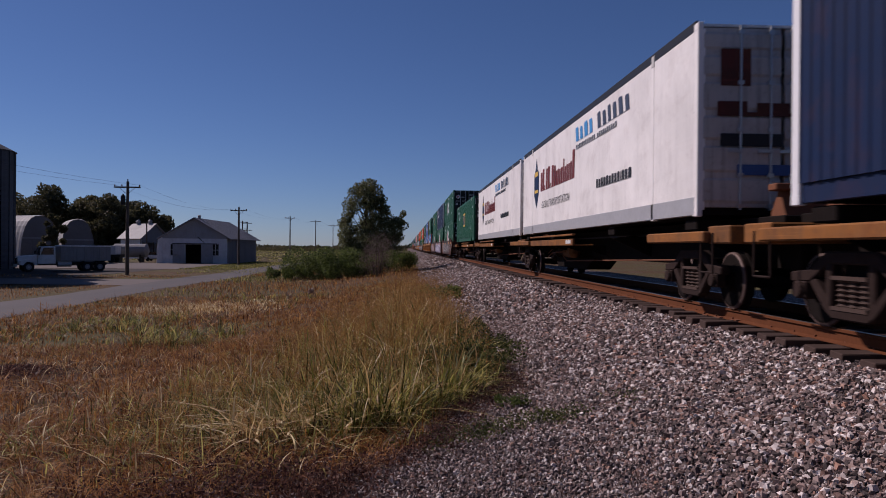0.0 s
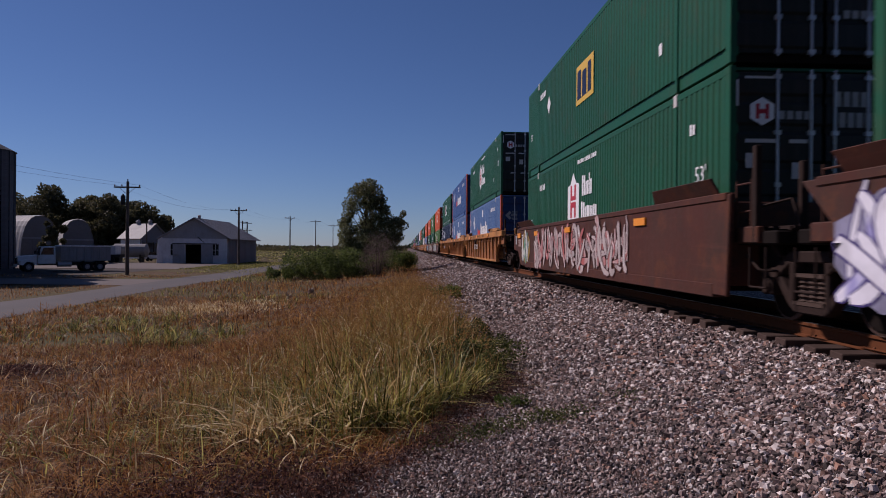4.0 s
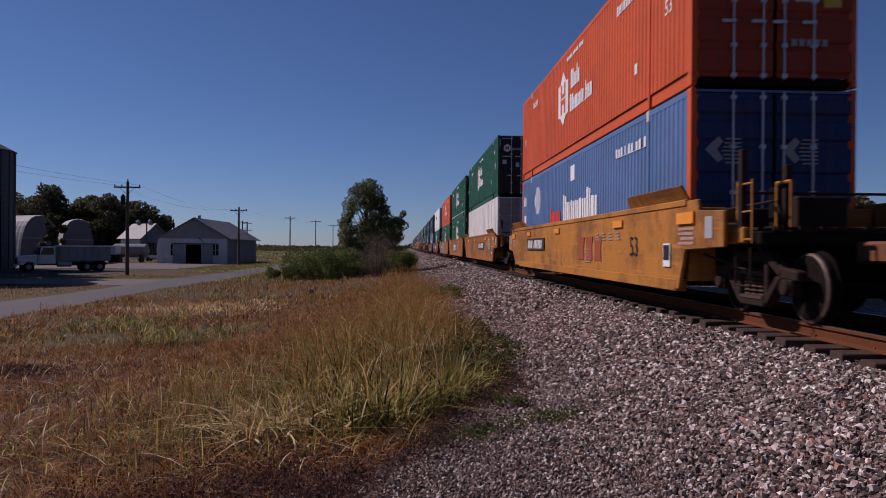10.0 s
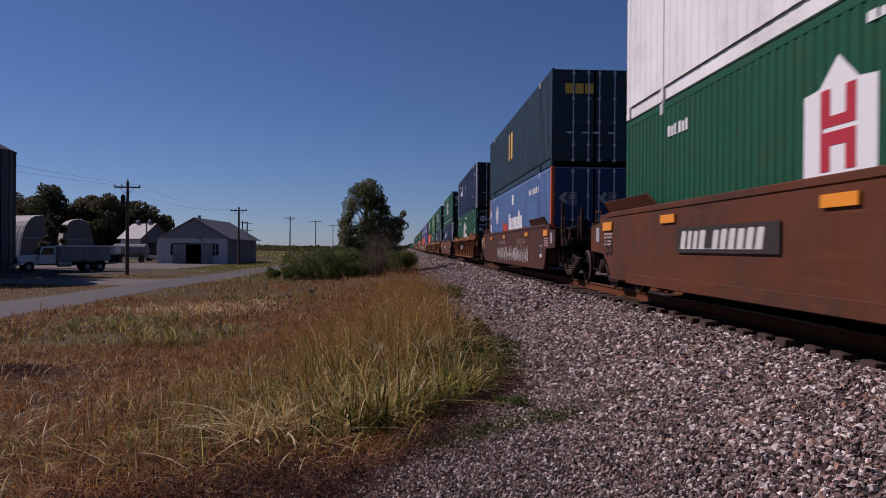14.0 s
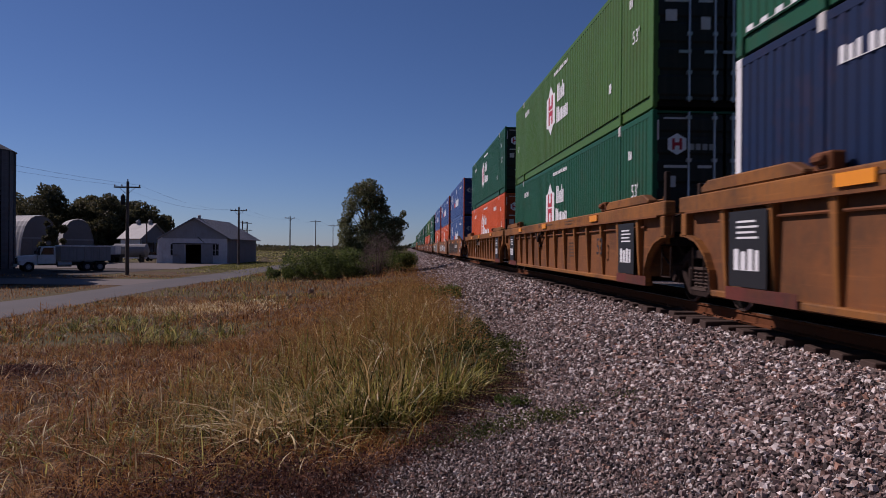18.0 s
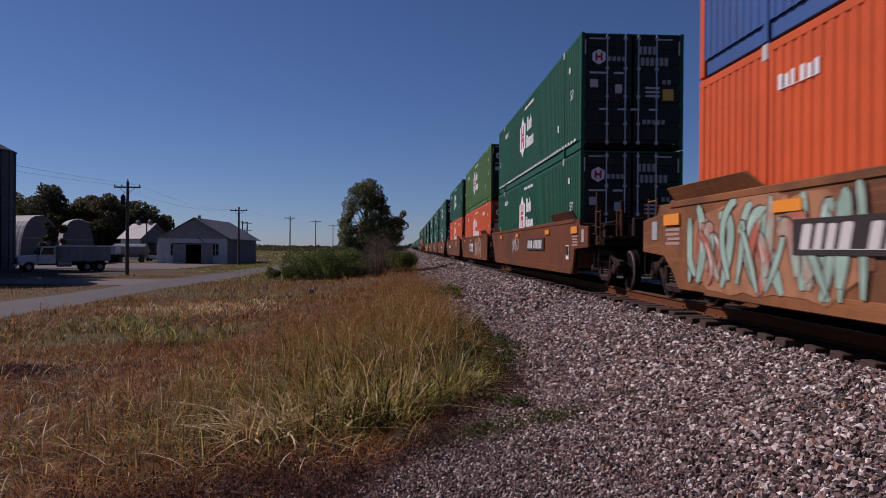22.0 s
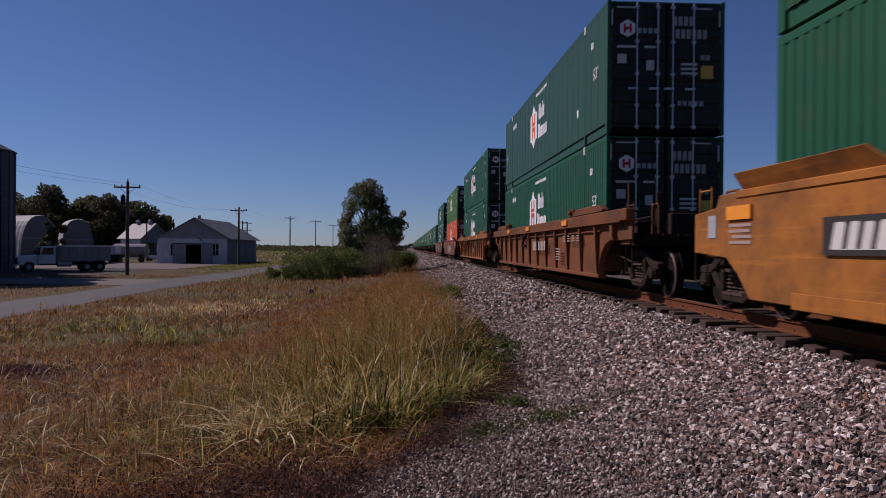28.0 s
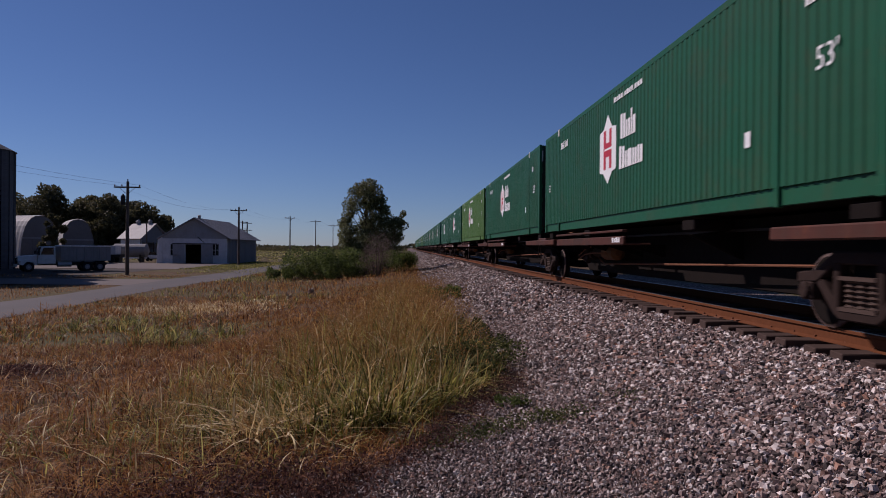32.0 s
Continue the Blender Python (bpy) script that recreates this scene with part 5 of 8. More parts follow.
# start (m ahead of the camera at 0 s), style, colour, ends (near, far), lower box, upper box, marks
TRAIN = [
    (-8.2, "P", "gold", (C, C), "N", "", ()),
    (10.6, "P", "gold", (C, A), "R", "", ()),
    (27.5, "P", "gold", (A, A), "R", "", ()),
    (46.6, "P", "gold", (A, C), "E", "", ()),
    (67.6, "S", "dark", (C, A), "G", "G", (("graf", 2.6, 10.8, "swirl"), ("graf", -0.6, 3.2, "mural"), ("tags", 13.2, 0), w53(14.6, WHITE))),
    (86.95, "S", "dark", (A, A), "G", "N", (("graf", -0.2, 15.2, "violet"),)),
    (106.1, "S", "dark", (A, C), "G", "E", (("graf", 2.5, 10.0, "pink"), ("graf", 0.2, 1.6, "moss"), W125)),
    (129.9, "R", "ochre", (C, A), "F", "G", (("pale", 6, 0), w53(3.0))),
    (149.4, "R", "ochre", (A, A), "F", "B", (w53(2.2),)),
    (168.6, "R", "ochre", (A, C), "N", "G", (w53(1.6), ("pale", 9, 0))),
    (192.4, "S", "dark", (C, A), "L", "O", (("graf", 1.0, 9.0, "ice"), ("tags", 12.2, 0), W125, w53(0.5, WHITE))),
    (211.6, "S", "dark", (A, A), "G", "L", (("graf", 0.4, 7.2, "moss"), ("graf", 8.0, 6.0, "pink"))),
    (230.8, "S", "red", (A, C), "G", "O", (("graf", 4.3, 7.5, "cyan"), ("tags", 12.0, 0), ("pale", 1.8, 0), w53(0.3, WHITE))),
    (254.1, "S", "yellow", (C, C), "F", "O", (("redsign", 9.9, 0), ("plate", 2.7, 0), w53(13.9, INK), ("tags", 11.5, 0))),
    (277.7, "S", "tan", (C, A), "W", "G", (("plate", 9.5, 0), ("graf", 14.2, 0.9, "chalk", (0.75, 1.45)), ("tags", 13.5, 0))),
    (297.0, "S", "tan", (A, A), "G", "G", (("sign", 6.6, 0), ("graf", 11.0, 0.9, "chalk", (0.7, 1.4)), w53(0.4))),
    (316.3, "S", "tan", (A, C), "G", "O", (("plate", 3.05, 0), ("graf", 5.4, 5.2, "grey"), w53(0.5), W125)),
    (340.0, "S", "umber", (C, C), "G", "X", (("plate", 3.4, 0), ("sign", 8.9, 0), ("tags", 12.4, 0), w53(-0.6))),
    (363.6, "S", "dark", (C, C), "F", "K", (("graf", 5.5, 8.0, "chalk", (0.35, 1.0)), ("tags", 6, 0), ("tags", 11, 0))),
    (387.3, "R", "rust", (C, C), "G", "N", (("pale", 7.0, 0),)),
    (410.9, "S", "umber", (C, C), "N", "G", (("pale", 5.2, 0), ("graf", 8.2, 1.0, "chalk", (0.7, 1.3)), ("tags", 2.0, 0), ("tags", 11, 0))),
    (434.7, "R", "gold", (C, A), "N", "G", (("panel", 0.4, 0), w53(11.5), ("tags", 13.6, 0))),
    (454.1, "R", "gold", (A, A), "G", "L", (("panel", 15.0, 0), ("panel", 0.4, 0), w53(13.4))),
    (473.5, "R", "gold", (A, C), "O", "G", (("panel", 15.0, 0), w53(13.4), ("tags", 6.0, 0))),
    (497.0, "S", "dun", (C, A), "B", "B", (("graf", 1.2, 12.4, "black"), ("plate", 10.0, 0))),
    (516.6, "S", "dun", (A, A), "O", "B", (("graf", 1.5, 4.9, "bubble", (0.34, 1.42)), ("sign", 7.1, 0), ("graf", 10.4, 3.6, "ice", (0.4, 1.2)), W125)),
    (535.9, "S", "dun", (A, C), "O", "B", (("graf", 0.2, 4.2, "mint"), ("plate", 3.1, 0), ("graf", 6.4, 5.6, "grey"))),
    (559.4, "S", "brown", (C, A), "G", "G", (("graf", 6.2, 1.6, "chalk", (0.6, 1.4)), ("plate", 9.7, 0))),
    (578.8, "S", "brown", (A, A), "O", "L", (("sign", 6.3, 0), ("graf", 10.1, 3.8, "outline"), w53(0.5))),
    (598.2, "S", "brown", (A, C), "O", "G", (("plate", 3.1, 0), ("graf", 12.0, 1.2, "chalk", (0.9, 1.5)), w53(0.3))),
    (622.0, "S", "amber", (C, A), "G", "G", (("plate", 9.9, 0), ("tags", 12.5, 0))),
    (641.4, "S", "amber", (A, A), "G", "G", (("sign", 6.4, 0), W125, w53(0.6))),
    (660.6, "S", "amber", (A, C), "G", "G", (("plate", 3.1, 0), w53(0.4))),
    (684.4, "S", "orange", (C, C), "G", "G", (("plate", 1.4, 0), ("graf", 6.5, 3.0, "grey", (0.5, 1.3)))),
    (707.8, "R", "rust", (C, C), "G", "T", (("pale", 8.5, 0), ("tags", 13, 0))),
    (731.2, "R", "gold", (C, C), "G", "G", (("tags", 11.5, 0), w53(12.6))),
    (754.7, "S", "red", (C, C), "O", "L", (("graf", 6.4, 5.2, "bone", (0.3, 1.25)), ("tags", 12, 0), ("tags", 1.5, 0), w53(12.6, GOLD, 0.62, 0.4))),
    (778.2, "S", "dark", (C, C), "G", "G", (("graf", 0.6, 8.6, "chalk"), ("tags", 9.5, 0), ("tags", 13, 0))),
    (799.4, "P", "dark", (C, A), "G", "", ()),
    (816.6, "P", "dark", (A, A), "G", "", ()),
    (833.8, "P", "dark", (A, A), "L", "", ()),
    (851.0, "P", "dark", (A, A), "G", "", ()),
    (868.2, "P", "dark", (A, C), "G", "", ()),
    (888.0, "P", "dark", (C, A), "G", "", ()),
    (905.2, "P", "dark", (A, A), "G", "", ()),
    (922.4, "P", "dark", (A, A), "G", "", ()),
    (939.6, "P", "dark", (A, A), "G", "", ()),
    (956.8, "P", "dark", (A, C), "G", "", ()),
    (977.0, "P", "dark", (C, A), "G", "", ()),
    (994.2, "P", "dark", (A, A), "L", "", ()),
    (1011.4, "P", "dark", (A, A), "G", "", ()),
    (1028.6, "P", "dark", (A, A), "G", "", ()),
    (1045.8, "P", "dark", (A, C), "G", "", ()),
    (1066.0, "P", "dark", (C, A), "G", "", ()),
    (1083.2, "P", "dark", (A, A), "L", "", ()),
    (1100.4, "P", "dark", (A, A), "G", "", ()),
    (1117.6, "P", "dark", (A, A), "G", "", ()),
    (1134.8, "P", "dark", (A, C), "G", "", ()),
    (1155.0, "P", "dark", (C, A), "G", "", ()),
]
MOVERS = []
WELL = 0.445
DASHED = (168.6, 297.0, 410.9, 434.7, 559.4, 778.2)


def build_train():
    for s, style, color, ends, low, high, marks in TRAIN:
        mid = s + HL
        if style == "P":
            MOVERS.append((spine_car(color, *ends, s > 700), mid, 0.0))
            MOVERS.append((container(low, 2, s > 880), mid, 1.36))
        else:
            MOVERS.append((well_car(style, color, ends, marks), mid, 0.0))
            box = container(low, 0, s > 880)
            if s == 67.6:
                part("white_diamond", Shape().prism([(far(3.7), 2.22), (far(4.0), 1.87), (far(3.7), 1.52), (far(3.4), 1.87)], -0.004, 0).mesh("white_diamond", WHITE), box, "white diamond placard", (-HW - 0.006, 0, 0))
            MOVERS.append((box, mid, WELL))
            MOVERS.append((container(high, 1, s > 880, s in DASHED), mid, WELL + H53 + 0.03))


build_train()

# ======== the yard beside the road ========
FIELD = -1.64


def wood_mat():
    n = Nodes("weathered_pole_wood")
    v = n.coords("Object", (8, 8, 0.6))
    a = n.noise(v, 3, 5)
    n.bump(a, 0.3, 0.02)
    return n.done(n.ramp(a, [(0.3, (0.05, 0.036, 0.028)), (0.7, (0.13, 0.1, 0.08))]), 0.9)


POLE_WOOD = wood_mat()
CONCRETE = plain("pale_road_gravel", (0.13, 0.108, 0.1), 0.9, grain=4, vary=0.2, bump=0.4)
HUT_SHELL = paint("white_hut_metal", (0.36, 0.35, 0.35), 0.4, 0.6)
HUT_FRONT = plain("dark_hut_siding", (0.14, 0.135, 0.137), 0.7, 0.0, grain=3, vary=0.25)
SIDING = plain("dull_metal_siding", (0.155, 0.16, 0.175), 0.6, 0.0, grain=3, vary=0.2)
BARN_WHITE = paint("whitewashed_block", (0.62, 0.62, 0.64), 0.3, 0.85)
GABLE_METAL = paint("grey_gable_metal", (0.3, 0.305, 0.325), 0.3, 0.7)
ROOF_METAL = paint("dull_roof_metal", (0.25, 0.25, 0.27), 0.4, 0.65)
BIN_METAL = paint("galvanized_bin_metal", (0.085, 0.088, 0.1), 0.3, 0.6)
GLASS_DARK = plain("dark_window_glass", (0.015, 0.017, 0.02), 0.12, 0.0, vary=0.1, bump=0.0, spec=0.5)
SHADE = plain("interior_shade_tone", (0.05, 0.045, 0.04), 0.9)
TRUCK_WHITE = paint("white_truck_paint", (0.8, 0.79, 0.78), 0.15)
TRUCK_GREY = paint("grey_truck_bed_paint", (0.27, 0.265, 0.275), 0.3)
RUBBER = plain("black_rubber", (0.015, 0.015, 0.016), 0.85)
FRAME_DARK = plain("dark_chassis", (0.03, 0.028, 0.027), 0.7)


def road_material():
    n = Nodes("worn_asphalt")
    p = n.coords("Position")
    a, b = n.noise(p, 0.5, 5), n.noise(p, 18, 4)
    c = n.noise(n.coords("Position", (1.2, 0.05, 1)), 1.0, 3)
    col = n.mix(a, (0.06, 0.052, 0.054), (0.1, 0.088, 0.088))
    col = n.mix(n.math("MULTIPLY", b, 0.5), col, (0.16, 0.145, 0.14))
    col = n.mix(n.math("MULTIPLY", n.ramp(c, [(0.5, (0, 0, 0)), (0.7, (1, 1, 1))]), 0.35), col, (0.08, 0.08, 0.085))
    n.bump(b, 0.3, 0.01)
    return n.done(col, 0.9, spec=0.25)


def strip(name, left, right, ys, z, mat, label):
    """A sheet between two edges given as functions of y."""
    v, f = [], []
    for i, y in enumerate(ys):
        a, b = left(y), right(y)
        for k in range(5):
            v.append((a + (b - a) * k / 4, y, z + 0.03 * (1 - abs(k - 2) / 2)))
        if i:
            f += [((i - 1) * 5 + k, (i - 1) * 5 + k + 1, i * 5 + k + 1, i * 5 + k) for k in range(4)]
    tagged(new(name, Shape().raw(v, f).mesh(name, mat, 0, True)), label, name, kind="structure")


wob = lambda y, s: 0.25 * math.sin(y * 0.21 + s) + 0.12 * math.sin(y * 0.9 + s * 2)
strip("road", lambda y: -17.6 + wob(y, 0), lambda y: -13.9 + wob(y, 2), [-60 + i * 2.5 for i in range(90)], FIELD + 0.012, road_material(), "worn grey asphalt lane between dry grass verges")
strip("driveway", lambda y: -34 + wob(y, 1), lambda y: -17.3 + wob(y, 3), [46.5 + i * 0.8 for i in range(11)], FIELD + 0.016, CONCRETE, "pale gravel drive that joins the lane")
# this yard sheet's dark tone stands in for the shadow round the truck
strip("dirt_yard", lambda y: -52 + wob(y, 1), lambda y: -25.5 + wob(y, 3), [55.5 + i * 1.6 for i in range(15)], FIELD + 0.02, plain("shade_toned_yard_dirt", (0.05, 0.04, 0.034), 0.95, grain=3, vary=0.4, bump=0.4), "dirt yard round the truck, shadow painted into its dark tone")
strip("gravel_yard", lambda y: -52 + wob(y, 1), lambda y: -24.5 + wob(y, 3) - 0.02 * (y - 80), [79 + i * 1.6 for i in range(18)], FIELD + 0.024, CONCRETE, "pale gravel yard in front of the sheds")


def barn():
    y0, y1, xl, xr, eave, peak = 0.0, 23.0, -5.2, 5.2, 4.4, 7.4
    b = tagged(new("barn"), "white block barn with grey metal gable and open sliding door", "barn")
    b.matrix_basis = pose(-29.95, 104.3, FIELD, 0, 0, 0) @ Matrix.Scale(0.866, 4)
    def front():
        s = Shape()
        for a, c in ((xl, -4.0), (-2.05, -1.5), (1.5, 2.2), (3.9, xr)):
            s.box(a, c, y0, y0 + 0.3, 0, eave - 0.3)
        for a, c in ((-4.0, -2.05), (2.2, 3.9)):
            s.box(a, c, y0, y0 + 0.3, 0, 1.35).box(a, c, y0, y0 + 0.3, 3.2, eave - 0.3)
        s.box(-1.5, 1.5, y0, y0 + 0.3, 3.15, eave - 0.3)
        return s.mesh("front_wall", BARN_WHITE)
    part("front_wall", front(), b, "whitewashed block wall")
    part("gable", Shape().prism([(xl, eave - 0.3), (xr, eave - 0.3), (xr, eave), (0, peak), (xl, eave)], y0 + 0.02, y0 + 0.25, "y").mesh("gable", GABLE_METAL), b, "grey metal gable")
    ribs = [(xr - 0.25, y0 + 0.3)]
    for i in range(22):
        ribs += [(xr, y0 + 0.3 + i), (xr, y0 + 0.6 + i), (xr + 0.06, y0 + 0.65 + i), (xr + 0.06, y0 + 0.8 + i), (xr, y0 + 0.85 + i)]
    ribs += [(xr, y1), (xr - 0.25, y1)]
    part("side_wall", Shape().prism(ribs, 0, eave, "z").mesh("side_wall", SIDING), b, "ribbed grey metal wall")
    part("side_wall", Shape().box(xl, xl + 0.25, y0 + 0.3, y1, 0, eave).mesh("side_wall", SIDING), b)
    part("back_wall", Shape().prism([(xl, 0), (xr, 0), (xr, eave), (0, peak), (xl, eave)], y1 - 0.2, y1, "y").mesh("back_wall", SIDING), b)
    part("buttress", Shape().prism([(xl - 0.9, 0), (xl, 0), (xl, eave), (xl - 0.7, eave - 0.5)], y0 - 0.1, y0 + 0.5, "y").mesh("buttress", BARN_WHITE, 0.03), b)
    for sg in (-1, 1):
        roof = Shape().prism([(0, peak + 0.12), (sg * (xr + 0.75), eave - 0.32), (sg * (xr + 0.75), eave - 0.42), (0, peak)], y0 - 0.6, y1 + 0.5, "y")
        part("roof_slope", roof.mesh("roof_slope", ROOF_METAL), b, "faded metal roof")
        sl = (peak - eave + 0.42) / (xr + 0.75)
        for i in range(25):
            yy = y0 - 0.55 + i * 0.98
            part("roof_seam", kept(("seam", sg), lambda: Shape().prism([(0, peak + 0.17), (sg * (xr + 0.75), eave - 0.27), (sg * (xr + 0.75), eave - 0.33), (0, peak + 0.11)], -0.03, 0.03, "y").mesh("roof_seam", ROOF_METAL)), b, at=(0, yy, 0))
    part("roof_vent", Shape().cyl((0, 2.5, peak), (0, 2.5, peak + 0.5), 0.25, 12).cyl((0, 2.5, peak + 0.5), (0, 2.5, peak + 0.7), 0.35, 12, 0.05).mesh("roof_vent", ROOF_METAL), b)
    for x in (-2.55, 2.0):
        d = Shape().box(-0.95, 0.95, 0, 0.08, 0.05, 3.2)
        for k in range(9):
            d.box(-0.9 + k * 0.21, -0.86 + k * 0.21, -0.02, 0.0, 0.08, 3.15)
        part("sliding_door", d.mesh("sliding_door", GABLE_METAL), b, "grey sliding metal door", (x, y0 - 0.12, 0))
    part("door_track", Shape().box(-3.6, 3.6, -0.16, -0.08, 3.2, 3.32).mesh("door_track", STEEL), b)
    part("lamp_arm", Shape().cyl((1.6, -0.1, 3.4), (0.5, -0.3, 4.4), 0.05, 6).mesh("lamp_arm", STEEL), b)
    for x in (-3.35, 3.3):
        w = part("window", Shape().box(x - 0.55, x + 0.55, 0.1, 0.14, 1.4, 3.15).mesh("window", GLASS_DARK), b, "dark glazed window")
        fr = Shape()
        for k in (-0.58, 0, 0.58):
            fr.box(x + k - 0.04, x + k + 0.04, 0.05, 0.12, 1.4, 3.2)
        fr.box(x - 0.6, x + 0.6, 0.05, 0.12, 2.2, 2.28)
        part("window_frame", fr.mesh("window_frame", BARN_WHITE), w)
        part("window_sill", Shape().box(x - 0.7, x + 0.7, -0.12, 0.1, 1.25, 1.36).mesh("window_sill", BARN_WHITE, 0.02), w)
    # floor coloured dark to carry the shade inside the barn
    part("dirt_floor", Shape().box(xl + 0.3, xr - 0.3, y0 + 0.3, y1 - 0.3, 0.0, 0.03).mesh("dirt_floor", SHADE), b)


def shed():
    b = tagged(new("shed"), "white shed with pale metal roof and open gable", "shed")
    b.matrix_basis = pose(-47.7, 140, FIELD, 0, 0, 60)
    w, d, e, p = 3.1, 5.6, 4.0, 6.6
    part("side_wall", Shape().box(-w, -w + 0.2, 0, d, 0, e).mesh("side_wall", BARN_WHITE), b)
    part("side_wall", Shape().box(w - 0.2, w, 0, d, 0, e).mesh("side_wall", BARN_WHITE), b)
    part("back_wall", Shape().box(-w, w, d - 0.2, d, 0, e).mesh("back_wall", SIDING), b)
    part("gable", Shape().prism([(-w, 3.1), (w, 3.1), (w, e), (0, p), (-w, e)], 0.0, 0.2, "y").mesh("gable", SIDING), b, "grey metal gable above an open front")
    for x in (-w + 0.1, 0.0, w - 0.1):
        part("post", Shape().box(x - 0.1, x + 0.1, 0.02, 0.22, 0, 3.1).mesh("post", POLE_WOOD), b)
    for sg in (-1, 1):
        part("roof_slope", Shape().prism([(0, p + 0.1), (sg * (w + 0.5), e - 0.22), (sg * (w + 0.5), e - 0.3), (0, p)], -0.5, d + 0.4, "y").mesh("roof_slope", HUT_SHELL), b, "pale metal roof")
    for y in (1.2, 4.4):
        part("roof_vent", Shape().cyl((0, y, p), (0, y, p + 0.5), 0.35, 10).cyl((0, y, p + 0.5), (0, y, p + 0.9), 0.5, 10, 0.08).mesh("roof_vent", ROOF_METAL), b, "round ridge ventilator")


def hut(x, y, w, h, d, turn, label):
    b = tagged(new("arched_hut"), label, "arched hut", "arched huts behind the truck")
    b.matrix_basis = pose(x, y, FIELD, 0, 0, turn)
    prof = [(-w * math.copysign(abs(math.cos(a)) ** 0.8, math.cos(a)), h * math.sin(a) ** 0.75) for a in [math.pi * i / 16 for i in range(17)]]
    s = Shape()
    n = len(prof)
    v, f = [], []
    k = 30
    for j in range(k + 1):
        m = 1.0 + (0.012 if j % 2 else 0.0)
        v += [(p[0] * m, d * j / k, p[1] * m) for p in prof]
    f = [(j * n + i, j * n + i + 1, (j + 1) * n + i + 1, (j + 1) * n + i) for j in range(k) for i in range(n - 1)]
    part("arched_shell", s.raw(v, f).mesh("arched_shell", HUT_SHELL), b, "ribbed pale metal arch")
    part("front_wall", Shape().prism([(q[0] * 0.985, q[1] * 0.985) for q in prof], 0.1, 0.25, "y").mesh("front_wall", HUT_FRONT), b, "flat grey front wall")
    part("front_trim", Shape().box(-w * 0.93, w * 0.93, 0.04, 0.1, h * 0.52, h * 0.55).mesh("front_trim", ROOF_METAL), b)
    part("door", Shape().box(-w * 0.4, w * 0.4, 0.03, 0.1, 0, h * 0.5).mesh("door", HUT_FRONT, 0.01), b)


def grain_bin(x, y, r, h):
    b = tagged(new("grain_bin"), "tall galvanized grain bin with conical roof and stiffener ribs", "grain bin", "grain bins by the lane")
    b.matrix_basis = pose(x, y, FIELD)
    v, f = [], []
    n, k = 48, 40
    for j in range(k + 1):
        rr = r + (0.025 if j % 2 else 0.0)
        v += [(rr * math.cos(2 * math.pi * i / n), rr * math.sin(2 * math.pi * i / n), h * j / k) for i in range(n)]
    f = [(j * n + i, j * n + (i + 1) % n, (j + 1) * n + (i + 1) % n, (j + 1) * n + i) for j in range(k) for i in range(n)]
    part("bin_wall", Shape().raw(v, f).mesh("bin_wall", BIN_METAL), b, "corrugated steel wall")
    rib = Shape().box(r, r + 0.1, -0.05, 0.05, 0, h).mesh("stiffener", BIN_METAL)
    for i in range(24):
        part("stiffener", rib, b, turn=i * 15)
    part("bin_roof", Shape().cyl((0, 0, h), (0, 0, h + r * 0.5), r + 0.2, 36, 0.5).mesh("bin_roof", BIN_METAL), b, "conical sheet roof")
    part("roof_cap", Shape().cyl((0, 0, h + r * 0.5), (0, 0, h + r * 0.5 + 0.5), 0.6, 14, 0.5).mesh("roof_cap", BIN_METAL), b)
    lad = Shape()
    for d in (-0.2, 0.2):
        lad.cyl((r + 0.2, d, 0.3), (r + 0.2, d, h), 0.025, 6)
    for i in range(int(h / 0.35)):
        lad.cyl((r + 0.2, -0.2, 0.5 + i * 0.35), (r + 0.2, 0.2, 0.5 + i * 0.35), 0.018, 5)
    part("ladder", lad.mesh("ladder", STEEL), b, turn=-60)


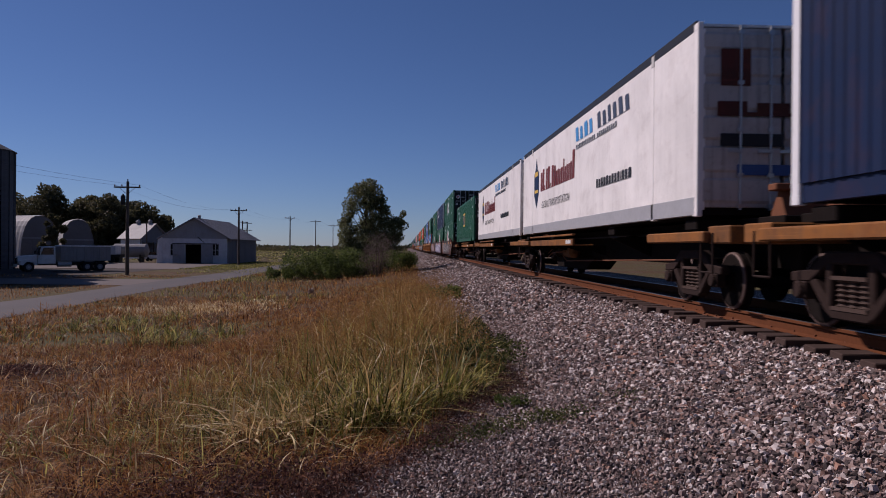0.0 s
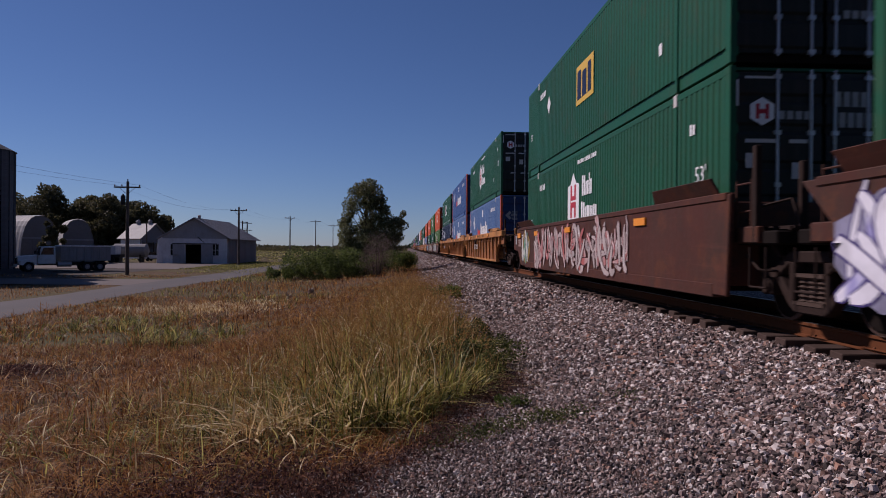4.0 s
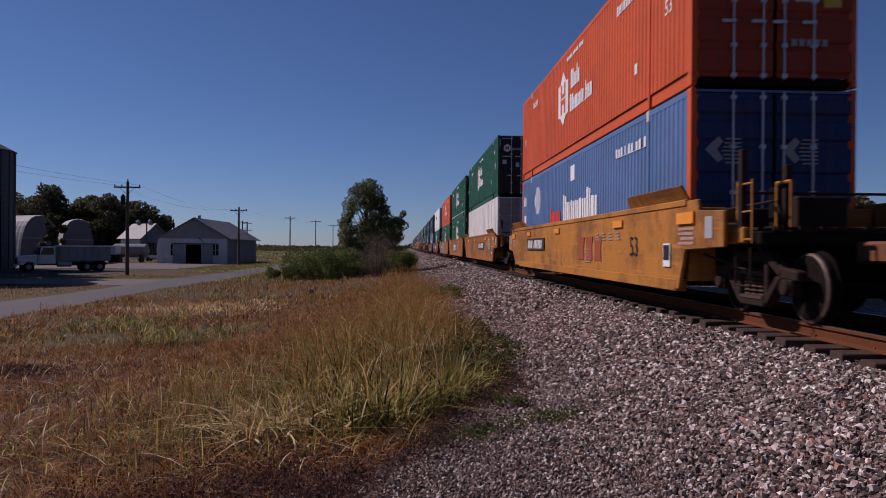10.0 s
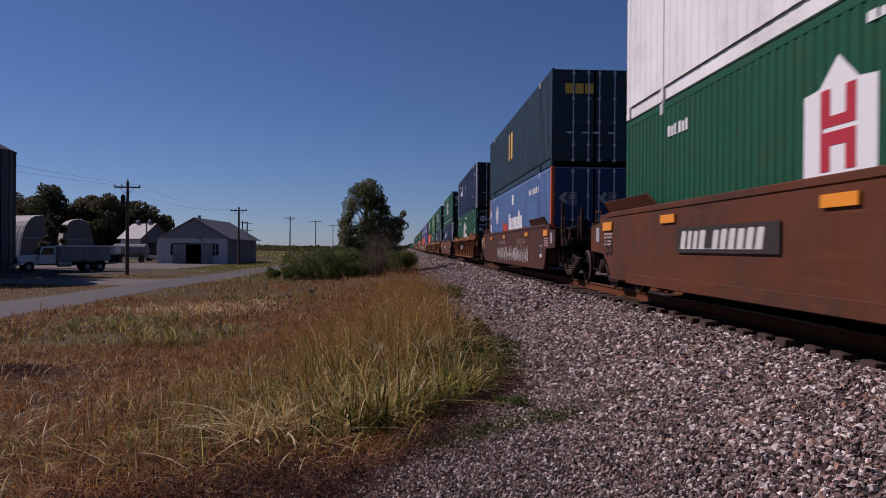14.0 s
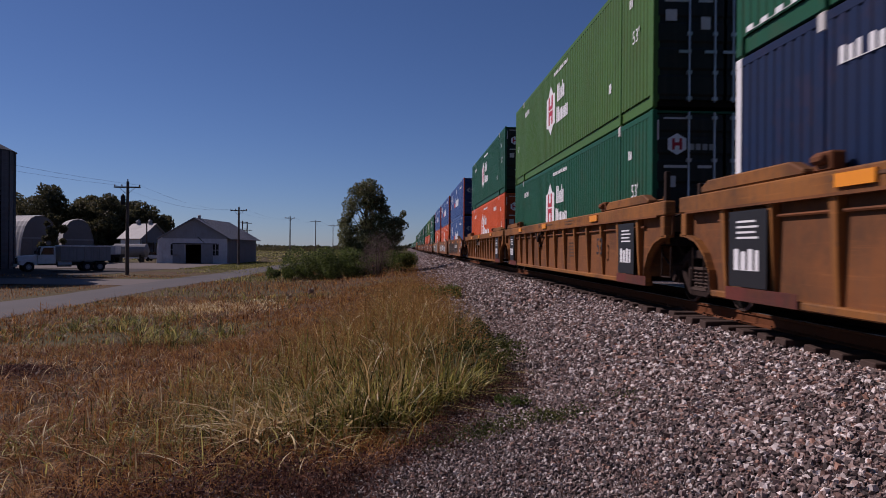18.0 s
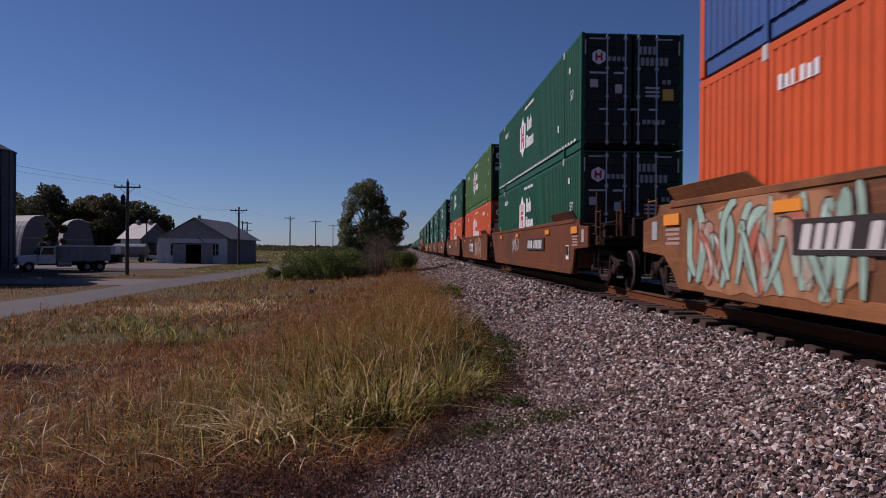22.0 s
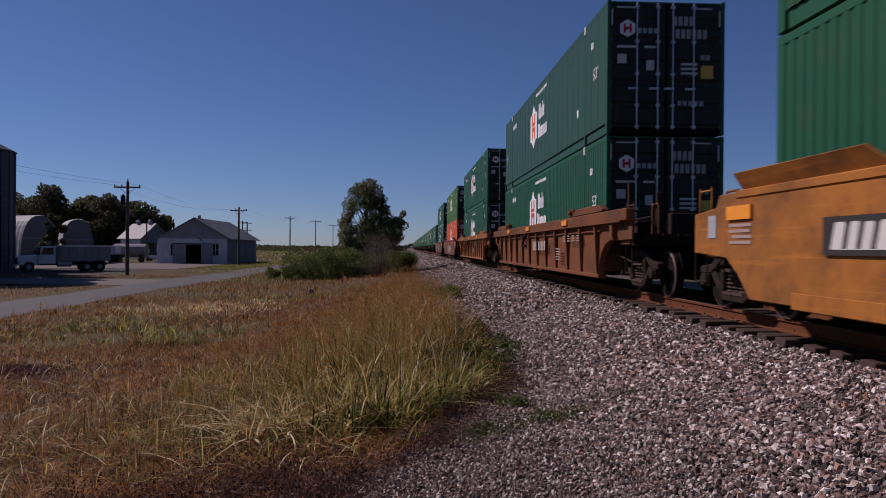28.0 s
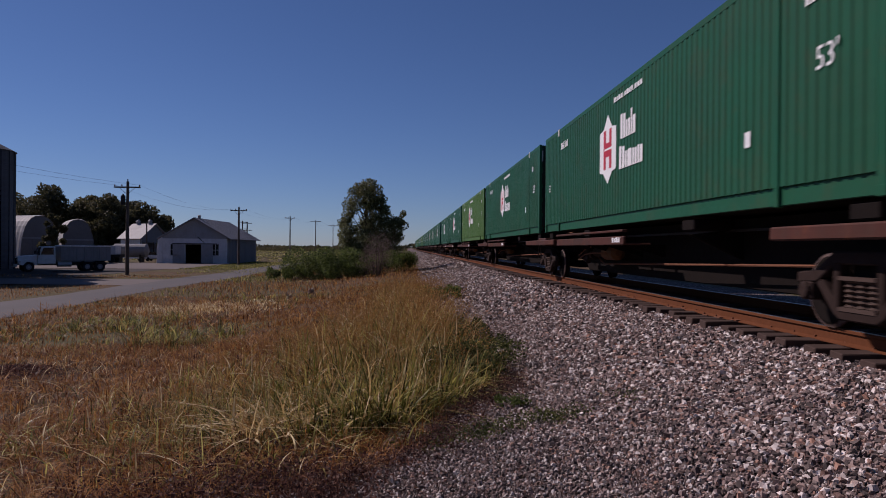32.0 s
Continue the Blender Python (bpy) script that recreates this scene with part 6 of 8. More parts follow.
def grain_truck():
    """Nose towards -x; the bed behind it."""
    t = tagged(new("grain_truck"), "old white grain truck with a long grey box bed", "truck")
    t.matrix_basis = pose(-35.6, 68.0, FIELD, 0, 0, 36) @ Matrix.Scale(0.97, 4)
    part("hood", Shape().prism([(0.1, 0.75), (0.05, 1.35), (0.25, 1.5), (1.7, 1.62), (1.7, 0.75)], -0.75, 0.75, "y").mesh("hood", TRUCK_WHITE, 0.07), t, "sloped white hood")
    part("grille", Shape().box(0.02, 0.08, -0.55, 0.55, 0.8, 1.3).mesh("grille", FRAME_DARK, 0.01), t)
    for y in (-0.85, 0.85):
        part("headlight", Shape().cyl((0.02, y * 0.8, 1.1), (0.12, y * 0.8, 1.1), 0.12, 12).mesh("headlight", GREY), t)
        part("fender", Shape().prism([(0.15, 0.65), (0.25, 1.1), (0.8, 1.2), (1.5, 1.1), (1.7, 0.65), (1.45, 0.65), (1.3, 0.95), (0.75, 0.95), (0.55, 0.65)], y - 0.22, y + 0.22, "y").mesh("fender", TRUCK_WHITE, 0.03), t)
        part("mirror", Shape().box(1.75, 1.85, y * 1.25 - 0.1, y * 1.25 + 0.1, 1.6, 2.0).mesh("mirror", FRAME_DARK), t)
    part("bumper", Shape().box(-0.15, 0.02, -1.1, 1.1, 0.5, 0.75).mesh("bumper", GREY, 0.03), t)
    cab = part("cab", Shape().prism([(1.7, 0.75), (1.7, 1.6), (2.05, 2.4), (3.2, 2.45), (3.25, 0.75)], -0.95, 0.95, "y").mesh("cab", TRUCK_WHITE, 0.06), t, "white cab")
    part("windshield", Shape().prism([(1.72, 1.64), (2.02, 2.34), (2.0, 2.36), (1.69, 1.66)], -0.82, 0.82, "y").mesh("windshield", GLASS_DARK), cab)
    for y in (-0.965, 0.965):
        part("side_window", Shape().prism([(1.95, 1.65), (2.2, 2.3), (3.05, 2.32), (3.05, 1.65)], y - 0.01, y + 0.01, "y").mesh("side_window", GLASS_DARK), cab)
    part("chassis", Shape().box(1.0, 7.9, -0.45, 0.45, 0.62, 0.9).mesh("chassis", FRAME_DARK), t)
    part("fuel_tank", Shape().cyl((3.4, -0.8, 0.75), (4.6, -0.8, 0.75), 0.28, 14).mesh("fuel_tank", GREY), t)
    bed = part("box_bed", Shape().box(3.6, 8.1, -1.2, 1.2, 1.05, 2.45).mesh("box_bed", TRUCK_GREY, 0.03), t, "long grey box bed")
    rib = Shape().box(-0.05, 0.05, -1.26, -1.2, 1.05, 2.45).mesh("bed_rib", TRUCK_GREY)
    for i in range(7):
        part("bed_rib", rib, bed, at=(3.7 + i * 0.68, 0, 0))
    part("bed_rail", Shape().box(3.55, 8.15, -1.28, -1.16, 2.42, 2.54).box(3.55, 8.15, 1.16, 1.28, 2.42, 2.54).mesh("bed_rail", TRUCK_WHITE, 0.02), bed)
    for x in (0.95, 6.0, 7.15):
        for y in (-0.95, 0.95):
            w = part("wheel", kept("truck_wheel", lambda: Shape().cyl((0, -0.14, 0), (0, 0.14, 0), 0.48, 20).mesh("wheel", RUBBER, 0.03)), t, "black tyre", (x, y, 0.48))
            part("rim", kept("truck_rim", lambda: Shape().cyl((0, -0.15, 0), (0, 0.15, 0), 0.26, 14).mesh("rim", TRUCK_GREY, 0.02)), w)
            part("hub", kept("truck_hub", lambda: Shape().cyl((0, -0.19, 0), (0, 0.19, 0), 0.1, 10).mesh("hub", GREY)), w)


def fuel_tank():
    t = tagged(new("storage_tank"), "grey horizontal storage tank on a steel cradle", "storage tank")
    t.matrix_basis = pose(-40.9, 110, FIELD, 0, 0, 0)
    part("shell", Shape().cyl((-2.3, 0, 1.75), (2.3, 0, 1.75), 1.0, 20).cyl((2.3, 0, 1.75), (2.6, 0, 1.75), 1.0, 20, 0.4).cyl((-2.3, 0, 1.75), (-2.6, 0, 1.75), 1.0, 20, 0.4).mesh("shell", TRUCK_GREY, 0, False), t)
    for x in (-1.6, 1.6):
        part("cradle", Shape().prism([(x - 0.1, 0), (x + 0.1, 0), (x + 0.1, 1.2), (x - 0.1, 1.2)], -0.8, 0.8, "y").mesh("cradle", FRAME_DARK), t)
    u = tagged(new("utility_trailer"), "low white box trailer parked in the yard", "trailer")
    u.matrix_basis = pose(-42.2, 106, FIELD)
    part("box", Shape().box(-2.2, 1.0, -1, 1, 1.2, 2.45).mesh("box", BARN_WHITE, 0.05), u)
    part("chassis", Shape().box(-2.4, 1.6, -0.8, 0.8, 0.8, 1.2).mesh("chassis", FRAME_DARK), u)
    for x in (-1.6, 0.4):
        part("wheel", Shape().cyl((x, -1, 0.45), (x, -0.75, 0.45), 0.45, 16).mesh("wheel", RUBBER), u)
        part("wheel", Shape().cyl((x, 0.75, 0.45), (x, 1, 0.45), 0.45, 16).mesh("wheel", RUBBER), u)
    c = tagged(new("parked_car"), "white car parked between barn and shed", "car")
    c.matrix_basis = pose(-42.0, 121, FIELD, 0, 0, 70)
    part("body", Shape().prism([(-2.2, 0.35), (2.2, 0.35), (2.25, 0.8), (1.2, 0.95), (-2.2, 1.0)], -0.85, 0.85, "y").mesh("body", TRUCK_WHITE, 0.08), c)
    part("cabin", Shape().prism([(-1.7, 1.0), (1.1, 0.95), (0.5, 1.5), (-1.3, 1.52)], -0.72, 0.72, "y").mesh("cabin", GLASS_DARK, 0.05), c)
    for x in (-1.4, 1.4):
        for y in (-0.8, 0.8):
            part("wheel", kept("car_wheel", lambda: Shape().cyl((0, -0.1, 0), (0, 0.1, 0), 0.33, 16).mesh("wheel", RUBBER, 0.02)), c, at=(x, y, 0.33))


POLES = []


def utility_pole(x, y, h, arm=1.1, transformer=False, turn=0):
    p = tagged(new("utility_pole"), "weathered wooden utility pole with a crossarm" + (" and transformer" if transformer else ""), "utility pole", "poles along the lane")
    z = float(ground_z(x, y))
    p.matrix_basis = pose(x, y, z, 0, 0, turn)
    part("shaft", Shape().cyl((0, 0, -0.3), (0, 0, h), 0.17, 12, 0.11).mesh("shaft", POLE_WOOD), p)
    part("crossarm", Shape().box(-arm, arm, -0.17, -0.08, h - 0.55, h - 0.43).mesh("crossarm", POLE_WOOD, 0.01), p)
    for sg in (-1, 1):
        part("brace", Shape().cyl((sg * arm * 0.6, -0.12, h - 0.52), (0, -0.12, h - 1.1), 0.018, 5).mesh("brace", STEEL), p)
    for x_ in (-arm * 0.92, -arm * 0.4, arm * 0.92):
        part("insulator", kept("insulator", lambda: Shape().cyl((0, 0, 0), (0, 0, 0.1), 0.035, 8).cyl((0, 0, 0.06), (0, 0, 0.16), 0.07, 8, 0.04).mesh("insulator", plain("glazed_insulator", (0.2, 0.12, 0.08), 0.2))), p, at=(x_, -0.125, h - 0.43))
    if transformer:
        part("transformer", Shape().cyl((-0.38, 0, h - 1.95), (-0.38, 0, h - 1.2), 0.19, 14).cyl((-0.38, 0, h - 1.2), (-0.38, 0, h - 1.05), 0.15, 10, 0.05).box(-0.3, -0.05, -0.05, 0.05, h - 1.6, h - 1.5).mesh("transformer", FRAME_DARK), p, "dark can transformer")
        part("top_pin", Shape().cyl((0, 0, h), (0, 0, h + 0.2), 0.05, 6).mesh("top_pin", STEEL), p)
    POLES.append((x, y, z + h, arm))


def wires():
    """Sagging wires, one object for each span and conductor."""
    mat = plain("wire", (0.02, 0.02, 0.022), 0.6)
    run = [POLES[i] for i in (0, 1, 2, 3, 4)]
    first = (-24.5, 4.0, FIELD + 8.6, 1.1)
    run = [first] + run
    for a, b in zip(run, run[1:]):
        for k in (-0.92, 0.92):
            s = Shape()
            pts = []
            for i in range(13):
                f = i / 12
                pts.append((a[0] + (b[0] - a[0]) * f + k * a[3], a[1] + (b[1] - a[1]) * f - 0.12, a[2] - 0.3 + (b[2] - a[2]) * f - 1.0 * 4 * f * (1 - f) * 0.8))
            s.tube(pts, 0.006, 4)
            tagged(new("power_line", s.mesh("power_line", mat)), "thin black sagging wire between wooden poles", "power line", "wires along the lane")


def frame_structure():
    t = tagged(new("pole_platform"), "pair of wooden poles with crossarms and platform beams", "utility structure")
    t.matrix_basis = pose(-33.3, 152, FIELD)
    for x, y, h in ((-2.0, 6, 8.0), (0.3, 0, 7.6)):
        part("shaft", Shape().cyl((x, y, -0.3), (x, y, h), 0.16, 10, 0.12).mesh("shaft", POLE_WOOD), t)
        for dz in (0.25, 1.7):
            part("crossarm", Shape().box(x - 1.0, x + 1.0, y - 0.2, y - 0.08, h - dz - 0.12, h - dz).mesh("crossarm", POLE_WOOD), t)
    for z in (4.6, 5.7):
        part("beam", Shape().cyl((-2.6, 3, z), (0.4, 0, z), 0.09, 6).mesh("beam", POLE_WOOD), t)
    part("can", Shape().cyl((-1.0, 0.6, 3.4), (-1.0, 0.6, 4.5), 0.3, 12).mesh("can", GREY), t, "grey can transformer")


barn()
shed()
hut(-47.6, 97, 2.7, 6.3, 12, 60, "pale ribbed metal hut with an arched roof behind the truck")
hut(-44.6, 101, 2.1, 6.0, 9, 30, "smaller arched metal hut with a grey front")
grain_bin(-43.9, 74, 4.5, 11.8)
grain_bin(-33.5, 51.5, 4.0, 10.0)
grain_truck()
fuel_tank()
utility_pole(-23.35, 62, 7.85, 1.1, True)
utility_pole(-22.15, 97, 7.7)
utility_pole(-27.4, 172, 9.7)
utility_pole(-28.3, 227, 10.9, 1.6)
utility_pole(-28.4, 281, 11.3, 1.8)
wires()
utility_pole(-46.0, 131, 6.6, 0.1)
frame_structure()


# ======== plants ========
def leaf_mat(name, dark, mid, light, rough=0.6, drift=3.0):
    n = Nodes(name)
    p = n.coords("Position")
    spread = n.math("MULTIPLY_ADD", n.math("ADD", n.noise(p, drift, 3), -0.5), 1.1, island(n))
    col = n.ramp(spread, [(0.0, dark), (0.5, mid), (1.0, light)])
    big = n.noise(p, 0.7, 3)
    col = n.mix(n.math("MULTIPLY", big, 0.35), col, shade(dark, 0.9))
    m = n.done(col, rough, spec=0.25)
    n.set(n.b, "Subsurface Weight", 0.0)
    tr = n.t.nodes.new("ShaderNodeBsdfTranslucent")
    n.t.links.new(col, tr.inputs["Color"])
    mix = n.t.nodes.new("ShaderNodeMixShader")
    mix.inputs[0].default_value = 0.4
    out = n.t.nodes["Material Output"]
    n.t.links.new(n.b.outputs[0], mix.inputs[1])
    n.t.links.new(tr.outputs[0], mix.inputs[2])
    n.t.links.new(mix.outputs[0], out.inputs["Surface"])
    return m


STRAW = leaf_mat("dry_grass_blades", (0.045, 0.014, 0.005), (0.245, 0.088, 0.02), (0.64, 0.34, 0.1), 0.5)
TAWNY = leaf_mat("tawny_grass_stems", (0.09, 0.046, 0.013), (0.32, 0.195, 0.055), (0.75, 0.55, 0.2), 0.5)
GREENISH = leaf_mat("green_grass_blades", (0.016, 0.022, 0.005), (0.145, 0.15, 0.026), (0.68, 0.6, 0.18), 0.45)
SEEDY = leaf_mat("brown_seed_heads", (0.16, 0.072, 0.02), (0.31, 0.155, 0.042), (0.52, 0.3, 0.095))
REDWEED = leaf_mat("dark_red_weeds", (0.024, 0.01, 0.01), (0.082, 0.034, 0.029), (0.26, 0.13, 0.085), drift=5.0)
TREE_LEAF = leaf_mat("tree_leaves", (0.055, 0.06, 0.026), (0.135, 0.14, 0.058), (0.25, 0.25, 0.12), drift=0.8)
DARK_LEAF = leaf_mat("dark_tree_leaves", (0.04, 0.041, 0.02), (0.085, 0.08, 0.038), (0.145, 0.128, 0.062), drift=0.3)
BUSH_LEAF = leaf_mat("bush_leaves", (0.03, 0.045, 0.01), (0.095, 0.13, 0.027), (0.22, 0.26, 0.065), drift=1.0)
DEAD_LEAF = leaf_mat("dead_shrub_leaves", (0.09, 0.06, 0.05), (0.17, 0.12, 0.10), (0.25, 0.19, 0.16))
PALE = leaf_mat("pale_straw_blades", (0.3, 0.18, 0.065), (0.7, 0.5, 0.22), (0.98, 0.86, 0.56), 0.4)
WEED_LEAF = leaf_mat("dark_weed_leaves", (0.022, 0.031, 0.008), (0.07, 0.085, 0.02), (0.19, 0.19, 0.055), drift=4.0)
BARK = plain("tree_bark", (0.07, 0.055, 0.042), 0.9, grain=6, vary=0.4, bump=0.5)
G = np.random.default_rng(7)


def blades(x, y, z, h, w, lean, seg=3, az=None):
    """Curved tapering blades: vertices and quads."""
    n = len(x)
    az = G.uniform(0, 2 * np.pi, n) if az is None else az
    bend = np.abs(G.normal(lean, lean * 0.5, n))
    face = az + np.pi / 2 + G.normal(0, 0.5, n)
    ts = np.linspace(0, 1, seg + 1)
    v = np.zeros((n, (seg + 1) * 2, 3))
    for i, t in enumerate(ts):
        out = bend * h * t ** 2
        up = h * (t - 0.45 * np.minimum(bend, 1.3) * t ** 2.2)
        half = w * (1 - t) ** 0.7 / 2 + 0.0006
        cx, cy, cz = x + np.cos(az) * out, y + np.sin(az) * out, z + up
        v[:, 2 * i] = np.stack([cx + np.cos(face) * half, cy + np.sin(face) * half, cz], 1)
        v[:, 2 * i + 1] = np.stack([cx - np.cos(face) * half, cy - np.sin(face) * half, cz], 1)
    base = np.arange(n)[:, None] * (2 * seg + 2)
    q = np.concatenate([base + np.array([2 * i, 2 * i + 1, 2 * i + 3, 2 * i + 2]) for i in range(seg)])
    return v.reshape(-1, 3), q


def specks(c, size, flat=1.0):
    """Small leaves, one quad each, turned at random round the centres c."""
    n = len(c)
    a, b = G.normal(size=(n, 3)), G.normal(size=(n, 3))
    a[:, 2] *= flat
    a /= np.linalg.norm(a, axis=1)[:, None]
    b -= a * (a * b).sum(1)[:, None]
    b /= np.linalg.norm(b, axis=1)[:, None]
    s = (np.asarray(size) * G.uniform(0.6, 1.4, n))[:, None]
    v = np.stack([c - a * s, c - b * s * 0.5, c + a * s, c + b * s * 0.5], 1)
    q = np.arange(n)[:, None] * 4 + np.arange(4)
    return v.reshape(-1, 3), q


def grass_sheet(name, x, y, h, w, lean, mat, label, seg=3, az=None):
    v, q = blades(x, y, ground_z(x, y) - 0.02, h, w, lean, seg, az)
    return tagged(new(name, raw_mesh(name, v, q, mat)), label, "grass", kind="stuff")


def edge_x(y):
    """Where the grass gives way to gravel."""
    return np.interp(y, [-6, 3.5, 5.2, 6.3, 7.8, 9, 11, 15, 25, 60, 200], [-1.6, -1.2, -0.55, -0.1, 0.7, 1.05, 1.2, 0.85, 0.8, 1.0, 1.0]) + 0.12 * np.sin(y * 3.1)


def patch(x, y, s=1.0, k=0.0):
    return np.sin(x * 0.9 * s + 1.7 * np.sin(y * 0.45 * s + k)) * np.cos(y * 0.6 * s + 0.8 * np.sin(x * 0.7 * s + k))


def scatter(n, y0, y1, power=1.0, xmax=None):
    y = y0 + (y1 - y0) * G.random(n) ** power
    lo = -0.60 * y - 1.0
    hi = edge_x(y)
    x = lo + (hi - lo) * G.random(n)
    return x, y


def spot(x, y, cx, cy, rx, ry):
    return np.exp(-((x - cx) / rx) ** 2 - ((y - cy) / ry) ** 2)


def greenness(x, y):
    """Where the field stays green: a strip by the lane, hollows and clump feet."""
    g = 0.5 * patch(x, y, 0.55, 1.0) + 0.9 * spot(x, y, -8.6, 24, 2.2, 2.4) + 0.8 * spot(x, y, -5.6, 19, 1.8, 1.8) + 0.8 * spot(x, y, -7.2, 38, 2, 6)
    g += 0.5 * spot(x, y, -1.6, 8.0, 1.6, 1.6)
    return g - 1.2 * spot(x, y, -7.9, 29, 2.2, 2.6) - 0.6 * spot(x, y, -4.5, 9, 2, 3)


def bare(x, y):
    """Dark hollows where the grass is thin."""
    return 1.3 * spot(x, y, -7.6, 13.8, 1.3, 1.2) + 0.9 * spot(x, y, -3.4, 11.2, 0.9, 0.7) + 1.3 * spot(x, y, -0.9, 4.9, 1.4, 0.7)


def tufts(n, y0, y1, base, per, spread):
    """Grass in hummocks: blade feet, heights and outward directions."""
    x, y = scatter(n, y0, y1, 0.8)
    keep = (x > -13.6) & (G.random(n) > bare(x, y)) & (patch(x, y, 2.3, 0.7) + 0.8 * G.normal(size=n) > -0.6)
    x, y = x[keep], y[keep]
    tall = base * np.clip(1 + 0.4 * patch(x, y, 1.1) + 0.35 * G.normal(size=len(x)), 0.35, 2.2)
    tall *= 1 + 0.9 * np.clip(greenness(x, y), 0, 1)
    k = np.repeat(np.arange(len(x)), G.poisson(per, len(x)))
    wide = (spread * G.uniform(0.5, 1.3, len(x)))[k]
    dx, dy = G.normal(0, 1, len(k)) * wide, G.normal(0, 1, len(k)) * wide
    d = np.hypot(dx, dy) / (wide * 2)
    h = np.clip(tall[k] * G.uniform(0.45, 1.15, len(k)) * (1.1 - 0.4 * d), 0.03, 0.6)
    az = np.arctan2(dy, dx) + G.normal(0, 0.8, len(k))
    g = (greenness(x, y) + 0.25 * G.normal(size=len(x)))[k] + 0.2 * G.normal(size=len(k)) > 0.45
    fx, fy = x[k] + dx, y[k] + dy
    ok = fx < edge_x(fy) + 0.08
    return fx[ok], fy[ok], h[ok], az[ok], g[ok]


def build_grass():
    for n, y0, y1, base, w, seg, per, spread in ((3000, 3.2, 10.0, 0.17, 0.0085, 3, 22, 0.075), (2100, 10.0, 18.0, 0.2, 0.013, 3, 20, 0.12), (1500, 18.0, 36.0, 0.25, 0.024, 3, 20, 0.22)):
        x, y, h, az, g = tufts(n, y0, y1, base, per, spread)
        grass_sheet("dry_grass", x[~g], y[~g], h[~g] * 1.15, w, 1.2, STRAW, "low reddish-brown and straw grass on the bank", seg, az[~g])
        grass_sheet("green_grass", x[g], y[g], h[g] * 1.2, w * 1.2, 1.1, GREENISH, "low green grass among dry stems", seg, az[g])
        x, y = scatter(n * 9, y0, y1, 0.8)
        keep = (x > -13.6) & (G.random(len(x)) > bare(x, y))
        grass_sheet("dry_grass", x[keep], y[keep], G.uniform(0.04, 0.15, keep.sum()) * (1 + y0 / 30), w * 1.1, 1.1, STRAW, "short dry grass under the tufts", 2)
    x, y = G.uniform(-7, -1.5, 5000), G.uniform(-5, 3.4, 5000)
    grass_sheet("dry_grass", x, y, G.uniform(0.08, 0.25, 5000), 0.012, 1.1, STRAW, "low dry grass on the bank", 2)
    # broad arching leaves over the low grass
    for n, mat, lo, hi, w, words in ((900, GREENISH, 0.2, 0.5, 0.019, "broad green arching leaves in the dry grass"), (650, STRAW, 0.2, 0.48, 0.017, "broad tawny arching leaves in the dry grass"), (420, PALE, 0.15, 0.42, 0.021, "bleached arching leaves in the dry grass")):
        x, y = scatter(n * 3, 5.9, 12.0, 0.9)
        keep = (patch(x, y, 2.6, 1.5) + 1.4 * spot(x, y, -1.6, 7.6, 1.6, 1.4) + 0.5 * G.normal(size=len(x)) > 0.65) & (x > -5.5)
        x, y = x[keep][:n], y[keep][:n]
        grass_sheet("broad_grass", x, y, G.uniform(lo, hi, len(x)), w, 1.15, mat, words, 5)
    x, y = scatter(700, 5.6, 16.0, 0.8)
    grass_sheet("arching_straw", x, y, G.uniform(0.2, 0.45, len(x)), 0.014, 1.3, PALE, "pale arching straw blades above low grass", 5)
    x, y = G.normal(-1.35, 0.26, 190), G.normal(7.3, 0.3, 190)
    grass_sheet("arching_straw", x, y, G.uniform(0.3, 0.66, 190), 0.031, 1.15, PALE, "bleached arching straw blades before the clump", 5)
    x, y = G.normal(-7.9, 1.4, 2600), G.normal(29, 1.6, 2600)
    grass_sheet("pale_straw", x, y, G.uniform(0.1, 0.26, 2600), 0.05, 1.2, PALE, "bleached straw patch in the field", 2)
    x, y = G.normal(-9.2, 0.7, 500), G.normal(17, 0.5, 500)
    grass_sheet("pale_straw", x, y, G.uniform(0.08, 0.2, 500), 0.018, 1.2, PALE, "bleached straw patch in the field", 2)
    x, y = G.uniform(-13.4, 0.9, 16000), 36 + 45 * G.random(16000) ** 0.8
    h = np.clip(0.26 + 0.1 * patch(x, y, 0.4) + 0.06 * G.normal(size=len(x)), 0.1, 0.6)
    g = patch(x, y, 0.3, 0.5) + 0.3 * G.normal(size=len(x)) > 0.4
    grass_sheet("dry_grass", x[~g], y[~g], h[~g], 0.03, 0.7, STRAW, "straw-coloured grass strip between lane and bank", 2)
    grass_sheet("green_grass", x[g], y[g], h[g], 0.03, 0.7, GREENISH, "green grass strip between lane and bank", 2)
    x, y = G.uniform(-40, -18, 14000), 28 + 34 * G.random(14000)
    keep = ~((y > 45.5) & (y < 56)) & (x > -0.6 * y - 2)
    grass_sheet("dry_grass", x[keep], y[keep], G.uniform(0.08, 0.25, keep.sum()), 0.03, 0.7, STRAW, "mown dry grass across the lane", 2)
    x, y = G.uniform(-21, -9, 7000), 66 + 70 * G.random(7000)
    grass_sheet("green_grass", x, y, G.uniform(0.1, 0.25, 7000), 0.05, 0.7, GREENISH, "mown green verge beside the lane", 2)
    x, y = G.uniform(-95, -5, 14000), 130 + 300 * G.random(14000)
    grass_sheet("green_grass", x, y, G.uniform(0.2, 0.45, 14000), 0.3, 0.9, GREENISH, "far mown meadow beyond the lane", 2)
    x, y = G.uniform(-24.5, -17.8, 9000), 78 + 40 * G.random(9000)
    grass_sheet("green_grass", x, y, G.uniform(0.1, 0.25, 9000), 0.05, 0.7, GREENISH, "mown green verge in front of the barn", 2)


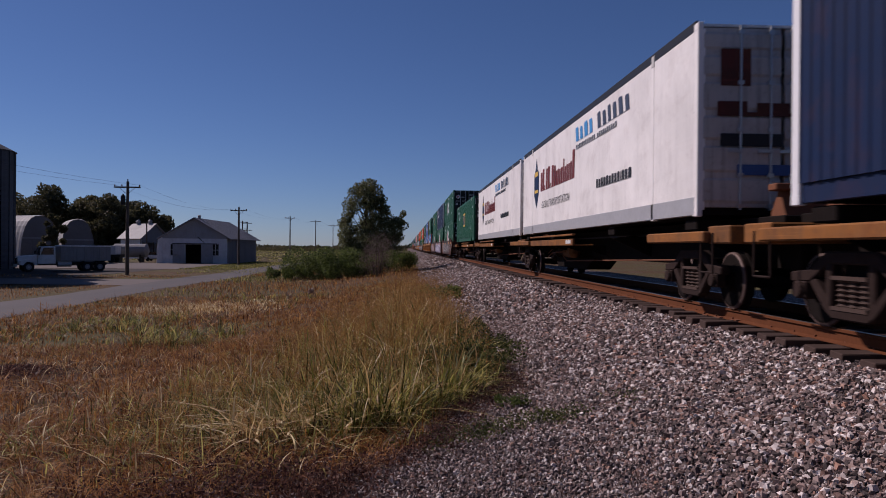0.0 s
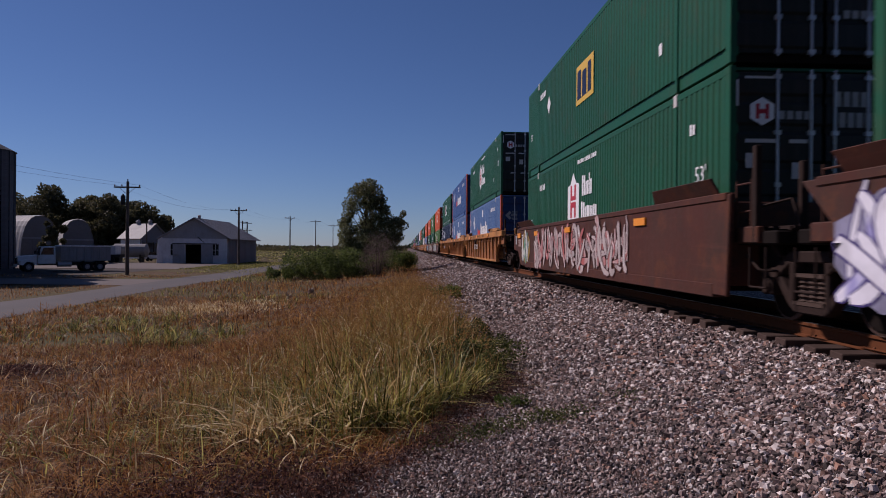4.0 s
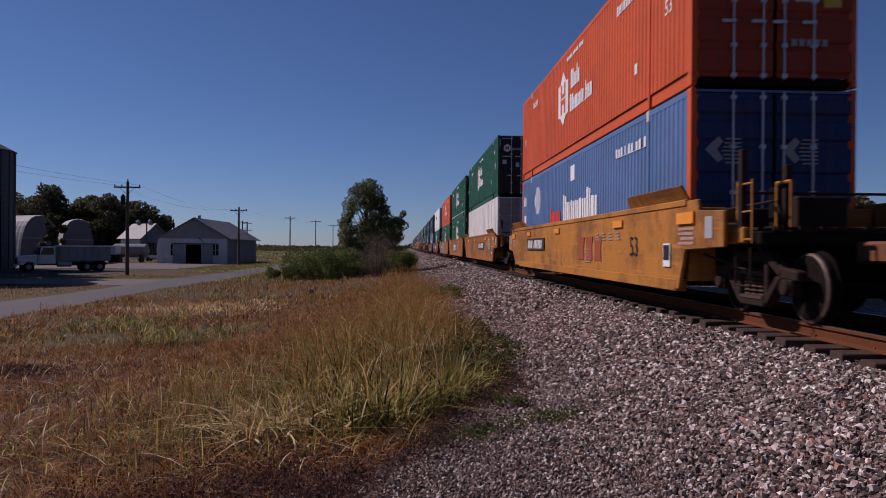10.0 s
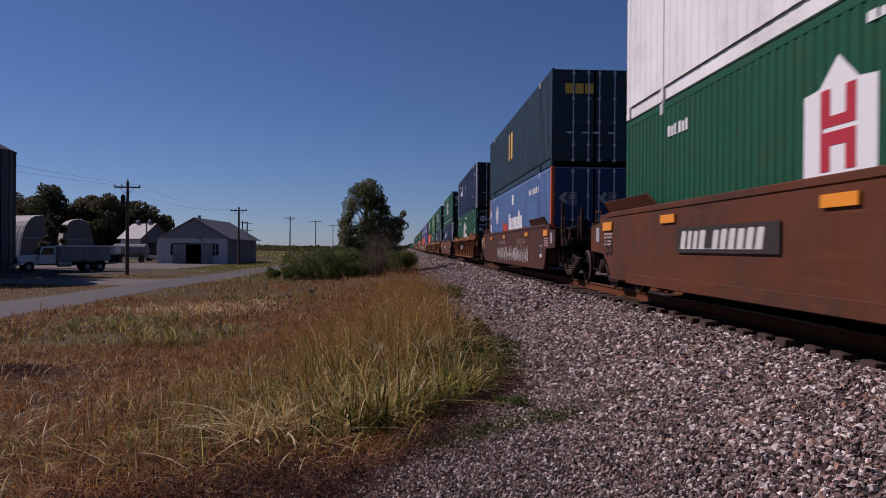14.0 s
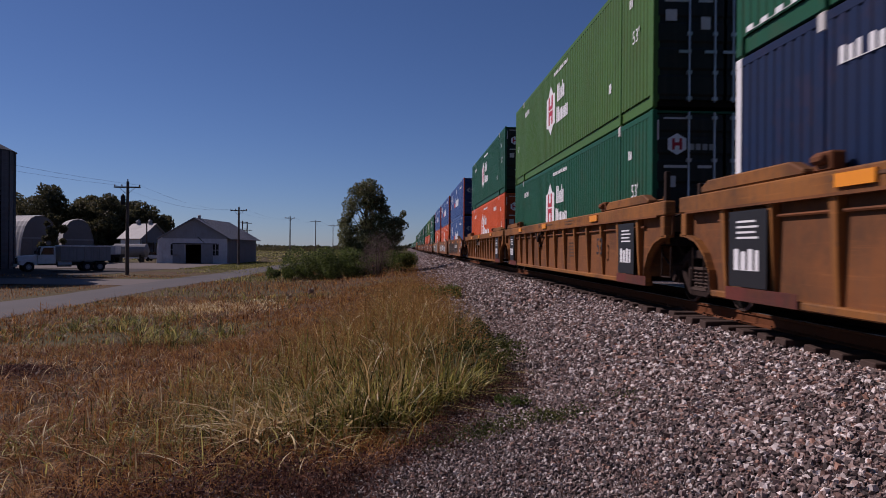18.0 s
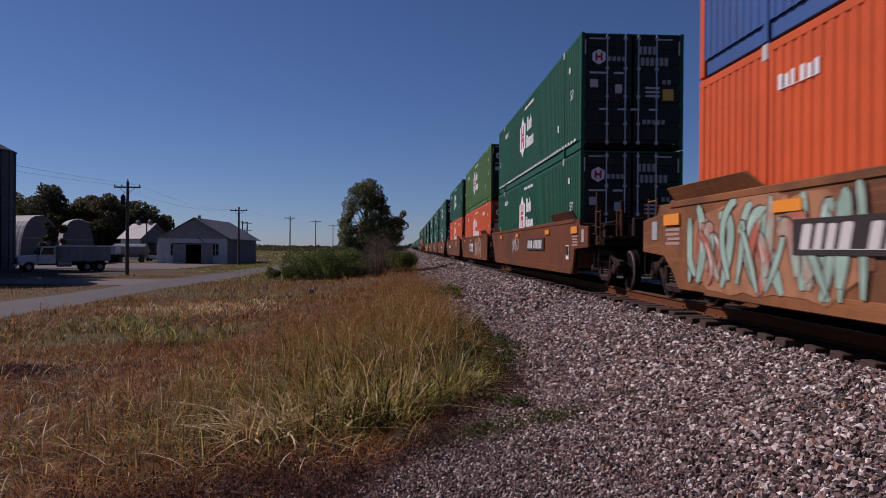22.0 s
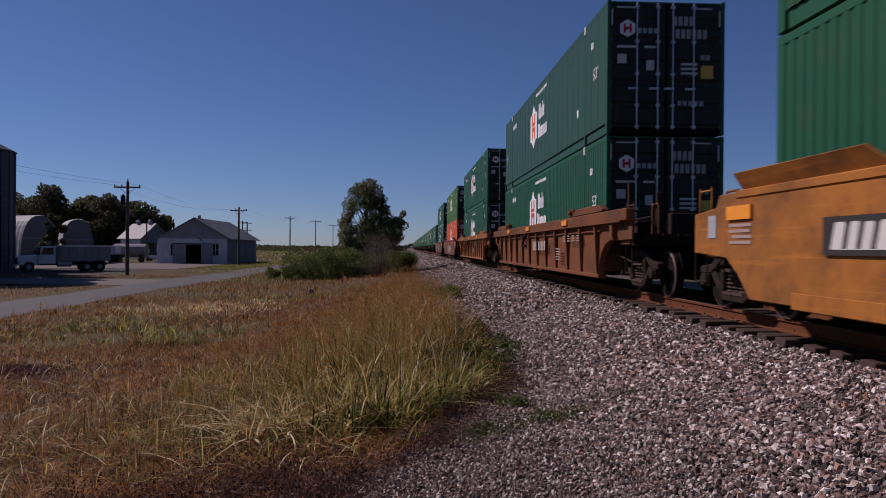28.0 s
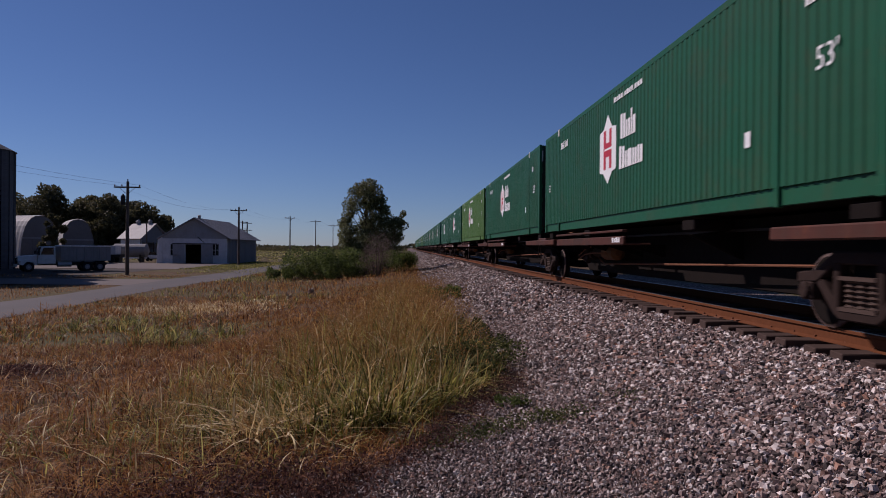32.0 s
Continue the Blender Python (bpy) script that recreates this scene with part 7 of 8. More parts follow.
def seed_sprays():
    """Airy reddish-brown seed heads on thin leaning stalks, denser towards the tall clump."""
    for n, y0, y1, size in ((320, 7.0, 10.0, 0.0085), (620, 10.0, 17.0, 0.012), (600, 17.0, 34.0, 0.02)):
        x, y = scatter(n * 3, y0, y1, 0.8)
        keep = (x > -13.0) & (G.random(len(x)) < 0.07 + 1.0 * np.exp(-((x + 1.2) / 1.9) ** 2) * np.exp(-((y - 10.5) / 6.5) ** 2)) & (G.random(len(x)) > bare(x, y))
        x, y = x[keep], y[keep]
        m = len(x)
        h = G.uniform(0.3, 0.62, m) * (1 + 0.3 * np.exp(-((x + 0.6) / 1.5) ** 2))
        az, lean = G.normal(0.3, 1.3, m), G.uniform(0.1, 0.45, m)
        z = ground_z(x, y)
        v, q = blades(x, y, z - 0.02, h, size * 0.35, 0.25, 3, az)
        tagged(new("seed_grass", raw_mesh("seed_grass", v, q, SEEDY)), "thin reddish-brown seed stalks above the dry grass", "grass", kind="stuff")
        k = np.repeat(np.arange(m), 16)
        f = G.random(len(k))
        wide = 0.055 * (1 - 0.6 * f) + 0.01
        c = np.stack([x[k] + np.cos(az[k]) * lean[k] * h[k] * (0.5 + 0.5 * f) ** 2 * 0.5 + G.normal(0, 1, len(k)) * wide, y[k] + np.sin(az[k]) * lean[k] * h[k] * 0.4 + G.normal(0, 1, len(k)) * wide, z[k] + h[k] * (0.5 + 0.5 * f)], 1)
        v, q = specks(c, size)
        tagged(new("seed_grass", raw_mesh("seed_grass", v, q, SEEDY)), "airy reddish-brown seed heads above the dry grass", "grass", kind="stuff")


TUFTS = []


def tall_tuft(x, y, spread, n, h0, green, heads):
    """One swaying clump of tall grass; its origin is at its foot."""
    z = float(ground_z(x, y))
    t = new("tall_grass_clump")
    tagged(t, "tall swaying clump of " + ("green and straw" if green > 0.4 else "brown seeding") + " grass on the bank", "tall grass", "tall grass on the bank")
    t.matrix_basis = pose(x, y, z)
    r, a = spread * np.sqrt(G.random(n)), G.uniform(0, 2 * np.pi, n)
    px, py = r * np.cos(a), r * np.sin(a) * 1.3
    hump = 1.12 - 0.45 * (r / spread) ** 2
    h = np.clip(h0 * hump * G.normal(0.8, 0.2, n), 0.2, 1.9)
    k = G.random(n) < green
    dz = ground_z(px + x, py + y) - z - 0.03
    far_off = 1.0 + max(0.0, y - 9) / 22
    for mat, sel, nm, w, lean, part_h in ((TAWNY, ~k, "dry_grass", 0.008, 0.4, 1.0), (GREENISH, k, "green_grass", 0.026, 0.8, 0.9)):
        if sel.sum() > 3:
            v, q = blades(px[sel], py[sel], dz[sel], h[sel] * part_h * G.uniform(0.45, 1.0, sel.sum()), w * far_off, lean, 3, a[sel] + G.normal(0, 0.7, sel.sum()))
            tagged(part(nm, raw_mesh(nm, v, q, mat), t), kind="stuff")
    m = n // 6
    i = G.integers(0, n, m)
    v, q = blades(px[i], py[i], dz[i], h[i] * G.uniform(0.5, 1.0, m), 0.021 * far_off, 1.0, 5)
    tagged(part("pale_straw", raw_mesh("pale_straw", v, q, PALE), t), kind="stuff")
    if heads:
        # thin stalks that branch into loose seed sprays
        m = heads // 14
        i = G.integers(0, n, m)
        top = h[i] * G.uniform(0.85, 1.12, m)
        v, q = blades(px[i], py[i], dz[i], top, 0.004 * far_off, 0.35, 3)
        tagged(part("seed_stalk", raw_mesh("seed_stalk", v, q, SEEDY), t), kind="stuff")
        j = np.repeat(np.arange(m), 14)
        f = G.random(len(j))
        c = np.stack([px[i][j] + G.normal(0, 0.085, len(j)), py[i][j] + G.normal(0, 0.085, len(j)), dz[i][j] + top[j] * (0.62 + 0.36 * f)], 1)
        v, q = specks(c, 0.011 * far_off)
        tagged(part("seed_fluff", raw_mesh("seed_fluff", v, q, SEEDY), t), kind="stuff")
    TUFTS.append(t)


def build_tall_grass():
    clumps = [(-1.35, 7.4, 0.5, 420, 0.52, 0.55, 60), (-0.75, 7.6, 0.6, 800, 0.72, 0.8, 80), (-0.2, 7.9, 0.6, 950, 0.84, 0.9, 120), (0.35, 8.5, 0.55, 850, 0.8, 0.92, 120), (0.8, 9.3, 0.45, 560, 0.64, 0.9, 100),
              (-1.6, 9.0, 0.8, 560, 0.66, 0.5, 500), (-0.8, 9.4, 0.8, 800, 0.92, 0.65, 1100), (0.0, 10.0, 0.75, 850, 1.05, 0.7, 1500), (0.65, 10.7, 0.6, 620, 0.95, 0.75, 1200),
              (-1.2, 12.0, 0.9, 600, 1.0, 0.4, 2000), (-0.2, 12.6, 0.85, 700, 1.22, 0.45, 2800), (0.5, 13.4, 0.7, 560, 1.2, 0.5, 2200),
              (-0.9, 15.8, 1.0, 500, 1.05, 0.3, 2400), (0.2, 16.6, 0.85, 560, 1.32, 0.3, 3000), (-0.2, 20.5, 1.0, 480, 1.25, 0.2, 2400), (0.2, 26.0, 1.2, 400, 1.1, 0.3, 1400), (-2.4, 8.0, 0.8, 380, 0.42, 0.45, 200), (-2.6, 11.0, 0.9, 380, 0.55, 0.35, 600)]
    for c in clumps:
        tall_tuft(*c)


def leafy(name, parent, centres, radii, n, size, mat, flat=1.0):
    """Leaves in uneven clumps: denser towards each clump's skin."""
    w = np.asarray(radii) ** 2
    i = G.choice(len(radii), n, p=w / w.sum())
    d = G.normal(size=(n, 3))
    d /= np.linalg.norm(d, axis=1)[:, None]
    rr = np.asarray(radii)[i] * (0.45 + 0.62 * G.random(n) ** 0.6)
    c = np.asarray(centres)[i] + d * rr[:, None] * np.array([1, 1, flat])
    v, q = specks(c, size)
    return part(name, raw_mesh(name, v, q, mat), parent)


def tree(x, y, h, r, mat, leaves, size, label, clumps=26, low=0.25, seed=1, lean=(0, 0), name="tree", lobes=()):
    rng = random.Random(seed)
    z = float(ground_z(x, y))
    t = tagged(new(name), label, name)
    t.matrix_basis = pose(x, y, z)
    s = Shape().cyl((0, 0, -0.2), (lean[0] * 0.3, lean[1] * 0.3, h * 0.35), h * 0.03, 10, h * 0.022).cyl((lean[0] * 0.3, lean[1] * 0.3, h * 0.34), (lean[0] * 0.8, lean[1] * 0.8, h * 0.8), h * 0.022, 8, h * 0.006)
    cs, rs = [], []
    for i in range(clumps):
        f = low + (1 - low) * ((i + 0.5) / clumps)
        wide = math.sin(math.pi * min(1, 0.15 + 0.8 * f)) ** 0.7
        a = rng.uniform(0, 2 * math.pi)
        d = r * wide * rng.uniform(0.35, 0.95)
        c = (lean[0] * f + d * math.cos(a), lean[1] * f + d * math.sin(a), h * f * 0.94)
        cs.append(c)
        rs.append(r * rng.uniform(0.2, 0.42) * (0.6 + 0.4 * wide))
        s.cyl((lean[0] * f * 0.6, lean[1] * f * 0.6, max(0.1, c[2] - d * 0.6)), c, h * 0.008, 5, h * 0.002)
    for dx, dz, lr in lobes:
        for k in range(5):
            cs.append((dx + lr * rng.uniform(-0.6, 0.6), rng.uniform(-0.9, 0.9) * min(1.6, 0.6 + lr), dz + lr * rng.uniform(-0.6, 0.6)))
            rs.append(lr * rng.uniform(0.45, 0.85))
        s.cyl((lean[0] * 0.3, 0, max(0.6, dz * 0.6)), (dx, 0, dz), 0.05, 5, 0.012)
    part("trunk", s.mesh("trunk", BARK), t, "tapered trunk with limbs")
    crown = leafy("crown", t, cs, rs, leaves, size, mat)
    return t


def bush(x, y, w, h, mat, n, size, label, seed=3, name="bush"):
    rng = random.Random(seed)
    t = tagged(new(name), label, "bush")
    t.matrix_basis = pose(x, y, float(ground_z(x, y)))
    cs = [(rng.uniform(-w, w), rng.uniform(-w, w) * 0.7, h * rng.uniform(0.25, 0.8)) for _ in range(14)]
    rs = [h * rng.uniform(0.22, 0.42) for _ in cs]
    s = Shape()
    for c in cs:
        s.cyl((c[0] * 0.4, c[1] * 0.4, -0.05), c, h * 0.014, 5, h * 0.004)
    part("stem", s.mesh("stem", BARK), t)
    leafy("foliage", t, cs, rs, n, size, mat)
    return t


def build_plants():
    lobes = ((-0.15, 7.1, 0.45), (0.3, 6.9, 0.4), (-0.7, 6.75, 0.5), (-0.9, 6.1, 0.6), (0.55, 6.3, 0.6), (-0.1, 6.2, 0.75), (-1.1, 5.5, 0.5), (0.9, 5.6, 0.55), (0.0, 5.3, 0.9), (1.3, 4.9, 0.6), (-1.2, 4.6, 0.7), (0.5, 4.5, 1.0), (-1.9, 4.1, 0.5),
             (2.1, 4.1, 0.65), (2.85, 4.75, 0.32), (2.6, 3.9, 0.5), (-0.6, 3.8, 1.0), (1.2, 3.6, 1.0), (-1.5, 3.3, 0.8), (2.3, 3.2, 0.7), (0.2, 2.9, 1.2), (1.6, 2.6, 1.0), (-1.0, 2.4, 1.0), (-1.4, 1.7, 0.8), (0.4, 1.8, 1.2), (1.8, 1.7, 0.9), (-0.4, 1.0, 1.0), (1.2, 1.0, 1.0))
    tree(-3.1, 57, 7.6, 2.2, TREE_LEAF, 38000, 0.08, "green roadside tree with an open uneven crown", 1, 0.5, 5, (-0.2, 0), lobes=lobes)
    bush(-6.4, 55, 2.5, 2.3, BUSH_LEAF, 14000, 0.065, "dense green shrub below the tree", 2)
    bush(-4.2, 53, 2.0, 2.0, BUSH_LEAF, 12000, 0.065, "dense green shrub below the tree", 8)
    bush(-9.0, 57, 1.9, 1.1, BUSH_LEAF, 6000, 0.06, "spreading green shrub by the lane", 9)
    bush(-2.05, 50, 0.5, 2.8, DEAD_LEAF, 4500, 0.035, "pinkish dead shrub with bare stems", 4)
    bush(-0.4, 52, 1.1, 1.5, BUSH_LEAF, 6000, 0.055, "yellow-green shrub at the foot of the bank", 6)
    bush(1.15, 10.4, 0.45, 0.42, WEED_LEAF, 2600, 0.022, "low dark green weed at the gravel edge", 12)
    bush(0.85, 9.4, 0.4, 0.36, WEED_LEAF, 1800, 0.022, "low dark green weed at the gravel edge", 13)
    bush(1.1, 12.2, 0.5, 0.34, WEED_LEAF, 2600, 0.022, "low dark green weed at the gravel edge", 31)
    bush(1.0, 13.6, 0.5, 0.36, WEED_LEAF, 2600, 0.024, "low dark green weed at the gravel edge", 32)
    bush(0.75, 10.0, 0.55, 0.4, WEED_LEAF, 2600, 0.02, "low dark green weed at the gravel edge", 33)
    bush(1.1, 7.6, 0.16, 0.16, BUSH_LEAF, 500, 0.016, "small grey-green weed in the gravel", 14)
    bush(0.9, 24, 0.8, 0.5, BUSH_LEAF, 1800, 0.04, "low green weeds at the gravel edge", 15)
    for i, (x, y, h, r) in enumerate(((-80, 152, 12.5, 5.2), (-72.9, 150, 14.8, 5.8), (-65.3, 152, 12.8, 5.6), (-60.1, 150, 12.6, 5.8), (-55.0, 153, 10.9, 5.2), (-51.8, 156, 9.0, 4.0), (-68, 158, 12, 5.5), (-57.6, 155, 11.9, 5.2), (-76, 160, 13, 5.5))):
        tree(x, y, h, r, DARK_LEAF, 10000, 0.32, "dark broad shade tree behind the huts", 40, 0.02, 20 + i)
    tree(-43.6, 92, 6.6, 1.5, DARK_LEAF, 2600, 0.2, "dark narrow tree between the huts", 16, 0.2, 41)
    # trees added out of view on the left to cast shadow over the yard
    for i, (x, y, h, r) in enumerate(((-49, 70, 22, 5.2), (-44.5, 62, 19, 4.4), (-41.7, 66.5, 19, 3.6), (-38.8, 60, 17, 3.4), (-36.3, 55.5, 15, 3.2))):
        tree(x, y, h, r, DARK_LEAF, 2600, 0.65, "broad unseen tree added to shade the yard", 34, 0.2, 80 + i)
    for i, (x, y, h, r) in enumerate(((62, 98, 9, 4.5), (70, 108, 10, 5), (82, 120, 11, 6), (57, 130, 9, 4.5))):
        tree(x, y, h, r, DARK_LEAF, 2600, 0.42, "dark tree beyond the railway line", 20, 0.15, 60 + i)
    # crop field and far woods
    n = 9000
    x, y = G.uniform(-190, 0, n), G.uniform(440, 520, n)
    v, q = blades(x, y, np.full(n, FIELD), G.uniform(2.0, 2.9, n), 0.22, 0.35, 2)
    tagged(new("cornfield", raw_mesh("cornfield", v, q, leaf_mat("corn_leaves", (0.05, 0.05, 0.018), (0.085, 0.075, 0.03), (0.15, 0.12, 0.05)))), "far field of ripening corn", "crop", kind="stuff")
    n = 9000
    x = G.uniform(-1500, 1500, n)
    bumpy = np.clip(np.sin(x * 0.011) + np.sin(x * 0.037 + 1) + 0.6 * np.sin(x * 0.09), -0.6, 3)
    c = np.stack([x, 1500 + G.uniform(-30, 30, n), FIELD + (5 + 3.0 * bumpy) * G.random(n)], 1)
    v, q = specks(c, 4.0)
    tagged(new("far_woods", raw_mesh("far_woods", v, q, DARK_LEAF)), "low line of distant woods", "woods", kind="stuff")
    # low dark weeds at the foot of the bank: leaves along short stems
    n = 9000
    x, y = G.uniform(-3.6, 1.0, n), G.uniform(3.3, 8.6, n)
    keep = (x < edge_x(y) + 0.12) & (patch(x, y, 1.3, 1.0) + 1.0 * (y < 5.8) - 0.8 * (y > 6.6) + 0.5 * G.normal(size=n) > 0.35) & (x > -0.32 * y - 0.9)
    x, y = x[keep], y[keep]
    h = 0.3 * G.random(len(x)) ** 0.8
    v, q = blades(x, y, ground_z(x, y) - 0.01, h, 0.004, 0.5, 2)
    tagged(new("low_weeds", raw_mesh("low_weeds", v, q, REDWEED)), "dark reddish weed stems at the gravel edge", "weeds", kind="stuff")
    ey = G.uniform(4.0, 10.0, 1300)
    ex = edge_x(ey) - 0.05 + np.abs(G.normal(0, 0.26, 1300))
    x, y, h = np.concatenate([x, ex]), np.concatenate([y, ey]), np.concatenate([h, 0.16 * G.random(1300)])
    k = np.repeat(np.arange(len(x)), 14)
    c = np.stack([x[k] + G.normal(0, 0.028, len(k)), y[k] + G.normal(0, 0.028, len(k)), (ground_z(x, y) + 0.01)[k] + h[k] * G.random(len(k)) * 1.05], 1)
    v, q = specks(c, 0.0125)
    tagged(new("low_weeds", raw_mesh("low_weeds", v, q, REDWEED)), "dark reddish leafy low weeds at the gravel edge", "weeds", kind="stuff")


# ======== gravel ========
def stump(x, y, h, seed):
    """A broken, weathered stump with a jagged pale top."""
    rng = random.Random(seed)
    t = tagged(new("weathered_stump"), "small broken weathered stump in the dry grass", "stump", "stumps in the grass")
    t.matrix_basis = pose(x, y, float(ground_z(x, y)), rng.uniform(-8, 8), rng.uniform(-8, 8), rng.uniform(0, 90))
    n, v = 10, []
    for z, r in ((-0.05, 0.2), (h * 0.4, 0.15), (h * 0.75, 0.13), (h, 0.1)):
        v += [(r * rng.uniform(0.75, 1.2) * math.cos(2 * math.pi * i / n), r * rng.uniform(0.75, 1.2) * math.sin(2 * math.pi * i / n), z + (rng.uniform(-0.12, 0.1) if z > h * 0.9 else 0)) for i in range(n)]
    part("bole", Shape().raw(v, [(k * n + i, k * n + (i + 1) % n, (k + 1) * n + (i + 1) % n, (k + 1) * n + i) for k in range(3) for i in range(n)]).mesh("bole", plain("weathered_bark", (0.2, 0.12, 0.085), 0.9, vary=0.4)), t, "weathered brown bark")
    top = v[-n:]
    part("broken_top", Shape().raw(top + [(0, 0, h - 0.05)], [(i, (i + 1) % n, n) for i in range(n)]).mesh("broken_top", plain("bleached_wood", (0.34, 0.26, 0.19), 0.9, vary=0.3)), t, "bleached broken wood")


stump(-5.27, 33, 0.22, 1)
stump(-4.7, 36, 0.26, 2)


def gravel_weeds():
    n = 8000
    t = G.random(n)
    x, y = -0.3 + 2.6 * t + G.normal(0, 0.12, n), 6.4 + 0.9 * t + G.normal(0, 0.16, n)
    keep = patch(x, y, 5, 2) + 0.5 * G.normal(size=n) > 0.1
    x, y = x[keep], y[keep]
    v, q = specks(np.stack([x, y, ground_z(x, y) + 0.07 * G.random(len(x))], 1), 0.014)
    tagged(new("gravel_weeds", raw_mesh("gravel_weeds", v, q, WEED_LEAF)), "thin grey-green weeds creeping over gravel", "weeds", kind="stuff")


gravel_weeds()


def hollow_weeds():
    """Flat dark weeds that fill a hollow of the field."""
    n = 9000
    x, y = G.normal(-7.5, 0.55, n), G.normal(13.8, 0.5, n)
    h = 0.16 * G.random(n) * np.clip(1.2 - np.hypot((x + 7.5) / 1.3, (y - 13.8) / 1.2), 0.1, 1)
    v, q = specks(np.stack([x, y, ground_z(x, y) + h], 1), 0.02)
    tagged(new("low_weeds", raw_mesh("low_weeds", v, q, REDWEED)), "flat dark weeds in a hollow of the field", "weeds", kind="stuff")


hollow_weeds()


def ballast_material():
    n = Nodes("ballast_stone")
    r = island(n)
    col = n.ramp(r, [(0.0, (0.045, 0.034, 0.031)), (0.25, (0.125, 0.093, 0.084)), (0.36, (0.2, 0.115, 0.09)), (0.42, (0.19, 0.145, 0.13)), (0.55, (0.27, 0.19, 0.168)), (0.7, (0.39, 0.295, 0.265)), (0.755, (0.4, 0.21, 0.14)), (0.8, (0.5, 0.42, 0.385)), (1.0, (0.88, 0.79, 0.74))])
    p = n.coords("Position")
    shoulder = n.math("MULTIPLY_ADD", n.add("ShaderNodeSeparateXYZ", Vector=p).outputs[0], 0.25, n.math("MULTIPLY", n.noise(p, 0.8, 3), 0.7))
    fresh = n.ramp(shoulder, [(0.55, (0, 0, 0)), (1.15, (1, 1, 1))])
    old = n.mix(0.25, col, (0.13, 0.1, 0.09))
    col = n.mix(fresh, old, col)
    f = n.noise(p, 60, 4)
    col = n.mix(n.math("MULTIPLY", f, 0.25), col, (0.06, 0.045, 0.041))
    n.bump(f, 0.4, 0.01)
    return n.done(col, 0.85, spec=0.3)


def stones(x, y, size, sink=0.05, z0=None):
    """Angular stones from jittered cubes: eight corners, five faces each."""
    n = len(x)
    cube = np.array([(a, b, c) for c in (-1, 1) for b in (-1, 1) for a in (-1, 1)], float)
    p = cube[None] * G.uniform(0.4, 1.0, (n, 8, 3)) * G.uniform(0.6, 1.25, (n, 1, 3))
    p[:, 4:, :2] *= G.uniform(0.25, 0.95, (n, 4, 1))
    p[:, :4, :2] *= 1.15
    a = G.uniform(0, 2 * np.pi, n)
    ca, sa = np.cos(a)[:, None], np.sin(a)[:, None]
    tilt = G.normal(0, 0.55, n)
    ct, st = np.cos(tilt)[:, None], np.sin(tilt)[:, None]
    yy, zz = p[..., 1] * ct - p[..., 2] * st, p[..., 1] * st + p[..., 2] * ct
    xx, yy = p[..., 0] * ca - yy * sa, p[..., 0] * sa + yy * ca
    s = (size * 0.5)[:, None]
    z = (ground_z(x, y) if z0 is None else z0) + size * (0.3 - sink) + G.uniform(0, 0.025, n)
    v = np.stack([xx * s + x[:, None], yy * s + y[:, None], zz * s * 0.9 + z[:, None]], -1)
    faces = np.array([(4, 5, 7, 6), (0, 1, 5, 4), (2, 6, 7, 3), (0, 4, 6, 2), (1, 3, 7, 5)])
    q = (np.arange(n)[:, None, None] * 8 + faces[None]).reshape(-1, 4)
    return v.reshape(-1, 3), q


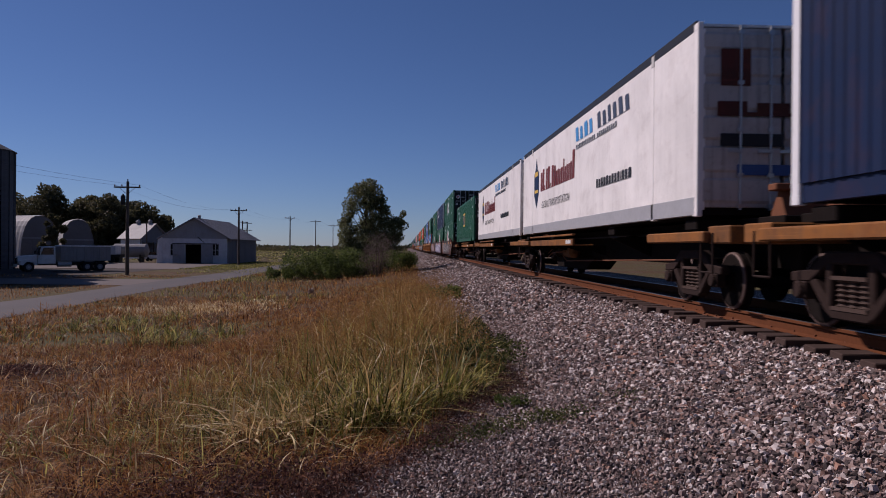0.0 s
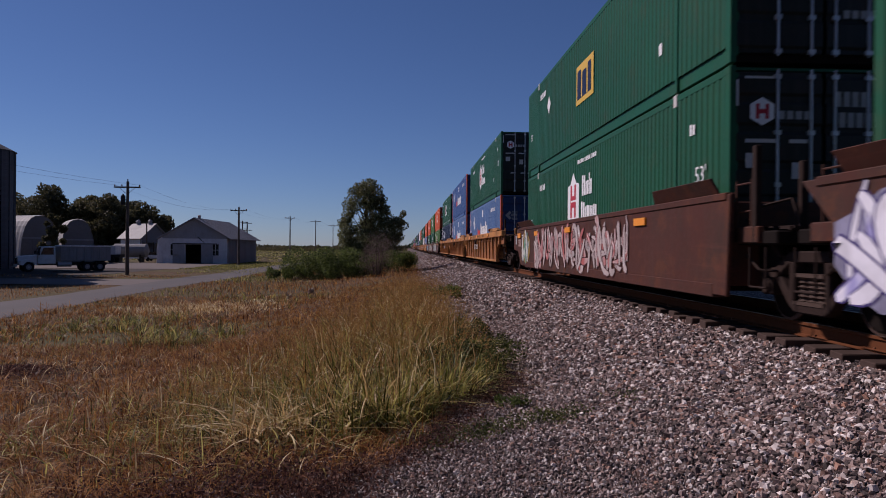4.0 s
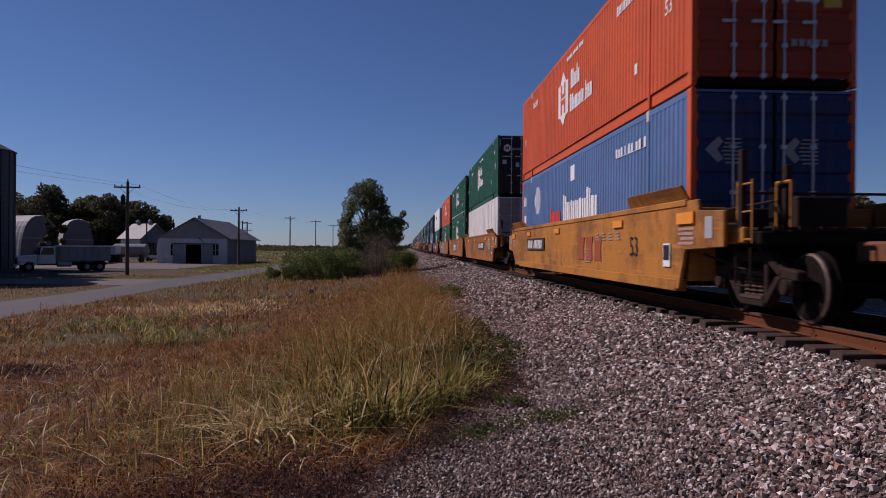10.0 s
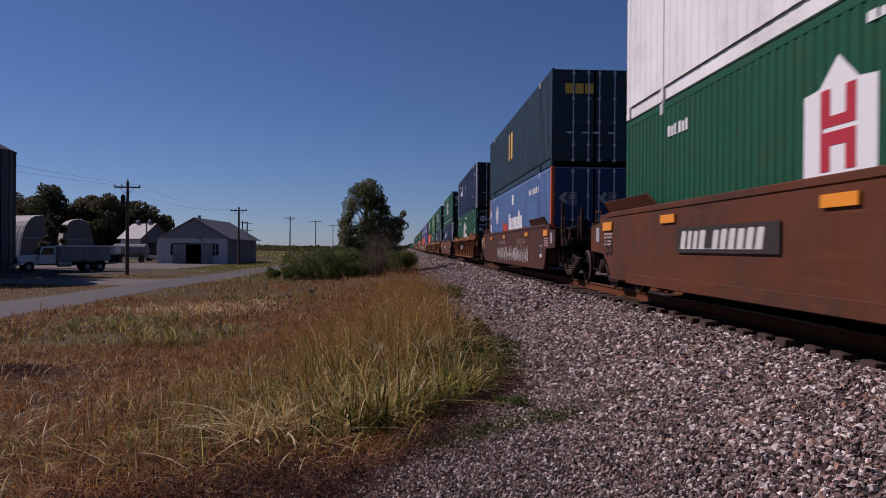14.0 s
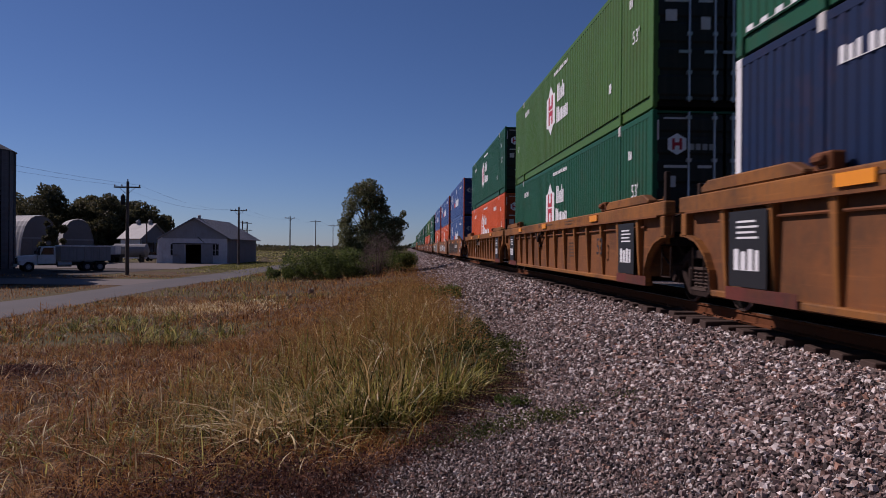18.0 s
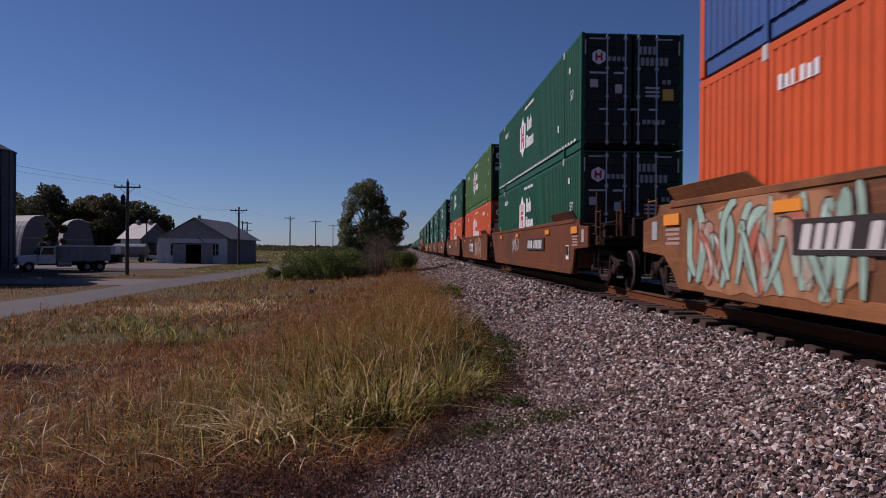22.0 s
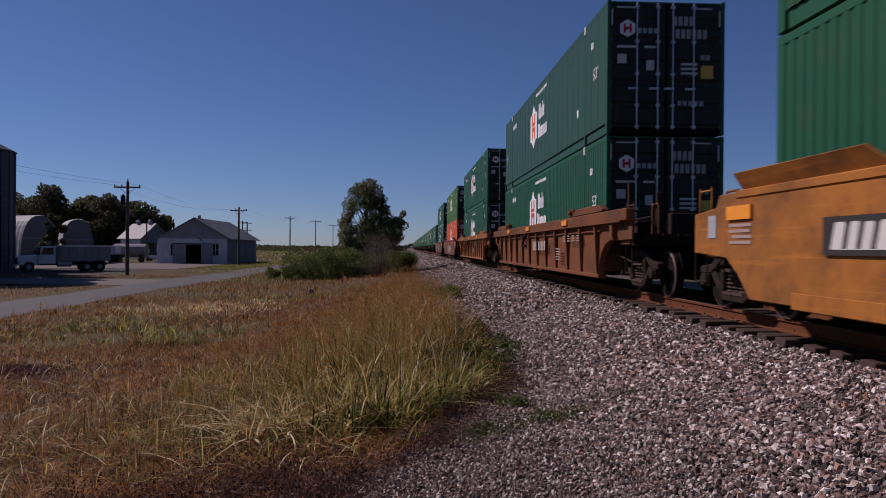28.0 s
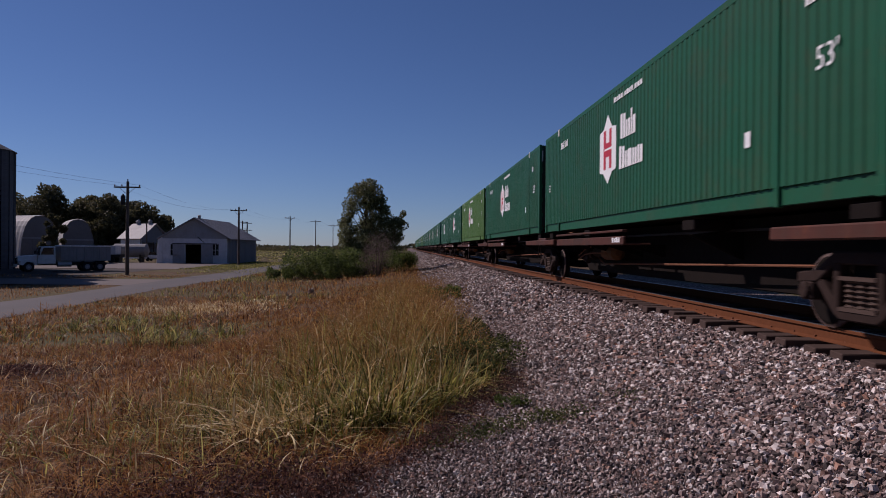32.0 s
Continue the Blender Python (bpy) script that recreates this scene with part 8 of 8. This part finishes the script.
def build_gravel():
    mat = ballast_material()
    label = "loose grey and pinkish crushed stone on the railway bank"
    sets = ((6000, -4.0, 3.0, 0.04, 0.1), (60000, 3.2, 8.0, 0.022, 0.066), (42000, 8.0, 16.0, 0.032, 0.08), (22000, 16.0, 46.0, 0.06, 0.12), (11000, 46.0, 120.0, 0.12, 0.24))
    for n, y0, y1, s0, s1 in sets:
        y = y0 + (y1 - y0) * G.random(n) ** (1.4 if y0 > 40 else 1.0)
        lo = edge_x(y) - 0.3 * G.random(n)
        x = lo + (4.28 - lo) * G.random(n)
        inside = G.random(n) < 0.1
        x = np.where(inside, G.uniform(4.25, 7.3, n), x)
        size = (s0 + (s1 - s0) * G.random(n) ** 2.0) * np.interp(x + 0.4 * patch(x, y, 1.2), [0.3, 1.6, 3.0], [0.55, 0.7, 1.0])
        keep = x < 0.66 * np.maximum(y, 4.2) + 0.6
        v, q = stones(x[keep], y[keep], size[keep])
        tagged(new("ballast_gravel", raw_mesh("ballast_gravel", v, q, mat, True)), label, "gravel", kind="stuff")
    # small broken stone on the older, lower part of the bank
    n = 26000
    y = G.uniform(4.2, 8.5, n)
    x = edge_x(y) - 0.4 + 3.0 * G.random(n) ** 1.2
    v, q = stones(x, y, G.uniform(0.012, 0.032, n), 0.0)
    tagged(new("ballast_gravel", raw_mesh("ballast_gravel", v, q, mat, True)), "small dark broken stone at the foot of the bank", "gravel", kind="stuff")
    # stones heaped over and between the ends of the ties
    n = 7000
    y = 5.5 + 40 * G.random(n) ** 1.6
    x = G.normal(4.3, 0.13, n)
    v, q = stones(x, y, G.uniform(0.03, 0.07, n), 0.2, np.where(x < 4.3, -0.3, -0.27))
    tagged(new("ballast_gravel", raw_mesh("ballast_gravel", v, q, mat, True)), "crushed stone heaped against the tie ends", "gravel", kind="stuff")


build_grass()
seed_sprays()
build_tall_grass()
build_plants()
build_gravel()

# ======== what moves ========
# how far the train's draught bends the grass, in degrees
GUST_T = [0, 3, 6, 7, 10, 14, 17, 18, 19, 20.5, 22, 24, 25.5, 28, 29, 30.5, 32]
GUST = [5, 2, 0, 3, 4, -2, 2, 5, 12, 6, 4, 11, 5, 3, 3, 5, 9]


def motions():
    times = [0, 2, 4, 6, 8, 10, 12, 14, 16, 18, 20, 22, 24, 26, 28, 30, 32]
    for thing, mid, z in MOVERS:
        walk(thing, [(t, pose(TRACK_X, mid - travelled(t), z)) for t in times])
    # the tall grass leans and sways in the wind
    for i, t in enumerate(TUFTS):
        x, y, z = t.location
        rows = []
        for k in range(161):
            a = k * 0.2
            push = float(np.interp(a - 0.05 * y, GUST_T, GUST))
            flutter = math.sin(a * 9.7 + i * 1.7) + 0.6 * math.sin(a * 5.3 + i * 0.6)
            rows.append((a, pose(x, y, z, 1.2 * math.sin(a * 1.9 + i), push + (0.7 + 0.16 * abs(push)) * flutter, 0)))
        walk(t, rows)
    # every wheelset rolls forward alike
    first = WHEELSETS[0]
    walk(first, [(k / 30, pose(0, 0, 0, 84.0 * k, 0, 0)) for k in range(0, 961)])
    for w in WHEELSETS[1:]:
        w.rotation_mode = "QUATERNION"
        data = w.animation_data_create()
        data.action = first.animation_data.action
        data.action_slot = first.animation_data.action_slot


motions()
